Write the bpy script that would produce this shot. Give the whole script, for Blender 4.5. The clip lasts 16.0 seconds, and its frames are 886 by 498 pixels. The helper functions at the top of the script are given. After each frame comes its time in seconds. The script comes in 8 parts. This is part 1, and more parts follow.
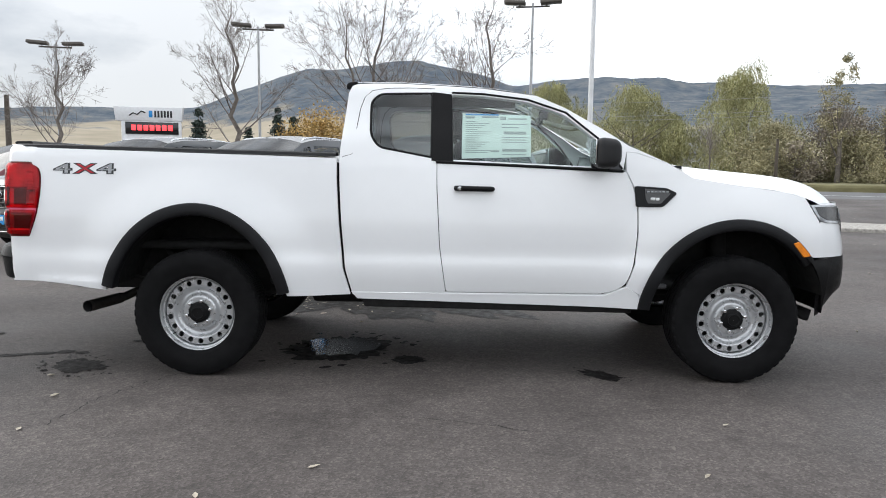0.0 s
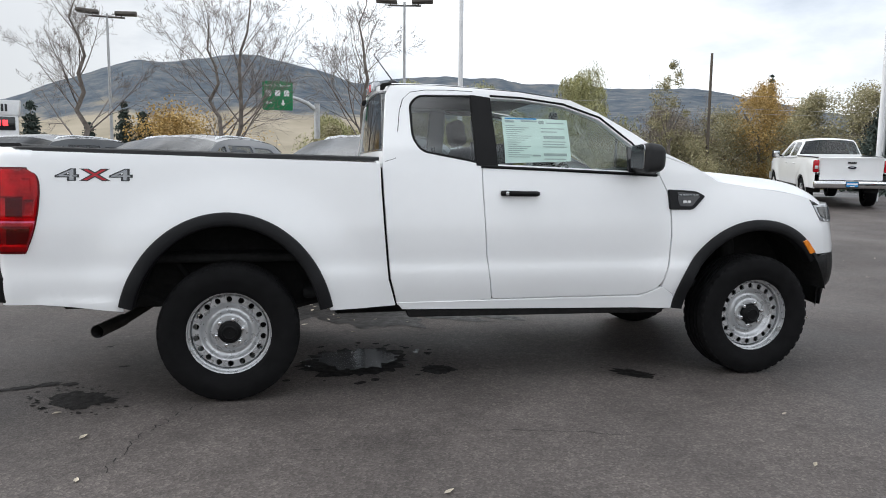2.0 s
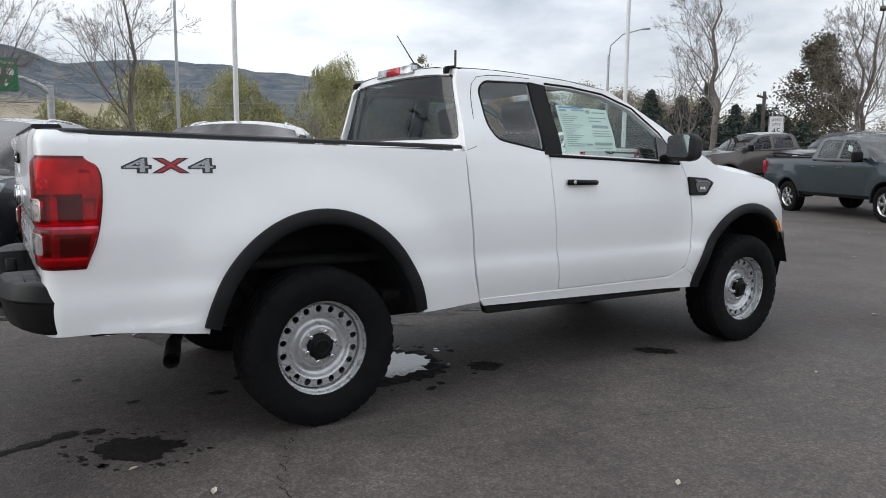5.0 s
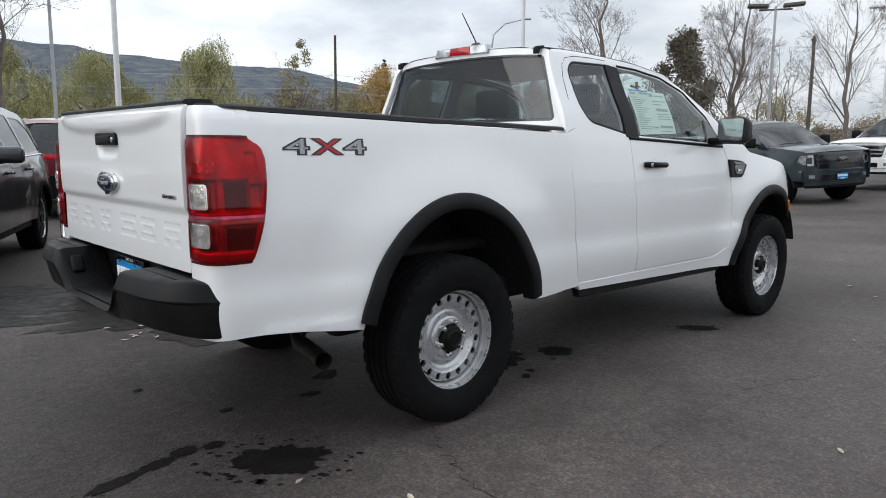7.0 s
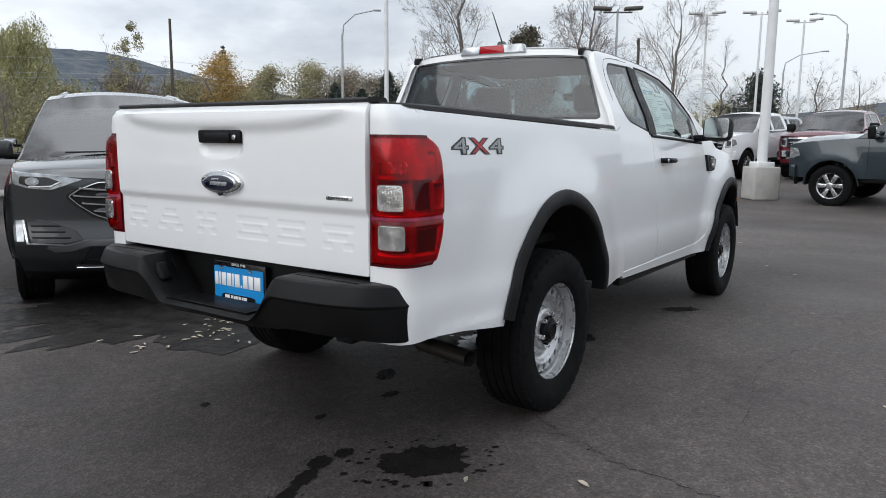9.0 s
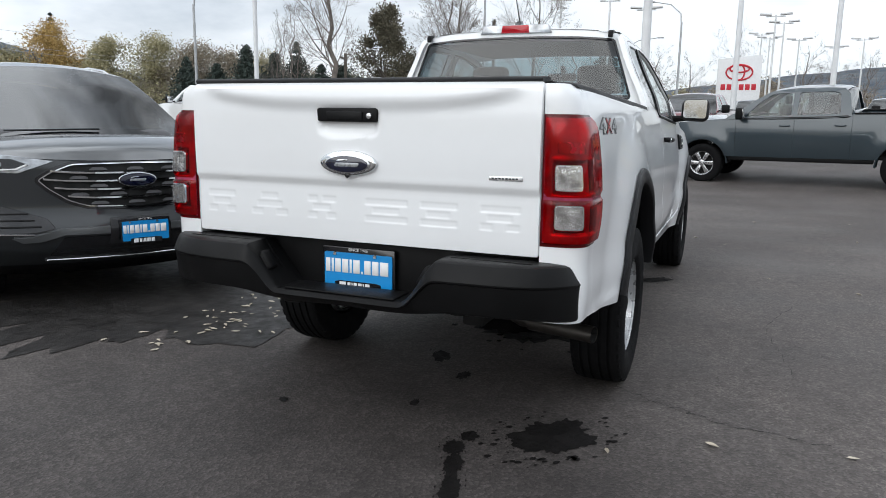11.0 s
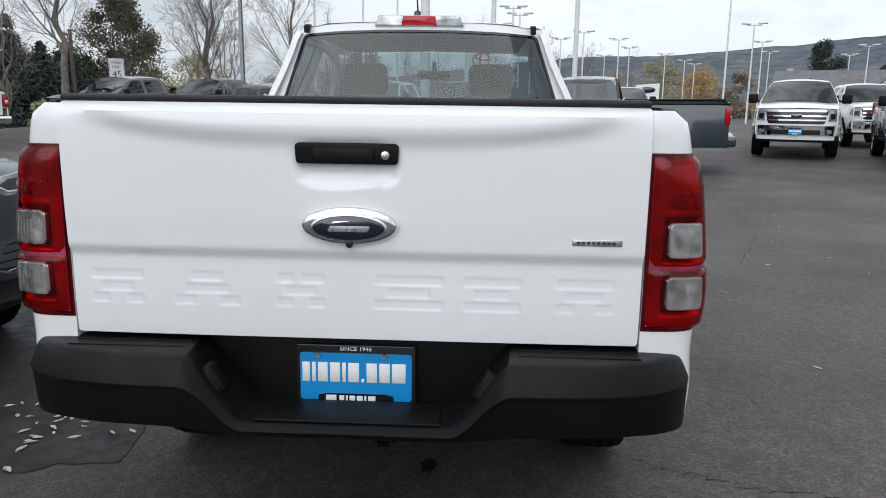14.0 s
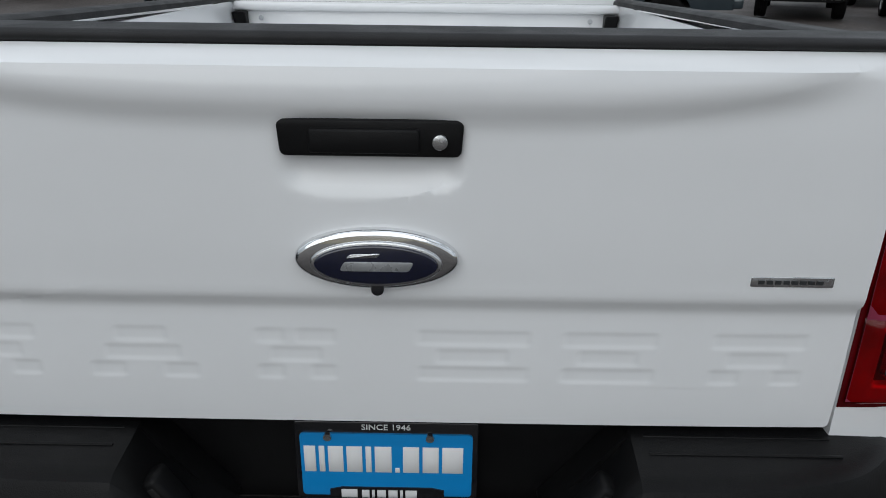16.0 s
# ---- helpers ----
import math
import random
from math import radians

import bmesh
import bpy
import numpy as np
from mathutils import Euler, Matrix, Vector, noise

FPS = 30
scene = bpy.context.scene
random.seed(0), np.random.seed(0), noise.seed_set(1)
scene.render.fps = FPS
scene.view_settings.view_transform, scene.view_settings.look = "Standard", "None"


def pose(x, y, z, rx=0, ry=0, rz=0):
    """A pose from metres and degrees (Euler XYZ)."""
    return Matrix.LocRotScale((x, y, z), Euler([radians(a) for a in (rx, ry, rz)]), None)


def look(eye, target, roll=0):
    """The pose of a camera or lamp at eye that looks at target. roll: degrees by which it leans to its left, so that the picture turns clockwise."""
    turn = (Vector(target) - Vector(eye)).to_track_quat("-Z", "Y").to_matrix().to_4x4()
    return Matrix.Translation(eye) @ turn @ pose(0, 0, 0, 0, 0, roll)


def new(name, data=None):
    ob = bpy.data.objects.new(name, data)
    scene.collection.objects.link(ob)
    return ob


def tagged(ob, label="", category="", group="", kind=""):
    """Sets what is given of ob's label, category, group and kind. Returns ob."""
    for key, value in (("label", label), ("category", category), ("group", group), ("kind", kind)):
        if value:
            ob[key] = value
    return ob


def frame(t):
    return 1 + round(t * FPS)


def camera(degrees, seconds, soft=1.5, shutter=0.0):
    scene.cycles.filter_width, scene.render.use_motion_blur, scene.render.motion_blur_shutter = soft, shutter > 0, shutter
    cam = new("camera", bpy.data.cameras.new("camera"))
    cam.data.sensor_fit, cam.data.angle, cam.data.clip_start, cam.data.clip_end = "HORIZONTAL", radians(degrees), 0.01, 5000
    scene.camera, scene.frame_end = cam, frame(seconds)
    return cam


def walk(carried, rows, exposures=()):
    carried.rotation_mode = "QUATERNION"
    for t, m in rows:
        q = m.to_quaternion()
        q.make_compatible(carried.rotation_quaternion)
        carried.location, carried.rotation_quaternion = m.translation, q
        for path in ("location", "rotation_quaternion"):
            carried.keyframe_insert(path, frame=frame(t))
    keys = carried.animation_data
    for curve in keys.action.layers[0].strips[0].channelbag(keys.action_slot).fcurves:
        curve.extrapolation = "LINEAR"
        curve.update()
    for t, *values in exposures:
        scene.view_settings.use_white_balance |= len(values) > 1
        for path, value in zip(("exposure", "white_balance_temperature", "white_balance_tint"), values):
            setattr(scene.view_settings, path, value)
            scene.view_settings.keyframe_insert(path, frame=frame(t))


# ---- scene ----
cam = camera(63.4, 16.0, 0.95)
PATH = [
    (0, (0.099, -0.214, 1.269), (0.056, 1.773, 1.044), 0.7),
    (0.5, (-0.207, -0.207, 1.287), (-0.141, 1.779, 1.061), 0.6),
    (1, (-0.504, -0.153, 1.284), (-0.34, 1.828, 1.056), 0.6),
    (1.5, (-0.787, -0.075, 1.301), (-0.508, 1.892, 1.073), 0.6),
    (2, (-1.065, -0.003, 1.298), (-0.682, 1.947, 1.071), 0.6),
    (2.5, (-1.344, 0.064, 1.305), (-0.85, 1.989, 1.079), 0.5),
    (3, (-1.631, 0.161, 1.302), (-0.983, 2.04, 1.078), 0.5),
    (3.5, (-1.932, 0.333, 1.283), (-1.154, 2.162, 1.06), 0.6),
    (4, (-2.225, 0.511, 1.285), (-1.344, 2.291, 1.055), 0.6),
    (6.5, (-3.407, 1.477, 1.239), (-2.154, 3.012, 0.97), 0.4),
    (7, (-3.626, 1.695, 1.235), (-2.299, 3.166, 0.958), 0.4),
    (7.5, (-3.84, 1.901, 1.268), (-2.428, 3.289, 0.984), 0.4),
    (8, (-4.041, 2.114, 1.26), (-2.55, 3.416, 0.972), 0.4),
    (10.5, (-4.91, 3.25, 1.251), (-3.141, 4.123, 0.923), 0.9),
    (11, (-4.962, 3.497, 1.245), (-3.15, 4.269, 0.896), 0.9),
    (11.5, (-4.965, 3.723, 1.262), (-3.116, 4.385, 0.885), 1.0),
    (12, (-4.931, 3.963, 1.253), (-3.047, 4.51, 0.863), 1.0),
    (12.5, (-4.853, 4.153, 1.293), (-2.936, 4.561, 0.898), 1.0),
    (13, (-4.722, 4.303, 1.301), (-2.782, 4.592, 0.908), 0.9),
    (13.5, (-4.543, 4.431, 1.341), (-2.59, 4.618, 0.949), 0.8),
    (14, (-4.368, 4.535, 1.373), (-2.408, 4.65, 0.99), 0.8),
    (14.5, (-4.176, 4.636, 1.382), (-2.212, 4.69, 1.01), 0.7),
    (15, (-3.978, 4.715, 1.419), (-2.021, 4.752, 1.006), 0.7),
    (15.5, (-3.794, 4.737, 1.458), (-1.879, 4.79, 0.887), 0.7),
    (16, (-3.599, 4.751, 1.488), (-1.745, 4.79, 0.741), 0.7),
]
walk(cam, [(t, look(eye, target, roll)) for t, eye, target, roll in PATH],
     exposures=[(0.0, 0.24, 6400, 10), (2.0, 0.06, 6400, 10), (4.0, -0.20, 6350, 10), (6.5, -0.17, 6350, 10), (8.0, -0.28, 6300, 10), (10.5, -0.20, 6250, 9), (11.5, -0.06, 6250, 9), (12.5, -0.08, 6250, 9), (14.0, -0.30, 6200, 8), (15.0, -0.58, 6200, 8), (16.0, -0.86, 6200, 8)])

# ---------------------------------------------------------------- world and light
def build_world():
    w = bpy.data.worlds.new("overcast_sky")
    w.use_nodes = True
    nt = w.node_tree
    nt.nodes.clear()
    out, bg = nt.nodes.new("ShaderNodeOutputWorld"), nt.nodes.new("ShaderNodeBackground")
    sky = nt.nodes.new("ShaderNodeTexSky")
    sky.sky_type, sky.sun_disc = "NISHITA", False
    sky.sun_elevation, sky.sun_rotation = radians(34), radians(-75)
    co = nt.nodes.new("ShaderNodeTexCoord")
    mp = nt.nodes.new("ShaderNodeMapping")
    mp.inputs["Scale"].default_value = (1.0, 1.0, 2.6)
    n1, n2 = nt.nodes.new("ShaderNodeTexNoise"), nt.nodes.new("ShaderNodeTexNoise")
    n1.inputs["Scale"].default_value, n1.inputs["Detail"].default_value, n1.inputs["Roughness"].default_value = 2.3, 7, 0.55
    n2.inputs["Scale"].default_value, n2.inputs["Detail"].default_value = 0.9, 3
    r1, r2 = nt.nodes.new("ShaderNodeValToRGB"), nt.nodes.new("ShaderNodeValToRGB")
    for r, stops in ((r1, ((0.30, (6.2, 6.8, 7.6)), (0.42, (9.2, 9.7, 10.3)), (0.53, (12.6, 12.9, 13.2)))), (r2, ((0.40, (0.86,) * 3), (0.62, (1.1,) * 3)))):
        while len(r.color_ramp.elements) < len(stops):
            r.color_ramp.elements.new(0.5)
        for e, (p, c) in zip(r.color_ramp.elements, stops):
            e.position, e.color = p, (*c, 1)
    mul, mix = nt.nodes.new("ShaderNodeMixRGB"), nt.nodes.new("ShaderNodeMixRGB")
    mul.blend_type, mul.inputs[0].default_value = "MULTIPLY", 1.0
    mix.inputs[0].default_value = 0.88
    L = nt.links.new
    L(co.outputs["Generated"], mp.inputs[0])
    L(mp.outputs[0], n1.inputs["Vector"]), L(co.outputs["Generated"], n2.inputs["Vector"])
    L(n1.outputs["Fac"], r1.inputs[0]), L(n2.outputs["Fac"], r2.inputs[0])
    L(r1.outputs[0], mul.inputs[1]), L(r2.outputs[0], mul.inputs[2])
    L(sky.outputs[0], mix.inputs[1]), L(mul.outputs[0], mix.inputs[2])
    sep, up, grad = nt.nodes.new("ShaderNodeSeparateXYZ"), nt.nodes.new("ShaderNodeMath"), nt.nodes.new("ShaderNodeMixRGB")
    up.operation, up.use_clamp = "MULTIPLY_ADD", False
    up.inputs[1].default_value, up.inputs[2].default_value = 0.75, 0.98
    grad.blend_type, grad.inputs[0].default_value = "MULTIPLY", 1.0
    L(co.outputs["Generated"], sep.inputs[0]), L(sep.outputs["Z"], up.inputs[0])
    L(mix.outputs[0], grad.inputs[1]), L(up.outputs[0], grad.inputs[2])
    dot, mr, bank = nt.nodes.new("ShaderNodeVectorMath"), nt.nodes.new("ShaderNodeMapRange"), nt.nodes.new("ShaderNodeMixRGB")
    dot.operation, dot.inputs[1].default_value = "DOT_PRODUCT", (-0.46, 0.84, 0.29)
    mr.interpolation_type = "SMOOTHSTEP"
    mr.inputs["From Min"].default_value, mr.inputs["From Max"].default_value = 0.86, 0.99
    mr.inputs["To Min"].default_value, mr.inputs["To Max"].default_value = 1.0, 0.68
    bank.blend_type, bank.inputs[0].default_value = "MULTIPLY", 1.0
    L(co.outputs["Generated"], dot.inputs[0]), L(dot.outputs["Value"], mr.inputs["Value"])
    L(grad.outputs[0], bank.inputs[1]), L(mr.outputs[0], bank.inputs[2])
    L(bg.outputs[0], out.inputs[0])
    # Dark cloud gaps overhead, out of view, added to vary the windscreens' reflections.
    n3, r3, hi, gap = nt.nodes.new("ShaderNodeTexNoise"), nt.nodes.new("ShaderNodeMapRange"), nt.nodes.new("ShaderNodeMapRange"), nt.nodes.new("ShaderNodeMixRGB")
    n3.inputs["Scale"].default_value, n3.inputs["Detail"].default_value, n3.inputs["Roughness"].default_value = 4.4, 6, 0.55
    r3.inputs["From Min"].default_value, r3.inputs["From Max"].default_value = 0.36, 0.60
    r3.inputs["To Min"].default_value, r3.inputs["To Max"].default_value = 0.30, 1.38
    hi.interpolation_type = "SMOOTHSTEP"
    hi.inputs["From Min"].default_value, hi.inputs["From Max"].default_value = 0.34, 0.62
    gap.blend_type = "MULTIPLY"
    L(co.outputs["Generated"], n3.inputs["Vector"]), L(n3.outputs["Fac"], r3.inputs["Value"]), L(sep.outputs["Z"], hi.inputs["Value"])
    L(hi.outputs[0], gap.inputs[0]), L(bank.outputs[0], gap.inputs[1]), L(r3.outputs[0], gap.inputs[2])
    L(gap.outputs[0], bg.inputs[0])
    bg.inputs[1].default_value = SKY_STRENGTH
    scene.world = w


SKY_STRENGTH = 0.092
build_world()
sun = new("sun", bpy.data.lights.new("sun", "SUN"))
sun.data.energy, sun.data.angle, sun.data.color = 1.5, radians(60), (1.0, 0.97, 0.92)
sun.matrix_world = look((0, 0, 0), (0.80, -0.22, -0.56))

# ---------------------------------------------------------------- materials
def ramp(nt, fac, stops):
    r = nt.nodes.new("ShaderNodeValToRGB")
    while len(r.color_ramp.elements) < len(stops):
        r.color_ramp.elements.new(0.5)
    for e, (p, c) in zip(r.color_ramp.elements, stops):
        e.position, e.color = p, (*c, 1)
    nt.links.new(fac, r.inputs[0])
    return r.outputs[0]


def noise_fac(nt, scale, detail=4, coord="Object", stretch=None, rough=0.5):
    co, n = nt.nodes.new("ShaderNodeTexCoord"), nt.nodes.new("ShaderNodeTexNoise")
    n.inputs["Scale"].default_value, n.inputs["Detail"].default_value, n.inputs["Roughness"].default_value = scale, detail, rough
    v = co.outputs[coord]
    if stretch:
        mp = nt.nodes.new("ShaderNodeMapping")
        mp.inputs["Scale"].default_value = stretch
        nt.links.new(v, mp.inputs[0])
        v = mp.outputs[0]
    nt.links.new(v, n.inputs["Vector"])
    return n.outputs["Fac"]


def mix_col(nt, kind, fac, a, b):
    m = nt.nodes.new("ShaderNodeMixRGB")
    m.blend_type = kind
    for i, v in ((0, fac), (1, a), (2, b)):
        if hasattr(v, "links"):
            nt.links.new(v, m.inputs[i])
        else:
            m.inputs[i].default_value = v if i == 0 else (*v, 1)
    return m.outputs[0]


def mat(name, col, rough=0.5, metal=0.0, vary=0.12, scale=8.0, fine=60.0, bump=0.0, bump_scale=200.0, coat=0.0, coat_rough=0.03, spec=0.5, trans=0.0, emit=0.0, ior=1.45, rough_vary=0.08, alpha=1.0, island=0.0):
    """A principled material whose colour varies at two scales, with fine relief."""
    m = bpy.data.materials.new(name)
    m.use_nodes = True
    nt = m.node_tree
    b = nt.nodes["Principled BSDF"]
    b.inputs["Metallic"].default_value, b.inputs["IOR"].default_value = metal, ior
    b.inputs["Coat Weight"].default_value, b.inputs["Coat Roughness"].default_value = coat, coat_rough
    b.inputs["Specular IOR Level"].default_value, b.inputs["Transmission Weight"].default_value = spec, trans
    b.inputs["Alpha"].default_value = alpha
    if vary:
        c = ramp(nt, noise_fac(nt, scale, 5), ((0.3, tuple(v * (1 - vary) for v in col)), (0.7, tuple(min(1, v * (1 + vary)) for v in col))))
        c = mix_col(nt, "MULTIPLY", vary, c, ramp(nt, noise_fac(nt, fine, 3), ((0.3, (0.72,) * 3), (0.7, (1.0,) * 3))))
        if island:
            g = nt.nodes.new("ShaderNodeNewGeometry")
            c = mix_col(nt, "MULTIPLY", 1.0, c, ramp(nt, g.outputs["Random Per Island"], ((0.0, (1 - island,) * 3), (1.0, (1 + island,) * 3))))
        nt.links.new(c, b.inputs["Base Color"])
        if rough_vary:
            nt.links.new(ramp(nt, noise_fac(nt, scale * 2.3, 4), ((0.3, (max(0, rough - rough_vary),) * 3), (0.7, (min(1, rough + rough_vary),) * 3))), b.inputs["Roughness"])
        else:
            b.inputs["Roughness"].default_value = rough
    else:
        b.inputs["Base Color"].default_value = (*col, 1)
        b.inputs["Roughness"].default_value = rough
    if bump:
        bp = nt.nodes.new("ShaderNodeBump")
        bp.inputs["Strength"].default_value, bp.inputs["Distance"].default_value = bump, 0.004
        nt.links.new(noise_fac(nt, bump_scale, 3), bp.inputs["Height"])
        nt.links.new(bp.outputs[0], b.inputs["Normal"])
    if emit:
        b.inputs["Emission Color"].default_value, b.inputs["Emission Strength"].default_value = (*col, 1), emit
    return m


def paint(name, col, flake=0.0):
    return mat(name, col, 0.32, flake, 0.03, 1.2, 14, 0.0, coat=0.9 if col[0] > 0.5 else 1.0, coat_rough=0.02, rough_vary=0.03)


def asphalt_material():
    m = bpy.data.materials.new("asphalt")
    m.use_nodes = True
    nt = m.node_tree
    b = nt.nodes["Principled BSDF"]
    b.inputs["Specular IOR Level"].default_value = 0.30
    base = ramp(nt, noise_fac(nt, 0.35, 6), ((0.32, (0.070, 0.060, 0.056)), (0.68, (0.119, 0.104, 0.097))))
    patch = ramp(nt, noise_fac(nt, 2.2, 8, rough=0.65), ((0.36, (0.70,) * 3), (0.62, (1.06,) * 3)))
    c = mix_col(nt, "MULTIPLY", 0.8, base, patch)
    v = nt.nodes.new("ShaderNodeTexVoronoi")
    v.inputs["Scale"].default_value = 95
    co = nt.nodes.new("ShaderNodeTexCoord")
    nt.links.new(co.outputs["Object"], v.inputs["Vector"])
    c = mix_col(nt, "MULTIPLY", 0.75, c, ramp(nt, v.outputs["Color"], ((0.1, (0.62,) * 3), (0.55, (0.98,) * 3), (0.93, (1.75,) * 3))))
    c = mix_col(nt, "MULTIPLY", 0.8, c, ramp(nt, noise_fac(nt, 13, 7, rough=0.7), ((0.34, (0.74,) * 3), (0.52, (1.0,) * 3), (0.68, (1.22,) * 3))))
    c = mix_col(nt, "MULTIPLY", 0.5, c, ramp(nt, noise_fac(nt, 240, 2), ((0.3, (0.6,) * 3), (0.7, (1.3,) * 3))))
    # Base colour drops to about 0.68 in a noisy patch round this point.
    geo, away, edge, tot = nt.nodes.new("ShaderNodeNewGeometry"), nt.nodes.new("ShaderNodeVectorMath"), nt.nodes.new("ShaderNodeMath"), nt.nodes.new("ShaderNodeMath")
    away.operation, away.inputs[1].default_value = "DISTANCE", (-3.1, 5.3, 0.0)
    edge.operation, edge.inputs[1].default_value, edge.inputs[2].default_value = "MULTIPLY_ADD", 1.5, -0.75
    nt.links.new(geo.outputs["Position"], away.inputs[0]), nt.links.new(noise_fac(nt, 1.4, 6, rough=0.6), edge.inputs[0])
    nt.links.new(away.outputs["Value"], tot.inputs[0]), nt.links.new(edge.outputs[0], tot.inputs[1])
    spread = nt.nodes.new("ShaderNodeMapRange")
    spread.inputs["From Min"].default_value, spread.inputs["From Max"].default_value = 1.1, 2.3
    nt.links.new(tot.outputs[0], spread.inputs["Value"])
    c = mix_col(nt, "MULTIPLY", 1.0, c, ramp(nt, spread.outputs[0], ((0.0, (0.68, 0.69, 0.70)), (1.0, (1.0,) * 3))))
    nt.links.new(c, b.inputs["Base Color"])
    nt.links.new(ramp(nt, noise_fac(nt, 1.1, 6), ((0.3, (0.60,) * 3), (0.7, (0.82,) * 3))), b.inputs["Roughness"])
    bp = nt.nodes.new("ShaderNodeBump")
    bp.inputs["Strength"].default_value, bp.inputs["Distance"].default_value = 0.38, 0.005
    nt.links.new(v.outputs["Distance"], bp.inputs["Height"])
    nt.links.new(bp.outputs[0], b.inputs["Normal"])
    return m


def glass(name, tint, shine=0.06):
    """Thin tinted glass: clear, with a reflection that grows at a slant."""
    m = bpy.data.materials.new(name)
    m.use_nodes = True
    nt = m.node_tree
    nt.nodes.clear()
    out, tr, gl, mx, lw, pw, ma = (nt.nodes.new("ShaderNode" + k) for k in ("OutputMaterial", "BsdfTransparent", "BsdfGlossy", "MixShader", "LayerWeight", "Math", "Math"))
    tr.inputs[0].default_value = (*tint, 1)
    gl.inputs["Roughness"].default_value = 0.02
    lw.inputs["Blend"].default_value = 0.5
    pw.operation, pw.inputs[1].default_value = "POWER", 5.0
    ma.operation, ma.inputs[1].default_value, ma.inputs[2].default_value = "MULTIPLY_ADD", 1 - shine, shine
    L = nt.links.new
    L(lw.outputs["Facing"], pw.inputs[0]), L(pw.outputs[0], ma.inputs[0]), L(ma.outputs[0], mx.inputs[0])
    L(tr.outputs[0], mx.inputs[1]), L(gl.outputs[0], mx.inputs[2]), L(mx.outputs[0], out.inputs[0])
    return m


def hill_material():
    m = bpy.data.materials.new("hillside")
    m.use_nodes = True
    nt = m.node_tree
    b = nt.nodes["Principled BSDF"]
    b.inputs["Roughness"].default_value, b.inputs["Specular IOR Level"].default_value = 1.0, 0.0
    geo, sep = nt.nodes.new("ShaderNodeNewGeometry"), nt.nodes.new("ShaderNodeSeparateXYZ")
    nt.links.new(geo.outputs["Position"], sep.inputs[0])
    hgt = nt.nodes.new("ShaderNodeMath")
    hgt.operation, hgt.inputs[1].default_value = "MULTIPLY_ADD", 0.0056
    nt.links.new(sep.outputs["Z"], hgt.inputs[0])
    n = nt.nodes.new("ShaderNodeMath")
    n.operation, n.inputs[1].default_value, n.inputs[2].default_value = "MULTIPLY_ADD", 1.1, -0.68
    nt.links.new(noise_fac(nt, 0.006, 7, rough=0.6), n.inputs[0])
    east = nt.nodes.new("ShaderNodeMapRange")
    east.inputs["From Min"].default_value, east.inputs["From Max"].default_value = 200.0, 1100.0
    east.inputs["To Min"].default_value, east.inputs["To Max"].default_value = 0.0, 0.55
    nt.links.new(sep.outputs["X"], east.inputs["Value"])
    tot = nt.nodes.new("ShaderNodeMath")
    nt.links.new(n.outputs[0], tot.inputs[0]), nt.links.new(east.outputs[0], tot.inputs[1])
    nt.links.new(tot.outputs[0], hgt.inputs[2])
    # Forest tinted blue-grey: distance haze is put into its colour.
    hazy_forest = ramp(nt, noise_fac(nt, 0.020, 8, rough=0.75), ((0.36, (0.072, 0.092, 0.116)), (0.52, (0.120, 0.135, 0.152)), (0.66, (0.19, 0.186, 0.178))))
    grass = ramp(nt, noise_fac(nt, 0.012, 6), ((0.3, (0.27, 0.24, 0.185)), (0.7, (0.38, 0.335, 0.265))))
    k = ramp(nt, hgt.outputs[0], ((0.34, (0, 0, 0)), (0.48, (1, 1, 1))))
    nt.links.new(mix_col(nt, "MIX", k, grass, hazy_forest), b.inputs["Base Color"])
    return m


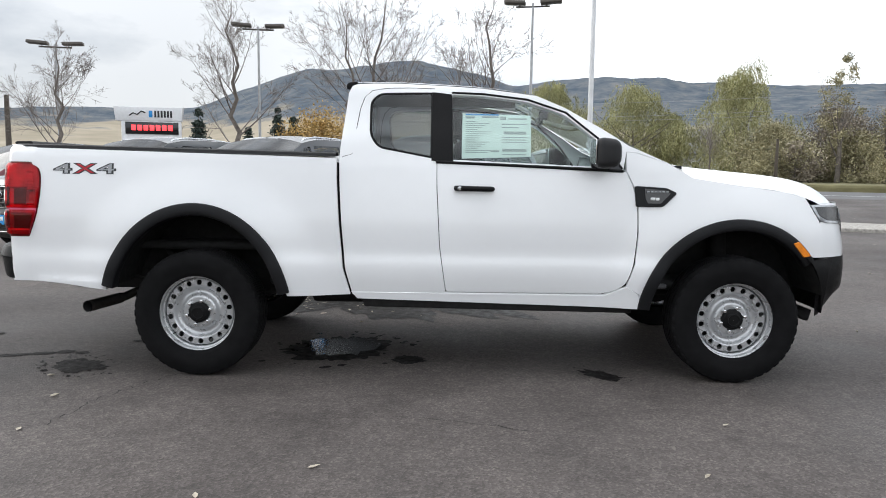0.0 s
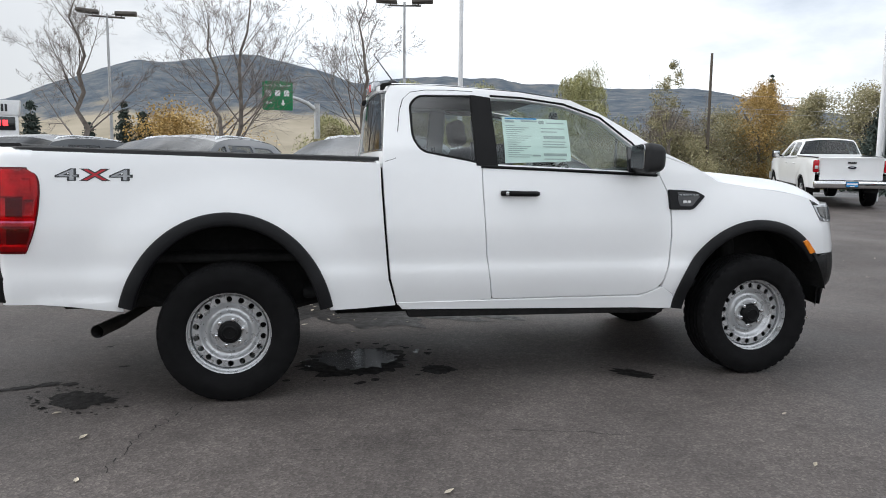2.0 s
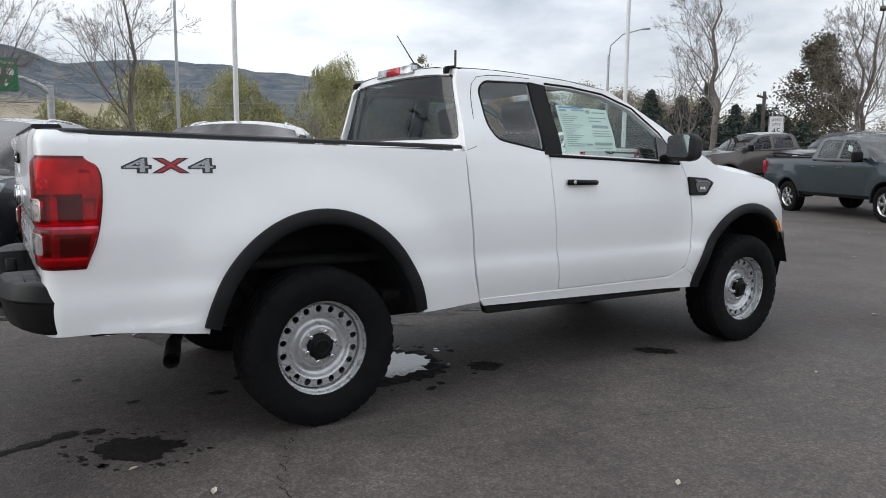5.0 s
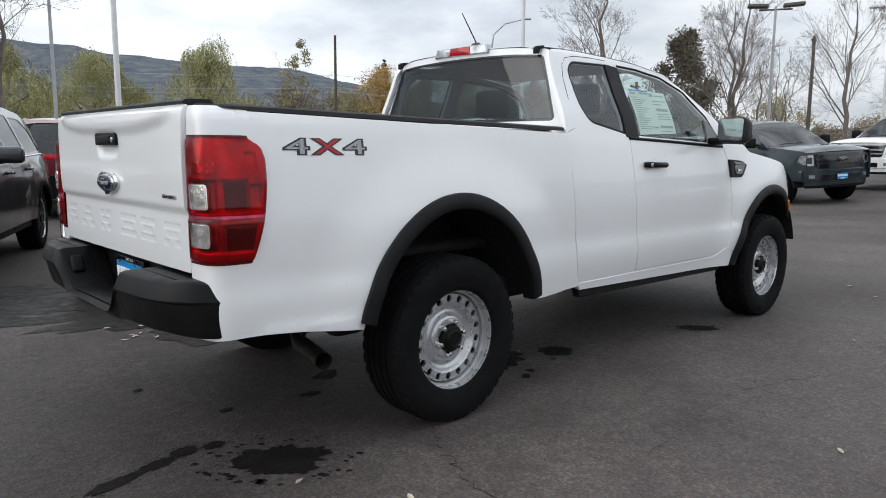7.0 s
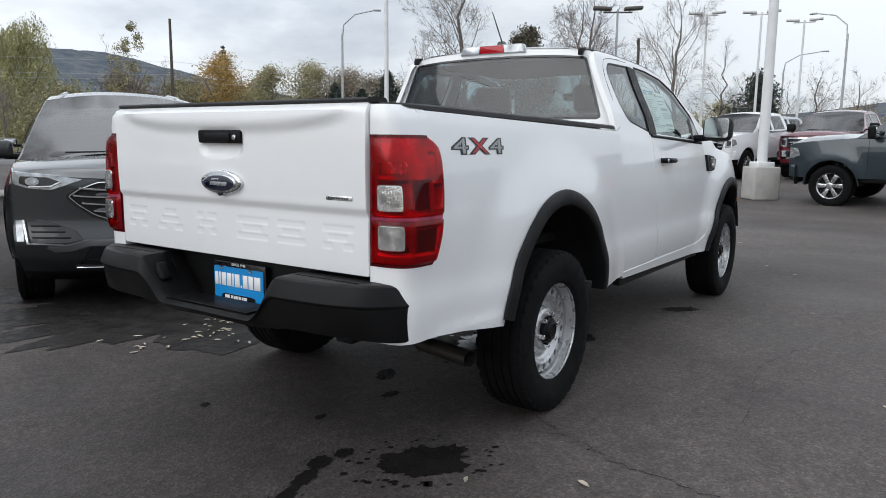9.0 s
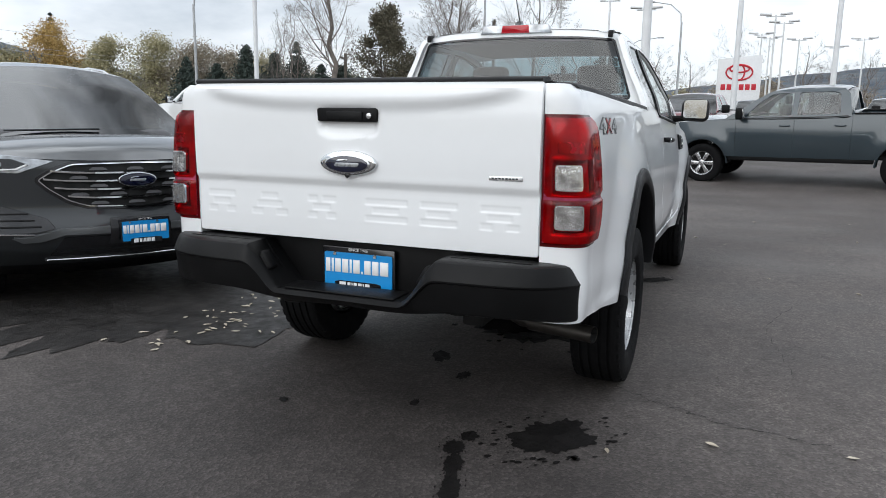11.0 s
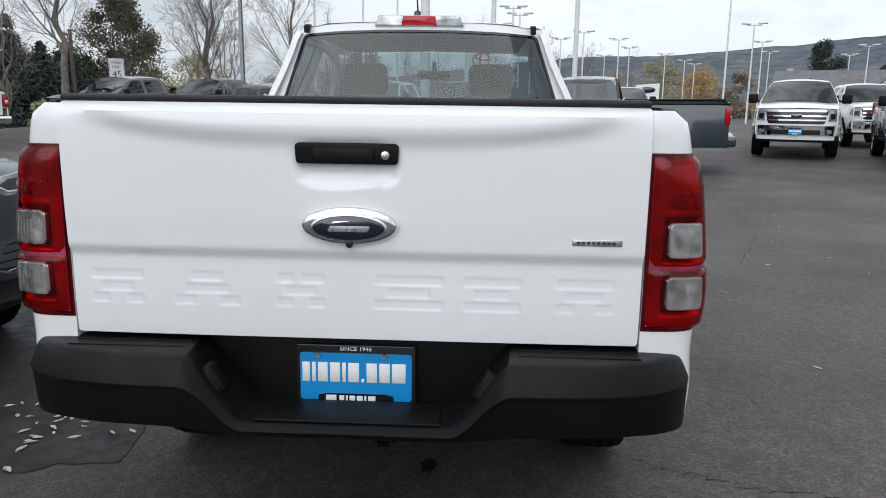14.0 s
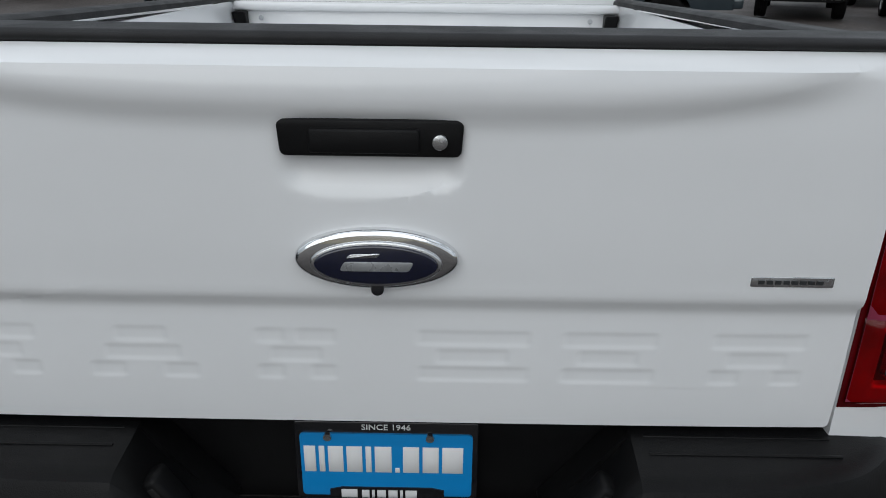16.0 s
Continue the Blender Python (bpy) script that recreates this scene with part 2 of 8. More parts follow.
M = dict(
    white=paint("white_paint", (0.80, 0.81, 0.82)), grey=paint("dark_grey_paint", (0.022, 0.025, 0.028), 0.40), slate=paint("slate_paint", (0.021, 0.034, 0.043), 0.2),
    brown=paint("brown_grey_paint", (0.075, 0.066, 0.060), 0.3), red=paint("dark_red_paint", (0.13, 0.012, 0.022), 0.2), black_paint=paint("black_paint", (0.012, 0.013, 0.016), 0.1),
    silver_blade=paint("grey_blade_paint", (0.10, 0.105, 0.11), 0.5), silver_paint=paint("silver_paint", (0.42, 0.44, 0.46), 0.5), teal=paint("teal_paint", (0.022, 0.062, 0.072), 0.25),
    # cap_plastic: black lightened to carry the sky's sheen on the caps
    cap_plastic=mat("weathered_black_plastic", (0.018, 0.018, 0.019), 0.55, 0, 0.25, 6, 90, 0.2, 420, spec=0.30),
    plastic=mat("black_plastic", (0.0062, 0.0062, 0.0066), 0.42, 0, 0.25, 6, 90, 0.2, 420, spec=0.17),
    flare=mat("flare_plastic", (0.009, 0.0093, 0.0105), 0.48, 0, 0.2, 5, 80, 0.2, 500, spec=0.22),
    gloss_black=mat("gloss_black", (0.012, 0.012, 0.014), 0.15, 0, 0.1, 4, 30, coat=0.5),
    dark=mat("dark_underbody", (0.007, 0.007, 0.007), 0.85, 0, 0.4, 12, 80, 0.3, 120),
    tyre=mat("tyre_rubber", (0.0065, 0.0065, 0.007), 0.80, 0, 0.25, 9, 120, 0.3, 260, spec=0.14),
    steel=mat("silver_wheel_paint", (0.50, 0.51, 0.52), 0.30, 0.60, 0.08, 10, 90, coat=0.3),
    chrome=mat("chrome", (0.78, 0.79, 0.80), 0.07, 1.0, 0.04, 5, 60, rough_vary=0.03), pipe=mat("exhaust_steel", (0.075, 0.068, 0.062), 0.4, 0.8, 0.3, 12, 60), bright=mat("bright_metal", (0.62, 0.63, 0.64), 0.25, 1.0, 0.06, 14, 90),
    red_lens=mat("red_lens", (0.40, 0.002, 0.010), 0.12, 0, 0.35, 7, 45, coat=0.6, spec=0.35), lining=mat("head_lining_cloth", (0.17, 0.17, 0.172), 0.9, 0, 0.08, 8, 90), red_dark=mat("dark_red_lens", (0.085, 0.001, 0.003), 0.14, 0, 0.35, 10, 50, coat=0.0, spec=0.32),
    clear_lens=mat("clear_lens", (0.66, 0.64, 0.62), 0.14, 0.5, 0.18, 30, 160, 0.35, 90, coat=0.6), lamp_bowl=mat("lamp_bowl", (0.72, 0.69, 0.67), 0.14, 0.85, 0.5, 26, 90, 0.25, 45, coat=0.8), red_glass=glass("red_lens_glass", (0.74, 0.008, 0.060), 0.03), red_bowl=mat("red_reflector", (0.52, 0.08, 0.16), 0.16, 0.6, 0.6, 9, 60), amber=mat("amber_lens", (0.85, 0.25, 0.015), 0.18, 0, 0.15, 40, 120, coat=0.8),
    head_lens=mat("headlamp_lens", (0.42, 0.44, 0.46), 0.08, 0.5, 0.5, 14, 40, coat=1.0), glass=glass("window_glass", (0.80, 0.88, 0.86)), privacy=glass("tinted_window_glass", (0.42, 0.46, 0.46), 0.09), clear_glass=glass("rear_window_glass", (0.25, 0.34, 0.38), 0.08), screen_glass=glass("windscreen_glass", (0.09, 0.105, 0.115), 0.12),
    dark_glass=mat("dark_window", (0.022, 0.028, 0.032), 0.04, 0, 0.3, 2.5, 20, coat=1.0, coat_rough=0.01, spec=0.8, rough_vary=0.01),
    seat=mat("seat_cloth", (0.036, 0.036, 0.039), 0.9, 0, 0.15, 9, 34), trim=mat("cabin_trim", (0.10, 0.10, 0.105), 0.7, 0, 0.15, 8, 80),
    paper=mat("sticker_paper", (0.72, 0.80, 0.76), 0.6, 0, 0.05), ink=mat("grey_print", (0.36, 0.40, 0.39), 0.6, 0, 0.1), blue=mat("plate_blue", (0.012, 0.25, 0.62), 0.35, 0, 0.05, coat=0.3), white_mark=mat("white_print", (0.82, 0.82, 0.82), 0.45, 0, 0.04),
    navy=mat("emblem_navy", (0.004, 0.006, 0.022), 0.12, 0, 0.1, coat=1.0), badge_red=mat("badge_red", (0.42, 0.02, 0.03), 0.3, 0.2, 0.1), badge_grey=mat("badge_grey", (0.30, 0.31, 0.32), 0.3, 0.4, 0.2, 20), badge_dark=mat("badge_dark", (0.03, 0.032, 0.034), 0.4, 0.1, 0.1),
    asphalt=asphalt_material(), wet=mat("wet_asphalt", (0.0085, 0.0075, 0.0072), 0.70, 0, 0.4, 9, 90, 0.4, 110, rough_vary=0.15, spec=0.16), puddle=mat("puddle_water", (0.012, 0.011, 0.011), 0.06, 0, 0.3, 3, 60, 0.15, 60, spec=0.7, rough_vary=0.05),
    damp=mat("damp_asphalt", (0.026, 0.024, 0.023), 0.58, 0, 0.5, 6, 110, 0.5, 120, rough_vary=0.15, spec=0.3),
    concrete=mat("concrete", (0.42, 0.41, 0.39), 0.85, 0, 0.15, 3, 40, 0.4, 90), gravel=mat("gravel", (0.36, 0.34, 0.31), 0.95, 0, 0.4, 14, 60, 0.8, 30),
    road=mat("road_asphalt", (0.115, 0.115, 0.118), 0.8, 0, 0.2, 0.5, 30), grass=mat("dry_grass", (0.16, 0.145, 0.075), 0.95, 0, 0.35, 0.6, 9, 0.6, 20), line=mat("road_paint", (0.68, 0.68, 0.66), 0.7, 0, 0.15),
    pole=mat("galvanised_pole", (0.44, 0.45, 0.46), 0.5, 0.4, 0.12, 3, 30), white_pole=mat("white_pole", (0.72, 0.73, 0.74), 0.5, 0, 0.06, 3, 30), bronze=mat("dark_pole", (0.11, 0.10, 0.09), 0.5, 0.2, 0.1), wood=mat("weathered_wood_pole", (0.10, 0.085, 0.07), 0.9, 0, 0.3, 8, 60),
    # twig: colour paled to stand for haze and the bright sky behind
    bark=mat("grey_bark", (0.17, 0.148, 0.13), 0.95, 0, 0.35, 5, 50, 0.5, 40), twig=mat("bare_twigs", (0.19, 0.165, 0.15), 0.95, 0, 0.3, 3, 20),
    leaf_green=mat("willow_leaves", (0.33, 0.32, 0.155), 0.8, 0, 0.3, 0.6, 7, island=0.22), leaf_olive=mat("olive_leaves", (0.335, 0.305, 0.18), 0.8, 0, 0.3, 0.6, 7, island=0.22), leaf_gold=mat("golden_leaves", (0.44, 0.30, 0.11), 0.8, 0, 0.3, 0.6, 7, island=0.22),
    leaf_dark=mat("conifer_needles", (0.050, 0.068, 0.058), 0.85, 0, 0.35, 0.6, 7, island=0.22), leaf_rust=mat("rust_green_leaves", (0.105, 0.095, 0.065), 0.85, 0, 0.3, 0.6, 7, island=0.22), leaf_brown=mat("rusty_leaves", (0.285, 0.245, 0.19), 0.85, 0, 0.3, 0.6, 7, island=0.22), fallen=mat("fallen_leaf", (0.46, 0.41, 0.33), 0.8, 0, 0.25, 20, 90),
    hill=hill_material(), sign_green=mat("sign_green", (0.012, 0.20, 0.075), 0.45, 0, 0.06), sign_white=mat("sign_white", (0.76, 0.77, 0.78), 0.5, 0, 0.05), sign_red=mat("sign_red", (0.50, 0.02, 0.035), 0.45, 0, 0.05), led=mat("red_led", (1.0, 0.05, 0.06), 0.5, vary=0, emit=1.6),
    siding=mat("house_siding", (0.55, 0.55, 0.54), 0.8, 0, 0.08, 2, 30), roof=mat("roof_shingles", (0.16, 0.16, 0.165), 0.9, 0, 0.2, 2, 30),
)

# ---------------------------------------------------------------- mesh helpers
def part(name, bm, material, parent=None, label="", smooth=True, sharp=50):
    """Links a bmesh as one mesh object."""
    me = bpy.data.meshes.new(name)
    bm.to_mesh(me)
    bm.free()
    me.materials.append(M[material] if isinstance(material, str) else material)
    if smooth and len(me.polygons):
        me.polygons.foreach_set("use_smooth", [True] * len(me.polygons))
        me.set_sharp_from_angle(angle=radians(sharp))
    ob = new(name, me)
    if parent:
        ob.parent = parent
    if label:
        tagged(ob, label)
    return ob


def again(ob, parent, x=0, y=0, z=0, rz=0):
    """A further part that shares the mesh of ob."""
    o = new(ob.name.split(".")[0], ob.data)
    o.parent = parent
    o.matrix_basis = pose(x, y, z, 0, 0, rz)
    return o


def thing(name, label, category, m=None, group="", kind=""):
    e = tagged(new(name), label, category, group, kind)
    e.empty_display_size = 0.2
    if m is not None:
        e.matrix_basis = m
    return e


def box(sx, sy, sz, at=(0, 0, 0), bevel=0.0, turn=None, bm=None, segments=2):
    b = bmesh.new()
    bmesh.ops.create_cube(b, size=1)
    bmesh.ops.scale(b, vec=(sx, sy, sz), verts=b.verts)
    if bevel:
        bmesh.ops.bevel(b, geom=b.edges[:], offset=bevel, segments=segments, affect="EDGES", profile=0.5)
    m = Matrix.Translation(at) @ (turn if turn is not None else Matrix())
    bmesh.ops.transform(b, matrix=m, verts=b.verts)
    return join(bm, b)


def join(bm, b):
    if bm is None:
        return b
    me = bpy.data.meshes.new("tmp")
    b.to_mesh(me)
    b.free()
    bm.from_mesh(me)
    bpy.data.meshes.remove(me)
    return bm


def cyl(r1, r2, h, at=(0, 0, 0), axis="z", seg=20, bm=None, bevel=0.0):
    b = bmesh.new()
    bmesh.ops.create_cone(b, cap_ends=True, segments=seg, radius1=r1, radius2=r2, depth=h)
    if bevel:
        bmesh.ops.bevel(b, geom=[e for e in b.edges if len(e.link_faces) == 2 and e.calc_face_angle() > 1], offset=bevel, segments=2, affect="EDGES", profile=0.5)
    turn = {"z": Matrix(), "y": Matrix.Rotation(radians(90), 4, "X"), "x": Matrix.Rotation(radians(90), 4, "Y")}[axis]
    bmesh.ops.transform(b, matrix=Matrix.Translation(at) @ turn, verts=b.verts)
    return join(bm, b)


def lathe(profile, seg=48, bm=None, at=(0, 0, 0)):
    """Turns a profile of (radius, y) round the y axis."""
    b = bmesh.new() if bm is None else bm
    rings = []
    for r, y in profile:
        rings.append([b.verts.new((at[0] + r * math.cos(a), at[1] + y, at[2] + r * math.sin(a))) for a in (2 * math.pi * i / seg for i in range(seg))])
    for p, q in zip(rings, rings[1:]):
        for i in range(seg):
            b.faces.new((p[i], q[i], q[(i + 1) % seg], p[(i + 1) % seg]))
    return b


def tube(points, radii, seg=6, bm=None, cap=True):
    """A round tube along points."""
    b = bmesh.new() if bm is None else bm
    pts = [Vector(p) for p in points]
    if not hasattr(radii, "__len__"):
        radii = [radii] * len(pts)
    prev = None
    for i, p in enumerate(pts):
        d = (pts[min(i + 1, len(pts) - 1)] - pts[max(i - 1, 0)]).normalized()
        u = d.orthogonal().normalized() if prev is None else (prev[1] - d * prev[1].dot(d)).normalized()
        v = d.cross(u)
        ring = [b.verts.new(p + (u * math.cos(a) + v * math.sin(a)) * radii[i]) for a in (2 * math.pi * k / seg for k in range(seg))]
        if prev:
            for k in range(seg):
                b.faces.new((prev[0][k], prev[0][(k + 1) % seg], ring[(k + 1) % seg], ring[k]))
        elif cap:
            b.faces.new(ring[::-1])
        prev = (ring, u)
    if cap:
        b.faces.new(prev[0])
    return b


def grid(nu, nv, f, bm=None, flip=False):
    """A sheet f(u, v) for u, v from 0 to 1."""
    b = bmesh.new() if bm is None else bm
    vs = [[b.verts.new(f(i / nu, j / nv)) for j in range(nv + 1)] for i in range(nu + 1)]
    for i in range(nu):
        for j in range(nv):
            q = (vs[i][j], vs[i + 1][j], vs[i + 1][j + 1], vs[i][j + 1])
            b.faces.new(q[::-1] if flip else q)
    return b


def curve(table):
    """A smooth function through a table of (x, y)."""
    xs, ys = [p[0] for p in table], [p[1] for p in table]
    n = len(xs)
    sl = [(ys[i + 1] - ys[i]) / (xs[i + 1] - xs[i]) for i in range(n - 1)]
    tg = [sl[0]] + [(sl[i - 1] + sl[i]) / 2 if sl[i - 1] * sl[i] > 0 else 0.0 for i in range(1, n - 1)] + [sl[-1]]

    def f(x):
        if x <= xs[0]:
            return ys[0]
        if x >= xs[-1]:
            return ys[-1]
        i = max(k for k in range(n - 1) if xs[k] <= x)
        h = xs[i + 1] - xs[i]
        t = (x - xs[i]) / h
        return (2 * t**3 - 3 * t**2 + 1) * ys[i] + (t**3 - 2 * t**2 + t) * h * tg[i] + (-2 * t**3 + 3 * t**2) * ys[i + 1] + (t**3 - t**2) * h * tg[i + 1]
    return f


def fillet(pts, r, seg=5):
    """Rounds the corners of a polygon; r is one radius or one for each corner."""
    n, res = len(pts), []
    for i, p in enumerate(pts):
        a, p, c = Vector(pts[i - 1]), Vector(p), Vector(pts[(i + 1) % n])
        rr = r[i] if hasattr(r, "__len__") else r
        rr = min(rr, 0.45 * (a - p).length, 0.45 * (c - p).length)
        if rr < 1e-4:
            res.append(tuple(p))
            continue
        s, e = p + (a - p).normalized() * rr, p + (c - p).normalized() * rr
        for k in range(seg + 1):
            t = k / seg
            res.append(tuple(s * (1 - t)**2 + p * 2 * t * (1 - t) + e * t * t))
    return res


def shrink(pts, d):
    """Moves a polygon's edges inwards by d."""
    area = sum(pts[i - 1][0] * p[1] - p[0] * pts[i - 1][1] for i, p in enumerate(pts))
    s, res, n = (1 if area > 0 else -1), [], len(pts)
    for i, p in enumerate(pts):
        a, p, c = Vector(pts[i - 1]), Vector(p), Vector(pts[(i + 1) % n])
        e, g = p - a, c - p
        m = Vector((-e.y, e.x)).normalized() + Vector((-g.y, g.x)).normalized()
        res.append(tuple(p + (m.normalized() * d * s if m.length > 1e-6 else Vector((0, 0)))))
    return res


def panel(outline, f, step=0.05, holes=(), depth=0.018, gap=0.0025, chamfer=0.004, out=1, bm=None):
    """A pressed sheet: the outline (with holes) laid on the surface f(u, v), its rim rolled over and turned inwards. out: +1 or -1, the side of
    du x dv that is the outside."""
    b = bmesh.new()
    loops = [shrink(outline, gap)] + [shrink(h, -gap) for h in holes]
    edges = []
    for lp in loops:
        vs = [b.verts.new((u, 0, v)) for u, v in lp]
        edges += [b.edges.new((vs[i - 1], vs[i])) for i in range(len(vs))]
    bmesh.ops.triangle_fill(b, use_beauty=True, use_dissolve=False, edges=edges, normal=(0, -1, 0))
    us, ws = [p[0] for p in outline], [p[1] for p in outline]
    for lo, hi, ax in ((min(us), max(us), 0), (min(ws), max(ws), 2)):
        n = max(1, int((hi - lo) / step))
        for k in range(1, n):
            co = [0, 0, 0]
            co[ax] = lo + (hi - lo) * k / n
            no = [0, 0, 0]
            no[ax] = 1
            bmesh.ops.bisect_plane(b, geom=b.verts[:] + b.edges[:] + b.faces[:], plane_co=co, plane_no=no, dist=1e-5)
    for fc in b.faces:
        if fc.normal.y > 0:
            fc.normal_flip()
    b.normal_update()

    def nrm(u, v):
        e = 2e-3
        du, dv = Vector(f(u + e, v)) - Vector(f(u - e, v)), Vector(f(u, v + e)) - Vector(f(u, v - e))
        return du.cross(dv).normalized() * out
    rim = [e for e in b.edges if len(e.link_faces) == 1]
    way = {}
    for e in rim:
        fc = e.link_faces[0]
        mid = (e.verts[0].co + e.verts[1].co) / 2
        d = e.verts[1].co - e.verts[0].co
        o = Vector((-d.z, 0, d.x)).normalized()
        if o.dot(mid - fc.calc_center_median()) < 0:
            o = -o
        for v in e.verts:
            way[v] = way.get(v, Vector()) + o
    place = {v: (v.co.x, v.co.z) for v in b.verts}
    flat = {v: v.co.copy() for v in b.verts}
    ring1, ring2 = {}, {}
    for v in way:
        o = way[v].normalized()
        p1 = flat[v] + o * chamfer * 0.6
        n = nrm(*place[v])
        ring1[v] = b.verts.new(Vector(f(p1.x, p1.z)) - n * chamfer)
        ring2[v] = b.verts.new(Vector(f(p1.x, p1.z)) - n * depth)
    for e in rim:
        v, w = e.verts
        lp = e.link_loops[0]
        if lp.vert is not v:
            v, w = w, v
        b.faces.new((w, v, ring1[v], ring1[w]))
        b.faces.new((ring1[w], ring1[v], ring2[v], ring2[w]))
    for v, (u, w) in place.items():
        v.co = f(u, w)
    # orient by the surface
    tot = sum(fc.normal.dot(nrm(*place[fc.verts[0]])) for fc in (b.normal_update() or [x for x in b.faces if x.verts[0] in place][:60]))
    if tot < 0:
        bmesh.ops.reverse_faces(b, faces=b.faces[:])
    return join(bm, b)


def prism(outline, depth, plane="xz", at=(0, 0, 0), bevel=0.0, bm=None):
    """An outline drawn in a plane and made thick: xz grows along y, yz along x, xy along z."""
    b = bmesh.new()
    m = {"xz": lambda u, v, w: (u, w, v), "yz": lambda u, v, w: (w, u, v), "xy": lambda u, v, w: (u, v, w)}[plane]
    lo = [b.verts.new(m(u, v, -depth / 2)) for u, v in outline]
    hi = [b.verts.new(m(u, v, depth / 2)) for u, v in outline]
    b.faces.new(lo), b.faces.new(hi[::-1])
    for i in range(len(lo)):
        b.faces.new((lo[i - 1], hi[i - 1], hi[i], lo[i]))
    bmesh.ops.recalc_face_normals(b, faces=b.faces[:])
    if bevel:
        bmesh.ops.bevel(b, geom=[e for e in b.edges if len(e.link_faces) == 2 and e.calc_face_angle() > 0.5], offset=bevel, segments=2, affect="EDGES", profile=0.5)
    bmesh.ops.translate(b, vec=at, verts=b.verts)
    return join(bm, b)


def oval(rx, rz, n=28):
    return [(rx * math.cos(2 * math.pi * i / n), rz * math.sin(2 * math.pi * i / n)) for i in range(n)]


def rect(u0, v0, u1, v1, r=0.0):
    p = [(u0, v0), (u1, v0), (u1, v1), (u0, v1)]
    return fillet(p, r) if r else p


def lettering(text, size, depth=0.002, wide=1.0, offset=0.0):
    """A bmesh of a line of text in the xz plane, centred, read from -y."""
    c = bpy.data.curves.new("text", "FONT")
    c.body, c.size, c.extrude, c.offset, c.align_x, c.align_y, c.resolution_u = text, size, depth, offset, "CENTER", "CENTER", 3
    ob = bpy.data.objects.new("text", c)
    scene.collection.objects.link(ob)
    me = bpy.data.meshes.new_from_object(ob.evaluated_get(bpy.context.evaluated_depsgraph_get()))
    b = bmesh.new()
    b.from_mesh(me)
    bpy.data.objects.remove(ob)
    bpy.data.curves.remove(c)
    bpy.data.meshes.remove(me)
    bmesh.ops.transform(b, matrix=Matrix.Rotation(radians(90), 4, "X") @ Matrix.Diagonal((wide, 1, 1, 1)), verts=b.verts)
    return b


def moved(bm, m):
    bmesh.ops.transform(bm, matrix=m, verts=bm.verts)
    return bm


def mirrored(ob, parent):
    """The same part on the other side of the y = 0 plane."""
    b = bmesh.new()
    b.from_mesh(ob.data)
    bmesh.ops.scale(b, vec=(1, -1, 1), verts=b.verts)
    bmesh.ops.reverse_faces(b, faces=b.faces[:])
    o = part(ob.name.split(".")[0], b, ob.data.materials[0], parent)
    o.matrix_basis = Matrix.Translation((ob.location.x, -ob.location.y, ob.location.z))
    return o

# ---------------------------------------------------------------- wheels
def tyre_mesh(R, rim_r, w, seg=72):
    h = w / 2
    prof = [(rim_r - 0.006, -h * 0.80), (rim_r + 0.006, -h * 0.90), (rim_r + 0.02, -h * 0.95), (rim_r + (R - rim_r) * 0.40, -h * 1.0), (rim_r + (R - rim_r) * 0.44, -h * 1.012), (rim_r + (R - rim_r) * 0.60, -h * 1.0),
            (R - 0.030, -h * 0.95), (R - 0.014, -h * 0.88), (R - 0.004, -h * 0.76), (R, -h * 0.62)]
    groove = []
    for y in (-0.5, -0.18, 0.18, 0.5):
        groove += [(R, h * (y - 0.05)), (R - 0.009, h * (y - 0.04)), (R - 0.009, h * (y + 0.04)), (R, h * (y + 0.05))]
    b = lathe(prof + groove + [(r, -y) for r, y in prof[::-1]], seg)
    # shoulder lugs
    for s in (-1, 1):
        for k in range(40):
            a = 2 * math.pi * k / 40
            m = Matrix.Rotation(-a, 4, "Y") @ Matrix.Translation((R - 0.0195, s * h * 0.80, 0))
            box(0.024, h * 0.20, R * 0.105, bevel=0.003, turn=m, bm=b, segments=1)
    return b


def steel_wheel(parent, at, side):
    """Silver pressed-steel wheel with a ring of round holes, six nuts and a black cap; side -1 faces -y."""
    w = new("wheel")
    w.parent, w.location = parent, at
    if side > 0:
        w.rotation_euler = (0, 0, math.pi)
    return fill_steel_wheel(w)


WHEEL = {}


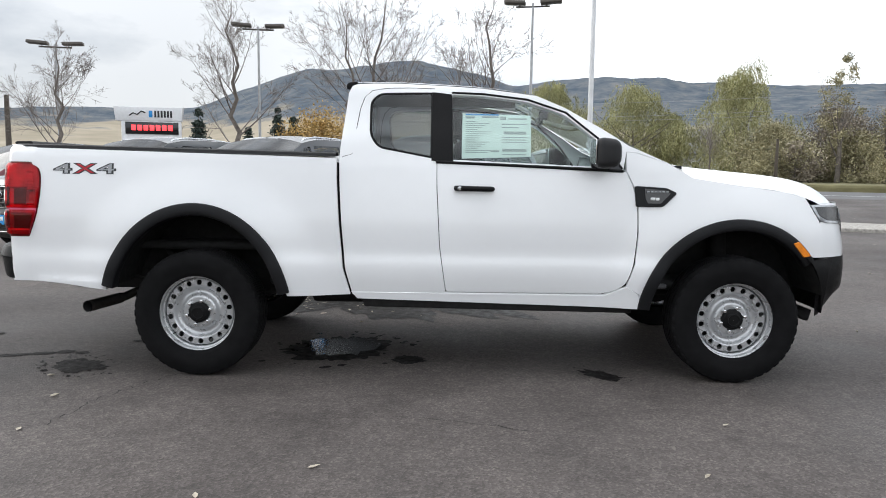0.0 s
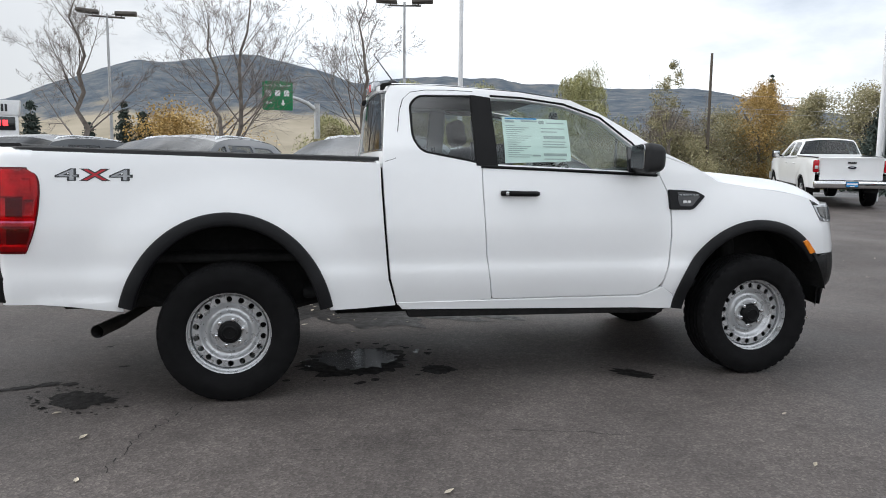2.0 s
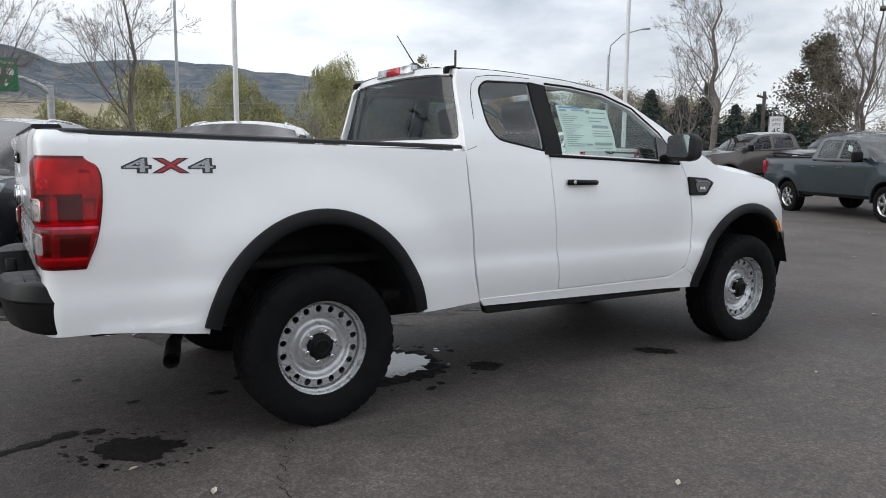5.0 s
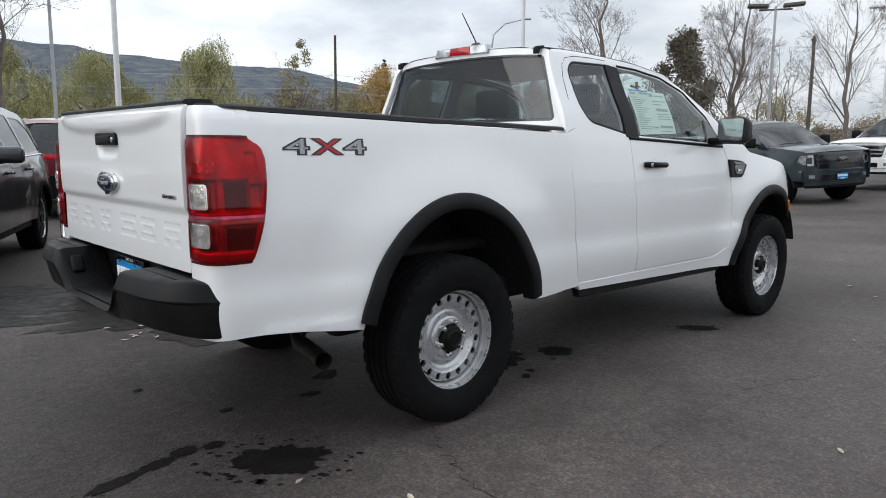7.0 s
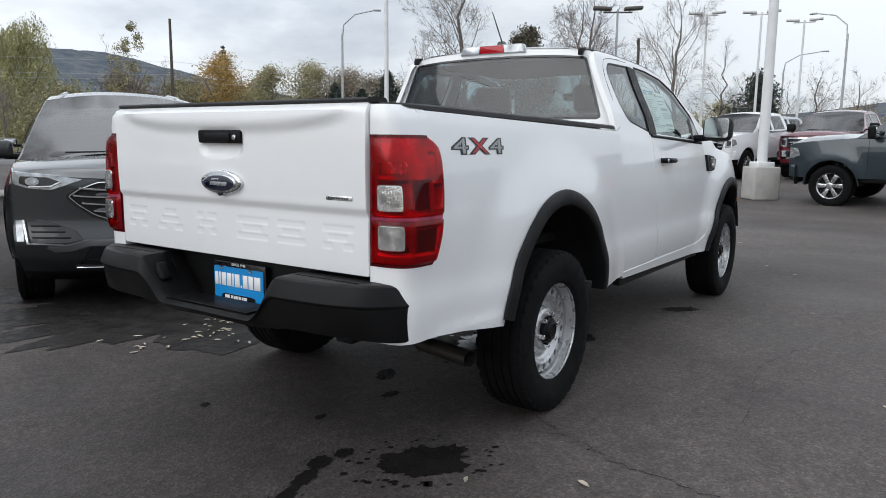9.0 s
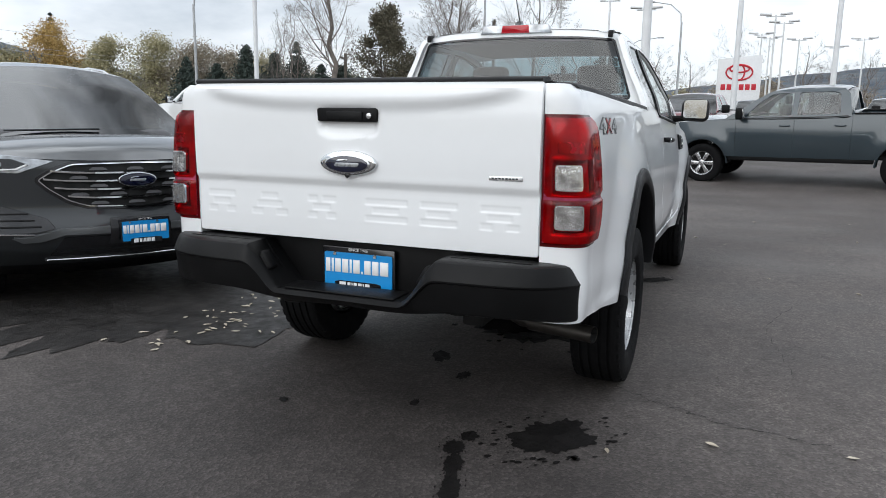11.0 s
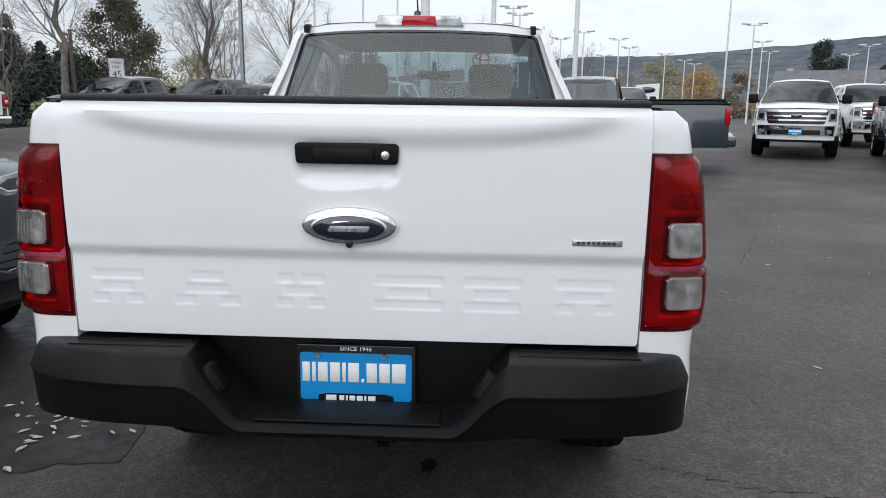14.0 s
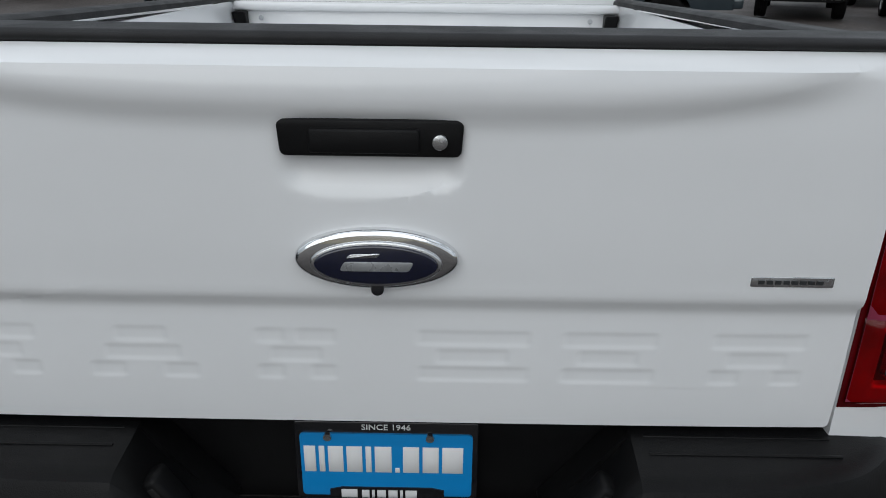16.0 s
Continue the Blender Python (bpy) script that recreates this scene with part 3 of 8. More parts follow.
def fill_steel_wheel(w):
    if not WHEEL:
        holes = []
        for k in range(18):
            a = 2 * math.pi * (k + 0.5) / 18
            holes.append([(0.1815 * math.cos(a) + 0.0161 * (1.08 * math.cos(t) * math.cos(a) - math.sin(t) * math.sin(a)), 0.1815 * math.sin(a) + 0.0161 * (1.08 * math.cos(t) * math.sin(a) + math.sin(t) * math.cos(a))) for t in (2 * math.pi * i / 14 for i in range(14))])
        ring = panel(oval(0.2006, 0.2006, 72), lambda u, v: (u, -0.0466, v), 0.03, [oval(0.1624, 0.1624, 60)[::-1]] + holes, 0.012, 0.0, 0.0012, out=1)
        WHEEL["ring"] = part("disc_ring", ring, "steel", w, "silver ring with round holes")
        WHEEL["disc"] = part("disc", lathe([(0.001, -0.046), (0.05, -0.046), (0.088, -0.051), (0.099, -0.049), (0.106, -0.038), (0.114, -0.024), (0.126, -0.018), (0.140, -0.021), (0.151, -0.034), (0.158, -0.0445), (0.1635, -0.0474)], 72), "steel", w, "silver pressed steel disc")
        WHEEL["rim_well"] = part("rim_well", lathe([(0.1995, -0.0474), (0.204, -0.044), (0.2075, -0.03), (0.209, 0.004)], 64), "steel", w)
        lip = [(0.196, 0.090), (0.206, 0.02), (0.209, -0.030), (0.2105, -0.052), (0.2115, -0.056), (0.2190, -0.058), (0.2200, -0.062), (0.2212, -0.082), (0.2220, -0.0855), (0.2295, -0.0875), (0.2310, -0.091), (0.2325, -0.100), (0.238, -0.103), (0.2425, -0.099), (0.2425, -0.092), (0.236, -0.090), (0.228, -0.06), (0.212, 0.10)]
        WHEEL["rim"] = part("rim", lathe(lip, 64), "steel", w)
        WHEEL["tyre"] = part("tyre", tyre_mesh(0.381, 0.232, 0.245), "tyre", w)
        WHEEL["drum"] = part("brake_drum", cyl(0.185, 0.185, 0.06, (0, 0.035, 0), "y", 32, bevel=0.006), "dark", w)
        WHEEL["hub"] = part("hub_cap", lathe([(0.063, -0.030), (0.063, -0.066), (0.059, -0.072), (0.046, -0.074), (0.042, -0.084), (0.034, -0.087), (0.030, -0.082), (0.001, -0.082)], 32), "plastic", w, "black hub cap")
        nuts = cyl(0.0135, 0.011, 0.036, (0, -0.061, 0), "y", 6, bevel=0.002)
        for k in range(6):
            a = 2 * math.pi * (k + 0.25) / 6
            o = part("wheel_nut", nuts.copy(), "chrome", w) if k == 0 else again(WHEEL["nut0"], w)
            o.location = (0.0735 * math.cos(a), 0, 0.0735 * math.sin(a))
            WHEEL["nut%d" % k] = o
        nuts.free()
        WHEEL["valve"] = part("valve", tube([(-0.15, -0.045, -0.128), (-0.156, -0.075, -0.132)], 0.0035), "plastic", w)
        return w
    for k, src in list(WHEEL.items()):
        o = new(src.name.split(".")[0], src.data)
        o.parent, o.location = w, src.location
    return w


# ---------------------------------------------------------------- the white pickup
WB, WZ = 3.221, 0.381
bed_w = curve([(0.45, 0.862), (0.55, 0.876), (0.62, 0.885), (0.68, 0.8885), (0.71, 0.8875), (0.74, 0.8840), (0.775, 0.8830), (0.84, 0.8855), (0.92, 0.886), (1.05, 0.876), (1.16, 0.863), (1.26, 0.849), (1.33, 0.836), (1.36, 0.824), (1.385, 0.800)])
cab_w = curve([(0.42, 0.838), (0.50, 0.851), (0.56, 0.866), (0.62, 0.878), (0.68, 0.8825), (0.71, 0.8805), (0.74, 0.8755), (0.775, 0.8740), (0.85, 0.8765), (0.93, 0.8755), (1.0, 0.870), (1.12, 0.855), (1.22, 0.838), (1.27, 0.829), (1.31, 0.818), (1.42, 0.786), (1.55, 0.724), (1.66, 0.676), (1.72, 0.654), (1.77, 0.628), (1.80, 0.590), (1.83, 0.51)])


def swell(x, z):
    """The fenders stand out round the arches."""
    s = 0.0
    for cx, top in ((0.0, 1.08), (WB, 1.05)):
        r = math.hypot((x - cx) / 1.0, (z - WZ) / 1.08)
        k = max(0.0, min(1.0, (0.86 - r) / 0.30))
        s += 0.034 * k * k * (3 - 2 * k)
    return s


def bed_half(x, z):
    k = max(0.0, (-0.75 - x) / 0.35)
    lip = 0.010 * max(0.0, min(1.0, (0.605 - z) / 0.035)) * max(0.0, min(1.0, (-0.50 - x) / 0.1)) * max(0.0, min(1.0, (x + 0.99) / 0.06))
    return bed_w(z) + swell(x, z) - 0.013 * k * k + lip


def cab_half(x, z):
    k = max(0.0, (x - 3.15) / 0.6)
    return cab_w(z) + swell(x, z) - 0.085 * k ** 2.3


def arch(cx, rx, rz, a0, a1, n=22):
    return [(cx + rx * math.cos(radians(a0 + (a1 - a0) * i / n)), WZ + rz * math.sin(radians(a0 + (a1 - a0) * i / n))) for i in range(n + 1)]


def bars_of(parent, spans, z, h, y, material, name, depth=0.002):
    """Plain bars standing for writing, along x in the plane y."""
    for a, b in spans:
        part(name, box(b - a, depth, h, ((a + b) / 2, y, z), min(0.2 * h, 0.002), segments=1), material, parent)


def licence_plate(parent, x, y, z, face, lean=0.0):
    """Blue dealer plate in a black frame, facing along x (face -1 or +1)."""
    p = new("licence_plate")
    p.parent = parent
    p.matrix_basis = pose(x, y, z, lean, 0, -90 if face < 0 else 90)
    part("frame", prism(rect(-0.158, -0.078, 0.158, 0.086, 0.008), 0.010, "xz", bevel=0.002), "gloss_black", p)
    part("plate", prism(rect(-0.148, -0.066, 0.148, 0.064, 0.008), 0.004, "xz", (0, -0.0066, 0)), "blue", p, "bright blue dealer plate")
    tab = part("frame_tab", prism([(-0.10, -0.082), (0.10, -0.082), (0.10, -0.052), (0.078, -0.047), (-0.078, -0.047), (-0.10, -0.052)], 0.006, "xz", (0, -0.008, 0)), "gloss_black", p)
    part("caption", moved(lettering("SINCE 1946", 0.0155, 0.0005, 1.1), Matrix.Translation((0, -0.0056, 0.0755))), "white_mark", p, smooth=False)
    x0 = -0.142
    for w in (0.020, 0.010, 0.026, 0.027, 0.010, 0.029, 0.008, 0.028, 0.028, 0.036):
        h = 0.010 if w == 0.008 else 0.054
        part("mark", box(w, 0.0012, h, (x0 + w / 2, -0.0094, 0.012 - (0.054 - h) / 2), 0.0005, segments=1), "white_mark", p)
        x0 += w + 0.0058
    part("mark", box(0.028, 0.0012, 0.026, (-0.066, -0.0118, -0.064)), "white_mark", p)
    x0 = -0.044
    for w in (0.013, 0.005, 0.015, 0.016, 0.005, 0.020):
        part("mark", box(w, 0.0012, 0.024, (x0 + w / 2, -0.0118, -0.064)), "white_mark", p)
        x0 += w + 0.0045
    screw = None
    for s in (-0.100, 0.075):
        o = part("screw", cyl(0.008, 0.007, 0.006, (0, 0, 0), "y", 12), "bright", p) if screw is None else again(screw, p)
        o.location = (s, -0.010, 0.058)
        screw = screw or o
    return p


def oval_emblem(parent, x, y, z, face, rx=0.116, rz=0.046, bezel=True):
    e = new("emblem")
    e.parent, e.matrix_basis = parent, pose(x, y, z, 0, 0, -90 if face < 0 else 90)
    if bezel:
        part("bezel", prism(oval(rx, rz, 40), 0.022, "xz", (0, 0, 0), 0.008), "chrome", e, "chrome oval bezel")
    k = 0.80 if bezel else 1.0
    dz = -0.004 if bezel else 0.0
    part("ring", prism(oval(rx * k, rz * k * 0.94, 40), 0.010, "xz", (0, -0.011, dz), 0.003), "bright", e)
    part("shield", prism(oval(rx * k - 0.006, rz * k * 0.94 - 0.005, 40), 0.008, "xz", (0, -0.0150, dz), 0.003), "navy", e, "dark blue oval badge")
    part("script_bar", prism(fillet([(-rx * 0.44, -rz * 0.20), (rx * 0.40, -rz * 0.20), (rx * 0.46, rz * 0.12), (-rx * 0.38, rz * 0.12)], rz * 0.12), 0.003, "xz", (0, -0.0185, dz), 0.001), "badge_grey", e)
    part("script_bar", prism(fillet([(-rx * 0.36, rz * 0.22), (rx * 0.02, rz * 0.26), (rx * 0.06, rz * 0.40), (-rx * 0.30, rz * 0.36)], rz * 0.06), 0.003, "xz", (0, -0.0185, dz), 0.001), "bright", e)
    return e


def white_pickup():
    T = thing("pickup_truck", "white extended-cab pickup truck with silver steel wheels, parked on asphalt", "pickup truck", pose(-1.478, 4.880, 0, 0, 0, 0.75))
    R, L = (lambda u, v: (u, -bed_half(u, v), v)), None

    def bed_r(u, v):
        return (u, -bed_half(u, v), v)

    def cab_r(u, v):
        return (u, -cab_half(u, v), v)

    def both(ob):
        mirrored(ob, T)
        return ob
    # ---- bed sides
    gap_bed = [(0.846, 1.322), (0.851, 1.18), (0.866, 0.93), (0.889, 0.66), (0.930, 0.505)]
    rear_arch = arch(0, 0.545, 0.640, 168, 12)
    out = [(-1.012, 1.365), (-1.012, 0.90), (-1.012, 0.70), (-1.012, 0.565), (-0.93, 0.560), (-0.80, 0.548), (-0.535, 0.518)] + rear_arch + [(0.545, 0.492)] + [(0.74, 0.494)] + [(x - 0.009, z) for x, z in gap_bed[::-1]]
    both(part("bed_side", panel(out, bed_r, 0.026, depth=0.03, gap=0.006, out=1), "white", T))
    # rear corner pillar
    def corner(k, z, off=0.0):
        w = bed_half(-1.012, z) + off
        a = radians(90 * min(k, 1.0))
        c, s = math.cos(a) ** 0.54 if math.cos(a) > 0 else 0.0, math.sin(a) ** 0.54
        return (-1.012 - (0.132 + off) * c, -(0.7250 + (w - 0.7250) * s), z)

    def pillar(u, v):
        z = 0.566 + (1.376 - 0.566) * v
        top = max(0.0, (z - 1.342) / 0.034)
        q = (u * 20 - 1) / 16
        if q < 0:
            x, y, _ = corner(0.0, z)
            return (x + 0.05, y, z)
        if q <= 1.0:
            x, y, _ = corner(q, z)
        else:
            x = -1.012 + (q - 1) * 0.28
            y = -(bed_half(x, z) + 0.0009)
        return (x + 0.012 * top * top * max(0.0, 1 - q), y + 0.012 * top * top, z)
    both(part("corner_pillar", grid(20, 30, pillar, flip=True), "white", T))
    # ---- tail lamps
    front = curve([(0.832, -0.992), (0.870, -0.976), (0.945, -0.948), (1.045, -0.927), (1.15, -0.918), (1.215, -0.924), (1.245, -0.942), (1.262, -0.978)])
    z_lo = curve([(0, 0.848), (0.5, 0.842), (1, 0.838)])

    def lamp_at(u, z, off):
        if u < 0.55:
            return corner((u / 0.55) ** 1.75, z, off)
        k = (u - 0.55) / 0.45
        x = -1.012 + (front(z) + 1.012) * k
        return (x, -(bed_half(x, z) + off), z)

    def lamp(z0, z1, u0, u1, off, nu=22, nv=14, drop_=0.010, soft_=0.0):
        def f(u, v):
            e = min(u, 1 - u, v, 1 - v)
            a, b = 2 * u - 1, 2 * v - 1
            a, b = a * (1 - soft_ * b ** 8 * a ** 4), b * (1 - soft_ * a ** 8 * b ** 4)
            uu, z = u0 + (u1 - u0) * (a + 1) / 2, z0 + (z1 - z0) * (b + 1) / 2
            return Vector(lamp_at(uu, z, off - (drop_ if e == 0 else 0.0)))
        return grid(nu, nv, f, flip=True)
    tl = new("tail_lamp")
    tl.parent = T
    def bowl(u, z):
        """Depth of the moulded insides of the lamp, in metres under the lens."""
        d = 0.010
        for u0, u1, z0, z1, deep in ((0.10, 0.52, 1.135, 1.255, 0.008), (0.47, 0.62, 1.018, 1.122, 0.020), (0.66, 0.86, 1.035, 1.105, 0.017), (0.60, 0.80, 1.150, 1.215, 0.012), (0.47, 0.84, 0.878, 0.968, 0.019), (0.11, 0.44, 1.015, 1.122, 0.018), (0.11, 0.44, 0.880, 0.986, 0.018)):
            e = min((u - u0) / 0.045, (u1 - u) / 0.045, (z - z0) / 0.012, (z1 - z) / 0.012)
            e = max(0.0, min(1.0, e + 0.5))
            d = max(d, 0.010 + (deep - 0.006) * e * e * (3 - 2 * e))
        if 0.62 < u < 0.90 and 1.024 < z < 1.116 and not (0.655 < u < 0.865 and 1.033 < z < 1.107):
            d -= 0.005
        return d

    def lens_off(u, z):
        k = max(0.0, 1 - abs(2 * u - 1) ** 6) * max(0.0, 1 - abs((z - 1.054) / 0.222) ** 6)
        return 0.0125 + 0.0095 * k

    def lens(z0, z1, u0, u1, nu=26, nv=16):
        def f(u, v):
            e = min(u, 1 - u, v, 1 - v)
            uu, z = u0 + (u1 - u0) * u, z0 + (z1 - z0) * v
            return Vector(lamp_at(uu, z, lens_off(uu, z) - (0.008 if e == 0 else 0.0)))
        return grid(nu, nv, f, flip=True)
    bits = [part("housing", lamp(0.832, 1.276, 0.0, 1.0, 0.0022, 40, 30, 0.0014), "red_dark", tl, "dark red lamp housing"), part("lens", lens(1.000, 1.269, 0.016, 0.972), "red_glass", tl, "glossy clear red lens"), part("lens", lens(0.842, 0.994, 0.016, 0.955), "red_glass", tl),
            part("inner_bowl", grid(90, 110, lambda u, v: Vector(lamp_at(0.02 + 0.94 * u, 0.846 + 0.418 * v, lens_off(0.02 + 0.94 * u, 0.846 + 0.418 * v) + 0.003 - bowl(0.02 + 0.94 * u, 0.846 + 0.418 * v))), flip=True), "red_bowl", tl, "moulded red reflector inside")]
    bits.append(part("reflector", lamp(1.142, 1.190, 0.13, 0.46, 0.0150, 14, 8, soft_=0.2), "bright", tl, "bright strip behind the red lens"))
    for z0, z1 in ((1.020, 1.116), (0.890, 0.982)):
        bits.append(part("lens_frame", lamp(z0, z1, 0.105, 0.385, 0.0230, 20, 20, soft_=0.22), "chrome", tl, "bright lens rim"))
        bits.append(part("reverse_lamp", lamp(z0 + 0.004, z1 - 0.004, 0.116, 0.374, 0.0242, 20, 20, soft_=0.22), "lamp_bowl", tl, "clear ribbed indicator lens"))
        for k in range(7):
            ua = 0.145 + 0.029 * k
            bits.append(part("lens_rib", lamp(z0 + 0.016, z1 - 0.016, ua, ua + 0.012, 0.0250, 2, 6, 0.0010), "lamp_bowl", tl))
    tl2 = new("tail_lamp")
    tl2.parent = T
    for o in bits:
        mirrored(o, tl2)
    # ---- black bed rails
    def rail(u, v):
        x = -1.117 + 1.947 * u
        z = 1.366 - 0.0178 * (x + 0.95) + 0.022 - 0.004 * max(0.0, min(1.0, (-0.927 - x) / 0.19))
        short = max(0.0, min(1.0, (-0.947 - x) / 0.14))
        prof = [(0.012, -0.026 + 0.014 * short), (0.015, -0.011), (0.028, -0.004), (0.085, -0.003), (0.098, -0.010), (0.100, -0.024)]
        i = min(int(v * 5), 4)
        k = v * 5 - i
        d, h = (prof[i][0] * (1 - k) + prof[i + 1][0] * k, prof[i][1] * (1 - k) + prof[i + 1][1] * k)
        return (x, -(bed_half(max(x, -1.027), 1.345) - 0.004 - (0.05 * max(0, (-1.027 - x) / 0.09) ** 2) - d), z + h)
    both(part("bed_rail", grid(24, 5, rail, flip=True), "cap_plastic", T, "black plastic bed rail cap", sharp=30))
    # ---- bed interior
    def wall(u, v):
        return (-1.03 + 1.85 * u, -0.735 + 0.0 * v, 0.985 + 0.35 * v)
    w = part("bed_wall", grid(6, 4, wall), "white", T)
    both(w)
    part("bed_floor", box(1.86, 1.48, 0.02, (-0.11, 0, 0.998), 0.004), "white", T)
    for k in range(9):
        part("floor_rib", box(1.80, 0.06, 0.014, (-0.12, -0.62 + 0.155 * k, 1.014), 0.005), "white", T)
    part("bed_front_wall", box(0.04, 1.56, 0.36, (0.795, 0, 1.14), 0.01), "white", T)
    part("bed_front_top", box(0.075, 1.50, 0.035, (0.785, 0, 1.318), 0.012), "white", T)
    for s in (-1, 1):
        part("wheel_box", box(0.95, 0.18, 0.10, (0.0, s * 0.645, 1.04), 0.035, segments=4), "white", T)
        part("tie_down", tube([(0.74, s * 0.70, 1.22), (0.715, s * 0.68, 1.22), (0.715, s * 0.66, 1.22), (0.74, s * 0.64, 1.22)], 0.008), "white", T)
        part("corner_bracket", prism([(0.765, 1.30), (0.70, 1.30), (0.74, 1.24), (0.765, 1.235)], 0.05, "xz", (0, s * 0.705, 0), 0.006), "plastic", T)
        for k in range(2):
            part("bolt", cyl(0.010, 0.009, 0.008, (0.755, s * 0.63 + 0, 1.275 - 0.05 * k), "x", 8), "bright", T)
    # ---- tailgate
    g = new("tailgate")
    g.parent, g.location = T, (-0.028, 0, 0)
    prof = curve([(0.78, -1.120), (0.83, -1.123), (0.90, -1.124), (0.985, -1.123), (1.004, -1.1235), (1.018, -1.1345), (1.05, -1.1375), (1.15, -1.1365), (1.24, -1.132), (1.30, -1.131), (1.345, -1.140), (1.365, -1.137), (1.385, -1.118)])
    plain = curve([(0.78, -1.120), (0.83, -1.123), (0.90, -1.124), (0.985, -1.123), (1.004, -1.1235), (1.018, -1.1345), (1.05, -1.1375), (1.15, -1.1405), (1.24, -1.1405), (1.30, -1.1390), (1.345, -1.136), (1.365, -1.130), (1.385, -1.112)])
    lipz = curve([(0.0, 1.300), (0.35, 1.308), (0.55, 1.332), (0.70, 1.368)])

    def gate(y, z):
        e = abs(y)
        lz = lipz(e)
        k = max(0.0, min(1.0, (z - (lz - 0.03)) / 0.05))
        k = k * k * (3 - 2 * k) * max(0.0, min(1.0, (0.72 - e) / 0.16))
        x = plain(z) - 0.017 * k * max(0.0, min(1.0, (1.372 - z) / 0.012))
        # scooped hollow under the handle
        h = min(1.0, 1.25 * max(0.0, 1 - ((y - 0.006) / 0.128) ** 6 - ((z - 1.240) / 0.052) ** 4))
        x += 0.015 * h * h * (3 - 2 * h)
        return (x + 0.005 * (e / 0.72) ** 4, y, z)
    part("gate_panel", panel(fillet([(-0.7220, 0.790), (0.7220, 0.790), (0.7220, 1.384), (-0.7220, 1.384)], [0.012, 0.012, 0.012, 0.012]), gate, 0.0125, [rect(-0.683, 0.873, 0.683, 0.961)], depth=0.03, out=-1), "white", g, sharp=40)
    part("top_cap", prism(fillet([(-1.108, 1.380), (-1.118, 1.385), (-1.119, 1.393), (-1.110, 1.399), (-1.02, 1.401), (-1.01, 1.392), (-1.01, 1.350), (-1.025, 1.350), (-1.03, 1.372)], 0.004), 1.432, "xz"), "cap_plastic", g, "black plastic tailgate cap")
    part("inner_panel", box(0.035, 1.43, 0.56, (-1.06, 0, 1.085), 0.01), "white", g)
    part("handle_bezel", moved(prism(fillet([(-0.123, -0.020), (0.123, -0.020), (0.126, 0.024), (0.118, 0.030), (-0.118, 0.030), (-0.126, 0.024)], 0.010), 0.022, "yz", bevel=0.003), Matrix.Translation((-1.139, 0.006, 1.260))), "plastic", g, "black tailgate handle")
    part("pull", box(0.012, 0.150, 0.034, (-1.150, 0.014, 1.262), 0.004), "plastic", g)
    part("lock", cyl(0.0105, 0.0105, 0.010, (-1.152, -0.088, 1.262), "x", 18, bevel=0.001), "bright", g)
    oval_emblem(g, -1.146, 0.001, 1.0905, -1, 0.118, 0.0465)
    part("camera", cyl(0.010, 0.008, 0.016, (-1.152, 0.000, 1.046), "x", 12, bevel=0.002), "gloss_black", g)
    part("trim_badge", prism(rect(-0.664, 1.050, -0.543, 1.066, 0.002), 0.006, "yz", (-1.1345, 0, 0), 0.001), "bright", g, "small chrome trim badge")
    for k in range(8):
        part("mark", box(0.002, 0.0085, 0.006, (-1.1380, -0.558 - 0.0122 * k, 1.058)), "badge_dark", g)
    # pressed bars in place of the name
    strokes = []
    for k, (c, wd) in enumerate(((0.605, 0.125), (0.372, 0.16), (0.132, 0.115), (-0.142, 0.165), (-0.352, 0.135), (-0.582, 0.135))):
        for z, a, b_ in ((0.949, -0.5, 0.5), (0.917, -0.30, 0.32), (0.886, -0.5, 0.5)):
            if k == 1:
                a, b_ = (-0.22, 0.22) if z > 0.93 else ((-0.34, 0.34) if z > 0.9 else (-0.5, 0.5))
            if z < 0.9 and k in (0, 1, 2, 5):
                strokes += [(c + wd * a, c + wd * (a + 0.28), z), (c + wd * (b_ - 0.28), c + wd * b_, z)]
            elif z > 0.93 and k == 2:
                strokes += [(c - wd * 0.5, c - wd * 0.05, z), (c + wd * 0.2, c + wd * 0.5, z)]
            else:
                strokes.append((c + wd * a, c + wd * b_, z))

    def field(u, v):
        y, z = -0.69 + 1.38 * u, 0.866 + 0.102 * v
        d = min((math.hypot(max(0.0, a - y, y - b_), max(0.0, abs(z - zc) - 0.007)) for a, b_, zc in strokes if a - 0.02 < y < b_ + 0.02), default=1.0)
        m_ = max(0.0, 1 - d / 0.008)
        return (gate(y, z)[0] - 0.0006 + 0.0014 * m_ * m_ * (3 - 2 * m_), y, z)
    part("name_field", grid(300, 32, field, flip=True), "white", g)
    # ---- rear bumper
    bp = new("rear_bumper")
    bp.parent = T
    drop = curve([(0.0, 0.612), (0.255, 0.612), (0.285, 0.632), (0.365, 0.752), (0.40, 0.776), (0.80, 0.776), (0.88, 0.775), (0.95, 0.768), (1.02, 0.752), (1.1, 0.74)])
    foot = curve([(0.0, 0.566), (0.30, 0.568), (0.42, 0.584), (0.70, 0.586), (1.2, 0.560)])
    plan = [(-1.290, 0.0), (-1.292, 0.15), (-1.292, 0.30), (-1.305, 0.40), (-1.303, 0.52), (-1.290, 0.64), (-1.262, 0.737), (-1.225, 0.796), (-1.180, 0.838), (-1.12, 0.863), (-1.06, 0.8735), (-1.036, 0.8745)]
    run = [0.0]
    for p, q in zip(plan, plan[1:]):
        run.append(run[-1] + math.dist(p, q))
    px, py = curve([(r, p[0]) for r, p in zip(run, plan)]), curve([(r, p[1]) for r, p in zip(run, plan)])
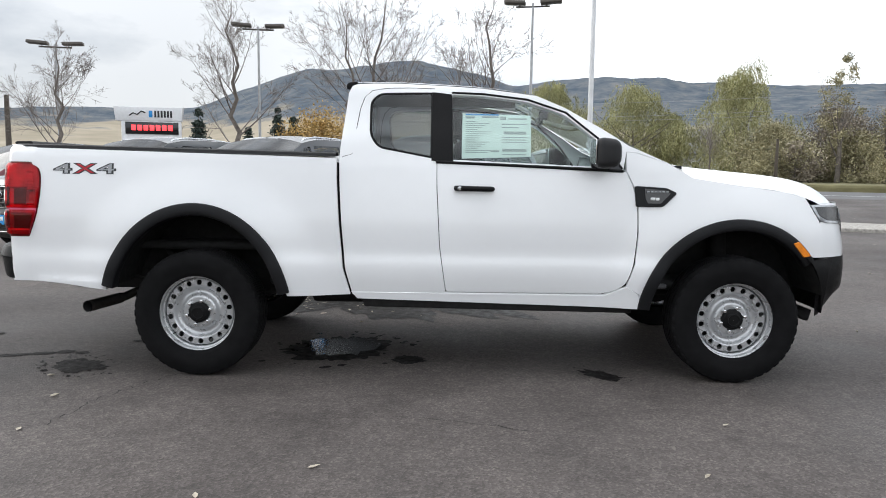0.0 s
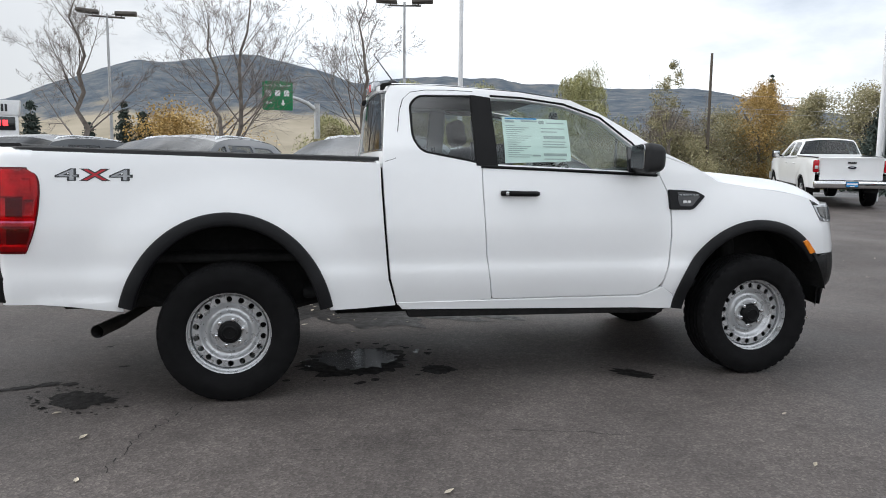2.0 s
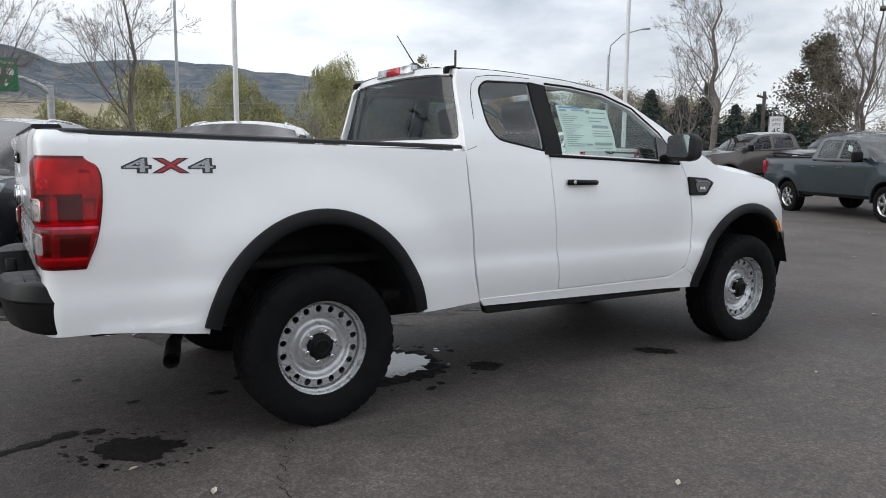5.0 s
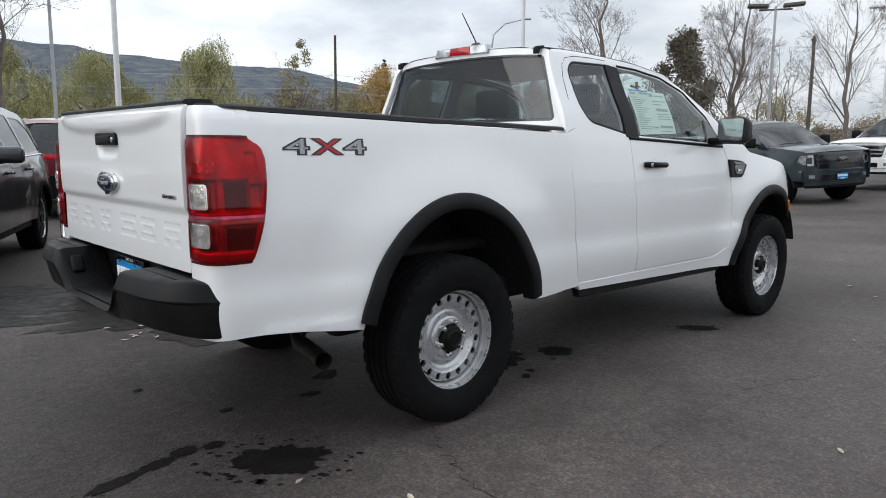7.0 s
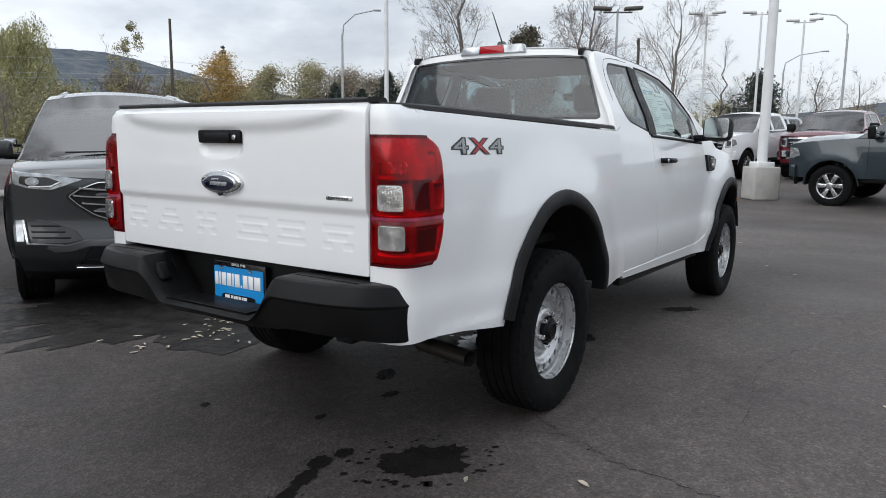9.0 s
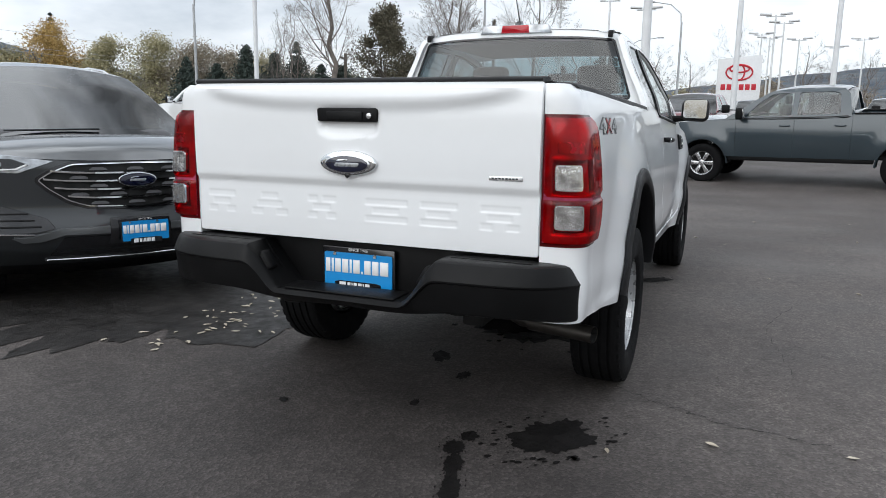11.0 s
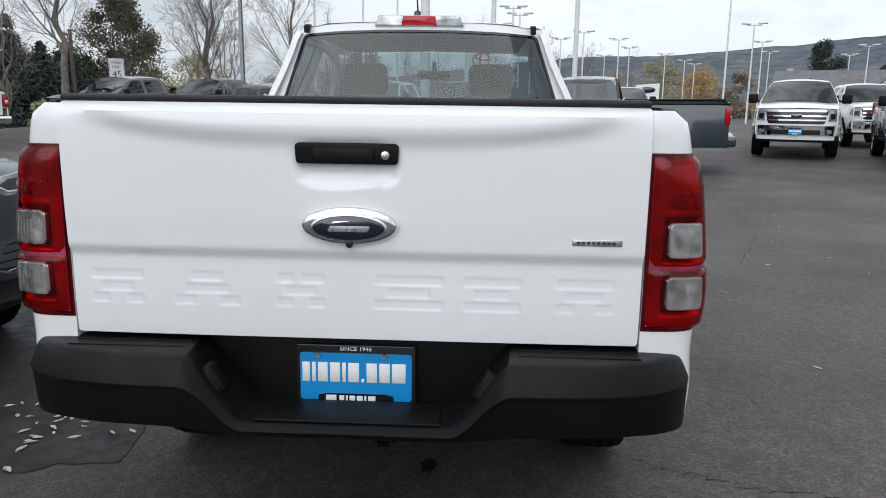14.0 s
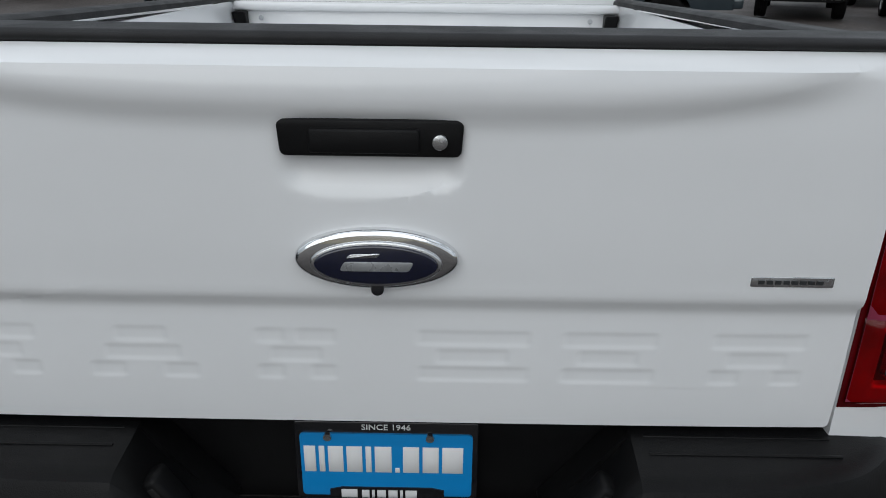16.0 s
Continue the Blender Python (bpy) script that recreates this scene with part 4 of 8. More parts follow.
    # across: (way in from the face, share of the height)
    sect = [(0.12, 0.0), (0.055, 0.0), (0.038, 0.03), (0.033, 0.10), (0.012, 0.60), (0.012, 0.605), (0.0015, 0.635), (0.0005, 0.665), (0.003, 0.70), (0.020, 0.915), (0.027, 0.965), (0.040, 0.995), (0.06, 1.0), (0.17, 1.012)]

    def bump(u, v):
        q = -1 + 2 * u
        r = abs(q) * run[-1]
        x, y = px(r), py(r)
        e = 0.004
        tx, ty = px(r + e) - px(max(0, r - e)), py(r + e) - py(max(0, r - e))
        ln = math.hypot(tx, ty) or 1.0
        nx, ny = ty / ln, -tx / ln
        i = min(int(v * (len(sect) - 1) + 1e-6), len(sect) - 2)
        k = v * (len(sect) - 1) - i
        a = sect[i][0] * (1 - k) + sect[i + 1][0] * k
        h = sect[i][1] * (1 - k) + sect[i + 1][1] * k
        if 0 < i < 6 and r > 0.72:
            a *= 1 - 0.85 * min(1.0, (r - 0.72) / 0.2)
        lo, hi = foot(r), drop(r)
        return (min(x + nx * a, -1.028 if r > 0.9 else -1.07), math.copysign(max(0.0, y + ny * a), q), lo + (hi - lo) * h)
    part("bumper_shell", grid(110, len(sect) - 1, bump, flip=True), "plastic", bp, sharp=24)
    for s in (-1, 1):
        part("bumper_wall", prism(fillet([(s * 0.262, 0.60), (s * 0.70, 0.60), (s * 0.70, 0.772), (s * 0.40, 0.772)], 0.01), 0.06, "yz", (-1.115, 0, 0)), "plastic", bp)
    part("backing_panel", box(0.02, 1.42, 0.23, (-1.070, 0, 0.690), 0.006), "plastic", bp)
    part("step_pad", box(0.13, 0.46, 0.006, (-1.20, 0, 0.6155), 0.002), "plastic", bp)
    for s in (-1, 1):
        for k in range(2):
            part("step_rib", box(0.006, 0.30, 0.003, (-1.20 + 0.045 * k, s * 0.57, 0.7775), 0.001), "plastic", bp)
    for s in (-1, 1):
        turn_ = Matrix.Rotation(radians(-32 * s), 4, "X")
        part("pocket_frame", box(0.05, 0.050, 0.080, (-1.220, s * 0.345, 0.700), 0.008, turn=turn_), "plastic", bp)
        part("pocket", box(0.05, 0.032, 0.058, (-1.222, s * 0.345, 0.700), 0.004, turn=turn_), "dark", bp)
    licence_plate(bp, -1.102, 0.0, 0.675, -1)
    # ---- cab: half door, front door, fender
    gap_door = [(1.431, 1.300), (1.433, 1.16), (1.453, 0.80), (1.492, 0.530)]
    both(part("front_door", panel(fillet([(1.431, 1.300), (1.433, 1.16), (1.453, 0.80), (1.492, 0.526), (2.44, 0.526), (2.56, 0.575), (2.607, 0.72), (2.624, 0.90), (2.622, 1.08), (2.598, 1.17), (2.553, 1.262), (2.535, 1.255)], [0, 0, 0, 0.02, 0.06, 0.06, 0.05, 0.05, 0.05, 0, 0, 0]), cab_r, 0.025, depth=0.03, gap=0.0042), "white", T))
    sill = panel([(0.925, 0.520), (0.960, 0.478), (2.668, 0.440), (2.64, 0.53), (2.57, 0.578), (2.44, 0.520)], lambda u, v: (u, -cab_half(u, v) - 0.004, v), 0.05, depth=0.03)
    both(part("rocker_panel", sill, "white", T))
    both(part("running_strip", prism([(1.0, 0.425), (2.62, 0.405), (2.62, 0.452), (0.98, 0.478)], 0.05, "xz", (0, -0.80, 0), 0.01), "dark", T))
    f_arch = arch(WB, 0.565, 0.592, 38, 176, 24)
    fender = [(2.556, 1.262), (2.600, 1.170), (2.626, 1.08), (2.628, 0.90), (2.611, 0.72), (2.566, 0.58), (2.645, 0.53), (2.66, 0.452)] + f_arch[::-1][1:-1] + [(3.69, 0.760), (3.765, 0.760), (3.755, 0.93), (3.66, 1.075), (3.63, 1.118), (3.50, 1.150), (3.17, 1.195), (2.95, 1.228), (2.835, 1.295), (2.80, 1.312), (2.62, 1.370), (2.56, 1.376)]
    both(part("front_fender", panel(fender, cab_r, 0.026, depth=0.03), "white", T))
    both(part("inner_shell", panel([(0.62, 0.56), (0.62, 1.30), (1.43, 1.28), (2.52, 1.24), (2.62, 1.10), (2.60, 0.56)], lambda u, v: (u, -cab_half(u, v) + 0.045, v), 0.12, depth=0.01), "dark", T))
    # ---- greenhouse side frame with two openings
    win1 = fillet([(1.018, 1.668), (1.022, 1.460), (1.075, 1.382), (1.403, 1.322), (1.402, 1.727), (1.075, 1.720)], [0.06, 0.05, 0.05, 0.015, 0.015, 0.04])
    win2 = fillet([(1.512, 1.714), (1.520, 1.317), (2.36, 1.285), (2.51, 1.278), (2.49, 1.335), (2.380, 1.448), (2.195, 1.600), (1.965, 1.676), (1.70, 1.707)], [0.02, 0.01, 0, 0.02, 0.03, 0.03, 0.06, 0.05, 0.03])
    top = [(2.83, 1.300), (2.574, 1.416), (2.42, 1.518), (2.20, 1.644), (2.03, 1.716), (1.70, 1.758), (1.42, 1.774), (1.19, 1.784), (1.02, 1.783), (0.945, 1.778), (0.905, 1.764), (0.884, 1.72), (0.872, 1.60), (0.850, 1.345)]
    frame_out = [(1.428, 1.306), (2.535, 1.259), (2.56, 1.374), (2.62, 1.368), (2.80, 1.308)] + top
    both(part("cab_side", panel(gap_bed + [(1.492, 0.524)] + gap_door[::-1] + frame_out[1:-1], cab_r, 0.026, [shrink(win1, 0.004), shrink(win2, 0.004)], depth=0.03, gap=0.0042), "white", T))
    both(part("door_seam", tube([(x, -cab_half(x, z) + 0.0015, z) for x, z in ((0.865, 1.325), (0.925, 1.345), (0.945, 1.50), (0.962, 1.62), (0.985, 1.69), (1.03, 1.733), (1.12, 1.748), (1.25, 1.752), (1.41, 1.748))], 0.0024, 6), "dark", T))
    # black pillar and glass
    both(part("pillar_trim", panel([(1.394, 1.728), (1.398, 1.309), (1.432, 1.3075), (1.528, 1.3035), (1.517, 1.7155), (1.42, 1.728)], lambda u, v: (u, -cab_half(u, v) - 0.004, v), 0.06, depth=0.01), "plastic", T, "black pillar trim"))
    pane1 = fillet([(1.034, 1.660), (1.038, 1.466), (1.084, 1.396), (1.390, 1.340), (1.389, 1.713), (1.080, 1.706)], [0.05, 0.04, 0.04, 0.012, 0.012, 0.035])
    both(part("window_surround", panel(win1, lambda u, v: (u, -cab_half(u, v) + 0.002, v), 0.05, [pane1], depth=0.004), "plastic", T))
    both(part("quarter_window", panel(win1, lambda u, v: (u, -cab_half(u, v) + 0.004, v), 0.05, depth=0.004), "privacy", T, "tinted rear side window"))
    both(part("door_window", panel(win2, lambda u, v: (u, -cab_half(u, v) + 0.008, v), 0.05, depth=0.004), "glass", T))
    both(part("belt_seal", tube([(x, -cab_half(x, z) - 0.002, z) for x, z in ((1.425, 1.303), (1.6, 1.297), (1.9, 1.287), (2.2, 1.276), (2.45, 1.266), (2.535, 1.262))], 0.009, 8), "plastic", T))
    both(part("drip_seal", tube([(x, -cab_half(x, z) - 0.001, z) for x, z in ((2.53, 1.275), (2.39, 1.456), (2.205, 1.610), (1.975, 1.687), (1.71, 1.718), (1.515, 1.725))], 0.007, 6), "plastic", T))
    # ---- roof, windscreen, rear face
    rail_z = curve([(0.86, 1.768), (0.88, 1.777), (0.905, 1.780), (0.945, 1.781), (1.02, 1.783), (1.19, 1.784), (1.42, 1.774), (1.70, 1.758), (2.03, 1.716)])

    def roof(u, v):
        s = -1 + 2 * v
        x0 = 0.874 + 0.012 * s * s + 0.045 * abs(s) ** 9
        x = x0 + (2.03 - x0) * u
        z = rail_z(x)
        cr = 0.042 * min(1, 0.74 + (x - 0.885) / 0.3)
        y = s * cab_half(x, z)
        chan = 0.010 * math.exp(-((abs(s) - 0.86) / 0.05) ** 2)
        return (x - 0.05 * (1 - s * s) * u ** 6, y, z + cr * (1 - abs(s) ** 2.4) - chan)
    part("roof", grid(30, 40, roof), "white", T)

    def screen(u, v):
        s = -1 + 2 * v
        xe, ze = 2.03 + (2.83 - 2.03) * u, 1.716 + (1.300 - 1.716) * u ** 1.12
        xc, zc = 1.97 + (2.90 - 1.97) * u, 1.752 + (1.285 - 1.756) * u ** 1.1
        k = 1 - s * s
        return (xe + (xc - xe) * k, s * (cab_half(xe, ze) - 0.022), ze + (zc - ze) * k - 0.016)
    part("windscreen", grid(16, 24, screen), "glass", T)

    def rear_x(z):
        return 0.836 + 0.035 * max(0, (z - 1.3) / 0.4)

    def rear(y, z):
        w = cab_half(1.0, z) - 0.0
        return (rear_x(z) + 0.055 * min(1.2, abs(y) / w) ** 9 + 0.012 * (abs(y) / w) ** 2, y, z)
    rw = fillet([(-0.712, 1.392), (0.712, 1.392), (0.594, 1.738), (0.40, 1.753), (0.2, 1.760), (0.0, 1.762), (-0.2, 1.760), (-0.40, 1.753), (-0.594, 1.738)], [0.03, 0.03, 0.02, 0.05, 0.05, 0.05, 0.05, 0.05, 0.02])
    edge = [(cab_half(1.0, z) - 0.002, z) for z in (0.86, 1.0, 1.15, 1.3, 1.4, 1.5, 1.6, 1.68, 1.73, 1.76)] + [(0.605 - 0.055 * k, 1.777 + 0.0290 * (1 - (abs(0.605 - 0.055 * k) / 0.61) ** 2.4)) for k in range(11)]
    part("cab_back", panel([(y, z) for y, z in edge] + [(-y, z) for y, z in edge[::-1]], rear, 0.04, [rw], depth=0.02, out=-1), "white", T)
    part("rear_window", panel(shrink(rw, -0.004), lambda y, z: (rear(y, z)[0] + 0.006, y, z), 0.06, depth=0.004, out=-1), "clear_glass", T)
    part("rear_window_seal", panel(shrink(rw, -0.006), lambda y, z: (rear(y, z)[0] - 0.002, y, z), 0.06, [shrink(rw, 0.009)], depth=0.006, out=-1), "gloss_black", T)
    for s in (-1, 1):
        part("roof_clip", prism(fillet([(0.864, 1.722), (0.864, 1.752), (0.875, 1.763), (0.93, 1.771), (0.93, 1.757), (0.90, 1.748), (0.885, 1.722)], 0.005), 0.026, "xz", (0, s * 0.575, 0.024), 0.003), "plastic", T, "black roof ditch cap")
    st = new("stop_lamp")
    st.parent = T
    part("housing", prism(fillet([(-0.225, 1.782), (0.225, 1.782), (0.205, 1.834), (-0.205, 1.834)], 0.008), 0.05, "yz", (0.885, 0.0, 0), 0.006), "head_lens", st, "clear cargo lamp housing")
    part("lens", prism(fillet([(-0.090, 1.785), (0.090, 1.785), (0.082, 1.831), (-0.082, 1.831)], 0.004), 0.052, "yz", (0.882, 0.0, 0), 0.004), "red_lens", st, "red high stop lamp")
    an = new("antenna")
    an.parent = T
    part("fin", prism(fillet([(-0.08, 0), (0.09, 0), (0.03, 0.03), (-0.02, 0.058), (-0.06, 0.05)], 0.01), 0.035, "xz", (1.05, 0.02, 1.822), 0.008), "gloss_black", an)
    part("mast", tube([(1.03, 0.02, 1.860), (0.895, 0.02, 2.035)], [0.0048, 0.0028], 8), "gloss_black", an, "thin black antenna mast")
    # ---- bonnet
    seam = curve([(2.80, 1.308), (2.835, 1.292), (2.95, 1.226), (3.17, 1.193), (3.50, 1.148), (3.63, 1.116), (3.72, 1.082), (3.80, 1.04)])

    def bonnet(u, v):
        s = -1 + 2 * v
        xe = 2.835 + (3.75 - 2.835) * u
        ze = seam(xe)
        xc = 2.90 + (3.985 - 2.90) * u
        zc = 1.305 - 0.085 * u - 0.120 * u ** 9
        k = 1 - abs(s) ** 3.4
        y = s * (cab_half(xe, ze) - 0.006)
        dome = 0.014 * math.exp(-((abs(s) - 0.55) / 0.16) ** 2)
        return (xe + (xc - xe) * k, y, ze + (zc - ze) * (1 - abs(s) ** 2.6) + dome * (1 - u) ** 0.5)
    part("bonnet", grid(28, 36, bonnet), "white", T)
    part("cowl", box(0.16, 1.30, 0.03, (2.86, 0, 1.285), 0.008), "plastic", T)
    part("wiper", tube([(2.88, -0.55, 1.305), (2.80, -0.2, 1.335), (2.80, 0.1, 1.345)], 0.007), "gloss_black", T)
    # ---- nose
    def nose(z0, z1, push):
        def f(u, v):
            s = -1 + 2 * u
            z = z0 + (z1 - z0) * v
            w = cab_half(3.74, max(z, 0.5)) - 0.004
            return (3.735 + push(z) * (1 - abs(s) ** 6.5), s * w, z)
        return f
    part("front_fascia", grid(28, 14, nose(0.755, 1.085, lambda z: 0.290 - 0.20 * max(0, z - 0.80))), "white", T)
    part("front_bumper", grid(28, 14, nose(0.40, 0.760, lambda z: 0.295 - 1.0 * max(0, 0.56 - z))), "plastic", T)
    both(part("bumper_corner", panel(arch(WB, 0.562, 0.588, 38, 5, 10) + [(3.79, 0.415), (3.80, 0.757)], lambda u, v: (u, -cab_half(u, v) - 0.005, v), 0.04, depth=0.04), "plastic", T))
    part("grille", panel(fillet([(-0.52, 0.80), (0.52, 0.80), (0.60, 0.98), (0.56, 1.06), (-0.56, 1.06), (-0.60, 0.98)], 0.03), lambda y, z: (nose(0.755, 1.085, lambda q: 0.290 - 0.20 * max(0, q - 0.80))((y / 0.80 + 1) / 2, (z - 0.755) / 0.33)[0] + 0.012, y, z), 0.08, depth=0.02), "plastic", T)
    part("air_dam", prism([(3.60, 0.42), (3.80, 0.41), (3.78, 0.335), (3.74, 0.345), (3.68, 0.40)], 1.3, "xz", (0, 0, 0), 0.01), "dark", T)

    def lampf(u, v, off=0.006):
        if u <= 3.735:
            return (u, -cab_half(u, v) - off, v)
        q = 1 - (u - 3.735) * 1.6
        x, y, z = nose(0.755, 1.085, lambda a: 0.290 - 0.20 * max(0, a - 0.80))((1 - q) / 2, (v - 0.755) / 0.33)
        return (x + off, y - off * q ** 3, z)
    both(part("headlamp", panel(fillet([(3.660, 1.078), (3.695, 1.02), (3.745, 0.968), (3.90, 0.945), (3.93, 1.04), (3.79, 1.076)], 0.015), lampf, 0.02, depth=0.03), "head_lens", T, "clear headlamp with dark inner bezel"))
    both(part("headlamp_bezel", panel(fillet([(3.69, 1.066), (3.72, 1.015), (3.755, 0.982), (3.86, 0.97), (3.87, 1.045), (3.785, 1.066)], 0.01), lambda u, v: lampf(u, v, 0.009), 0.02, depth=0.01), "gloss_black", T))
    both(part("side_marker", panel(fillet([(3.535, 0.850), (3.575, 0.862), (3.662, 0.775), (3.612, 0.765)], 0.010), lambda u, v: (u, -cab_half(u, v) - 0.022, v), 0.04, depth=0.02), "amber", T, "amber side marker lamp"))
    # ---- wheel arch flares, liners
    def flare_sheet(cx, rx0, rz0, rx1, rz1, a0, a1, half):
        pr = [(0.0, 0.004), (0.06, 0.014), (0.25, 0.020), (0.80, 0.024), (0.94, 0.018), (1.0, 0.0), (1.0, -0.05)]

        def f(u, v):
            a = radians(a0 + (a1 - a0) * u)
            i = min(int(v * 6), 5)
            k = v * 6 - i
            t, o = pr[i][0] * (1 - k) + pr[i + 1][0] * k, pr[i][1] * (1 - k) + pr[i + 1][1] * k
            rx, rz = rx0 + (rx1 - rx0) * t, rz0 + (rz1 - rz0) * t
            x, z = cx + rx * math.cos(a), WZ + rz * math.sin(a)
            xr, zr = cx + rx0 * math.cos(a), WZ + rz0 * math.sin(a)
            return (x, -(half(xr, zr) + o), z)
        return grid(48, 12, f)
    both(part("wheel_arch_flare", flare_sheet(0, 0.575, 0.665, 0.500, 0.590, 12, 165, bed_half), "flare", T, "black wheel arch flare", sharp=40))
    both(part("wheel_arch_flare", flare_sheet(WB, 0.585, 0.610, 0.510, 0.540, 37, 174, cab_half), "flare", T, "black wheel arch flare", sharp=40))
    for cx, half in ((0, bed_half), (WB, cab_half)):
        def liner(u, v, cx=cx):
            a = radians(15 + 150 * u)
            return (cx + 0.535 * math.cos(a), -0.88 + 0.42 * v, WZ + 0.60 * math.sin(a))
        both(part("wheel_liner", grid(26, 4, liner), "dark", T))
        both(part("liner_wall", panel([(-0.53, 0.12)] + [(0.53 * math.cos(radians(180 - 6 * i)), 0.12 + 0.47 * math.sin(radians(6 * i))) for i in range(1, 30)] + [(0.53, 0.12)], lambda u, v, cx=cx: (cx + u, -0.46, WZ + v), 0.3, depth=0.01), "dark", T))
    # ---- badges, handle, vent, mirror
    def decal(name, bm, material, x, z, half, off, label=""):
        for v in bm.verts:
            u, w = x + v.co.x, z + v.co.z
            v.co = (u, -half(u, w) - off + v.co.y, w)
        return part(name, bm, material, bd, label, smooth=False)
    bd = new("badge")
    bd.parent = T
    for ch, dx, m_ in (("4", -0.132, "badge_grey"), ("X", 0.0, "badge_red"), ("4", 0.128, "badge_grey")):
        wide = 2.55 if ch == "4" else 2.05
        decal("numeral_edge", lettering(ch, 0.080, 0.0006, wide, 0.0045), "badge_dark", -0.655 + dx, 1.236, bed_half, 0.0012)
        decal("numeral", lettering(ch, 0.080, 0.0006, wide, 0.0), m_, -0.655 + dx, 1.236, bed_half, 0.0026)
    h = new("door_handle")
    h.parent = T
    part("grip", tube([(x, -cab_half(x, 1.15) - d, 1.150 - 0.012 * (x - 1.53)) for x, d in ((1.545, 0.004), (1.565, 0.026), (1.60, 0.040), (1.66, 0.045), (1.72, 0.040), (1.75, 0.026), (1.765, 0.006))], [0.016, 0.018, 0.017, 0.016, 0.016, 0.016, 0.014], 10), "plastic", h, "black pull handle")
    part("lock", cyl(0.012, 0.012, 0.006, (1.568, -cab_half(1.57, 1.15) - 0.044, 1.150), "y", 16, bevel=0.001), "bright", h)
    part("handle_cup", panel(fillet([(1.60, 1.135), (1.72, 1.133), (1.70, 1.188), (1.62, 1.188)], 0.02), lambda u, v: (u, -cab_half(u, v) - 0.0015, v), 0.03, depth=0.003, chamfer=0.002), "white", h)
    vent = new("fender_vent")
    vent.parent = T
    part("bezel", panel(fillet([(2.605, 1.176), (2.79, 1.166), (2.848, 1.138), (2.765, 1.058), (2.612, 1.058)], [0.008, 0.015, 0.012, 0.02, 0.008]), lambda u, v: (u, -cab_half(u, v) - 0.016, v), 0.04, depth=0.016, chamfer=0.008), "flare", vent, "black fender vent")
    part("insert", panel(fillet([(2.655, 1.165), (2.775, 1.156), (2.815, 1.136), (2.752, 1.072), (2.675, 1.072), (2.66, 1.10)], 0.01), lambda u, v: (u, -cab_half(u, v) - 0.020, v), 0.04, depth=0.006, chamfer=0.002), "gloss_black", vent)
    bars_y = -cab_half(2.72, 1.12) - 0.0235
    bars_of(vent, [(2.668 + 0.0225 * k, 2.668 + 0.0225 * k + 0.017) for k in range(6)], 1.143, 0.012, bars_y + 0.003, "badge_grey", "mark")
    bars_of(vent, [(2.690, 2.718), (2.722, 2.742)], 1.102, 0.016, bars_y - 0.004, "white_mark", "mark")
    for s in (-1, 1):
        mr = new("door_mirror")
        mr.parent = T
        sh = bmesh.new()
        bmesh.ops.create_cube(sh, size=1)
        bmesh.ops.scale(sh, vec=(0.150, 0.215, 0.188), verts=sh.verts)
        for v in sh.verts:
            if v.co.x > 0:
                v.co.y *= 0.80
                v.co.z *= 0.84
            if v.co.y * s < 0:
                v.co.z *= 0.90
        bmesh.ops.bevel(sh, geom=sh.edges[:], offset=0.050, segments=6, affect="EDGES", profile=0.5)
        bmesh.ops.translate(sh, vec=(2.402, s * 0.985, 1.362), verts=sh.verts)
        part("mirror_shell", sh, "cap_plastic", mr, "black mirror shell")
        part("mirror_glass", prism(fillet([(s * 0.90, 1.305), (s * 1.065, 1.300), (s * 1.07, 1.44), (s * 0.905, 1.435)], 0.025), 0.004, "yz", (2.3255, 0, 0)), "chrome", mr, "mirror glass")
        part("mirror_arm", prism(fillet([(s * 0.77, 1.262), (s * 0.95, 1.285), (s * 0.95, 1.325), (s * 0.77, 1.318)], 0.012), 0.075, "yz", (2.415, 0, 0), 0.012), "plastic", mr)
        part("sail", panel(fillet([(2.345, 1.278), (2.535, 1.264), (2.50, 1.335), (2.40, 1.425), (2.355, 1.44)], 0.012), lambda u, v, s=s: (u, s * (cab_half(u, v) + 0.003), v), 0.05, depth=0.012, out=-s), "gloss_black", mr)
    # ---- window sticker on the inside of the glass
    sk = new("window_sticker")
    sk.parent = T

    def skin(off):
        return lambda u, v: (u, -cab_half(u, v) + 0.016 + off, v)
    part("sheet", panel([(1.578, 1.325), (1.99, 1.340), (1.995, 1.590), (1.582, 1.602)], skin(0), 0.06, depth=0.0006, gap=0, chamfer=0.0003), "paper", sk, "pale printed price sheet")
    rows_ = [(1.60, 1.655, 1.575, 0.014), (1.70, 1.80, 1.578, 0.010), (1.81, 1.845, 1.572, 0.020), (1.86, 1.97, 1.568, 0.008), (1.82, 1.97, 1.535, 0.006), (1.82, 1.92, 1.515, 0.006), (1.83, 1.965, 1.482, 0.018), (1.82, 1.97, 1.455, 0.005), (1.82, 1.96, 1.440, 0.005), (1.82, 1.97, 1.425, 0.005), (1.75, 1.80, 1.372, 0.010), (1.82, 1.965, 1.378, 0.016), (1.82, 1.96, 1.352, 0.005)]
    rows_ += [(1.60, 1.60 + 0.06 + 0.012 * (k * 7 % 9), 1.55 - 0.0125 * k, 0.004) for k in range(16)]
    for a, b, z, hh in rows_:
        part("print_line", panel(rect(a, z - hh / 2, b, z + hh / 2), skin(-0.0012), 0.2, depth=0.0004, gap=0, chamfer=0.0001), "ink", sk)
    part("header_band", panel(rect(1.60, 1.588, 1.80, 1.597), skin(-0.0012), 0.2, depth=0.0004, gap=0, chamfer=0.0001), "blue", sk)
    # ---- cabin
    part("cab_floor", box(2.0, 1.50, 0.03, (1.85, 0, 0.56), 0.01), "trim", T)
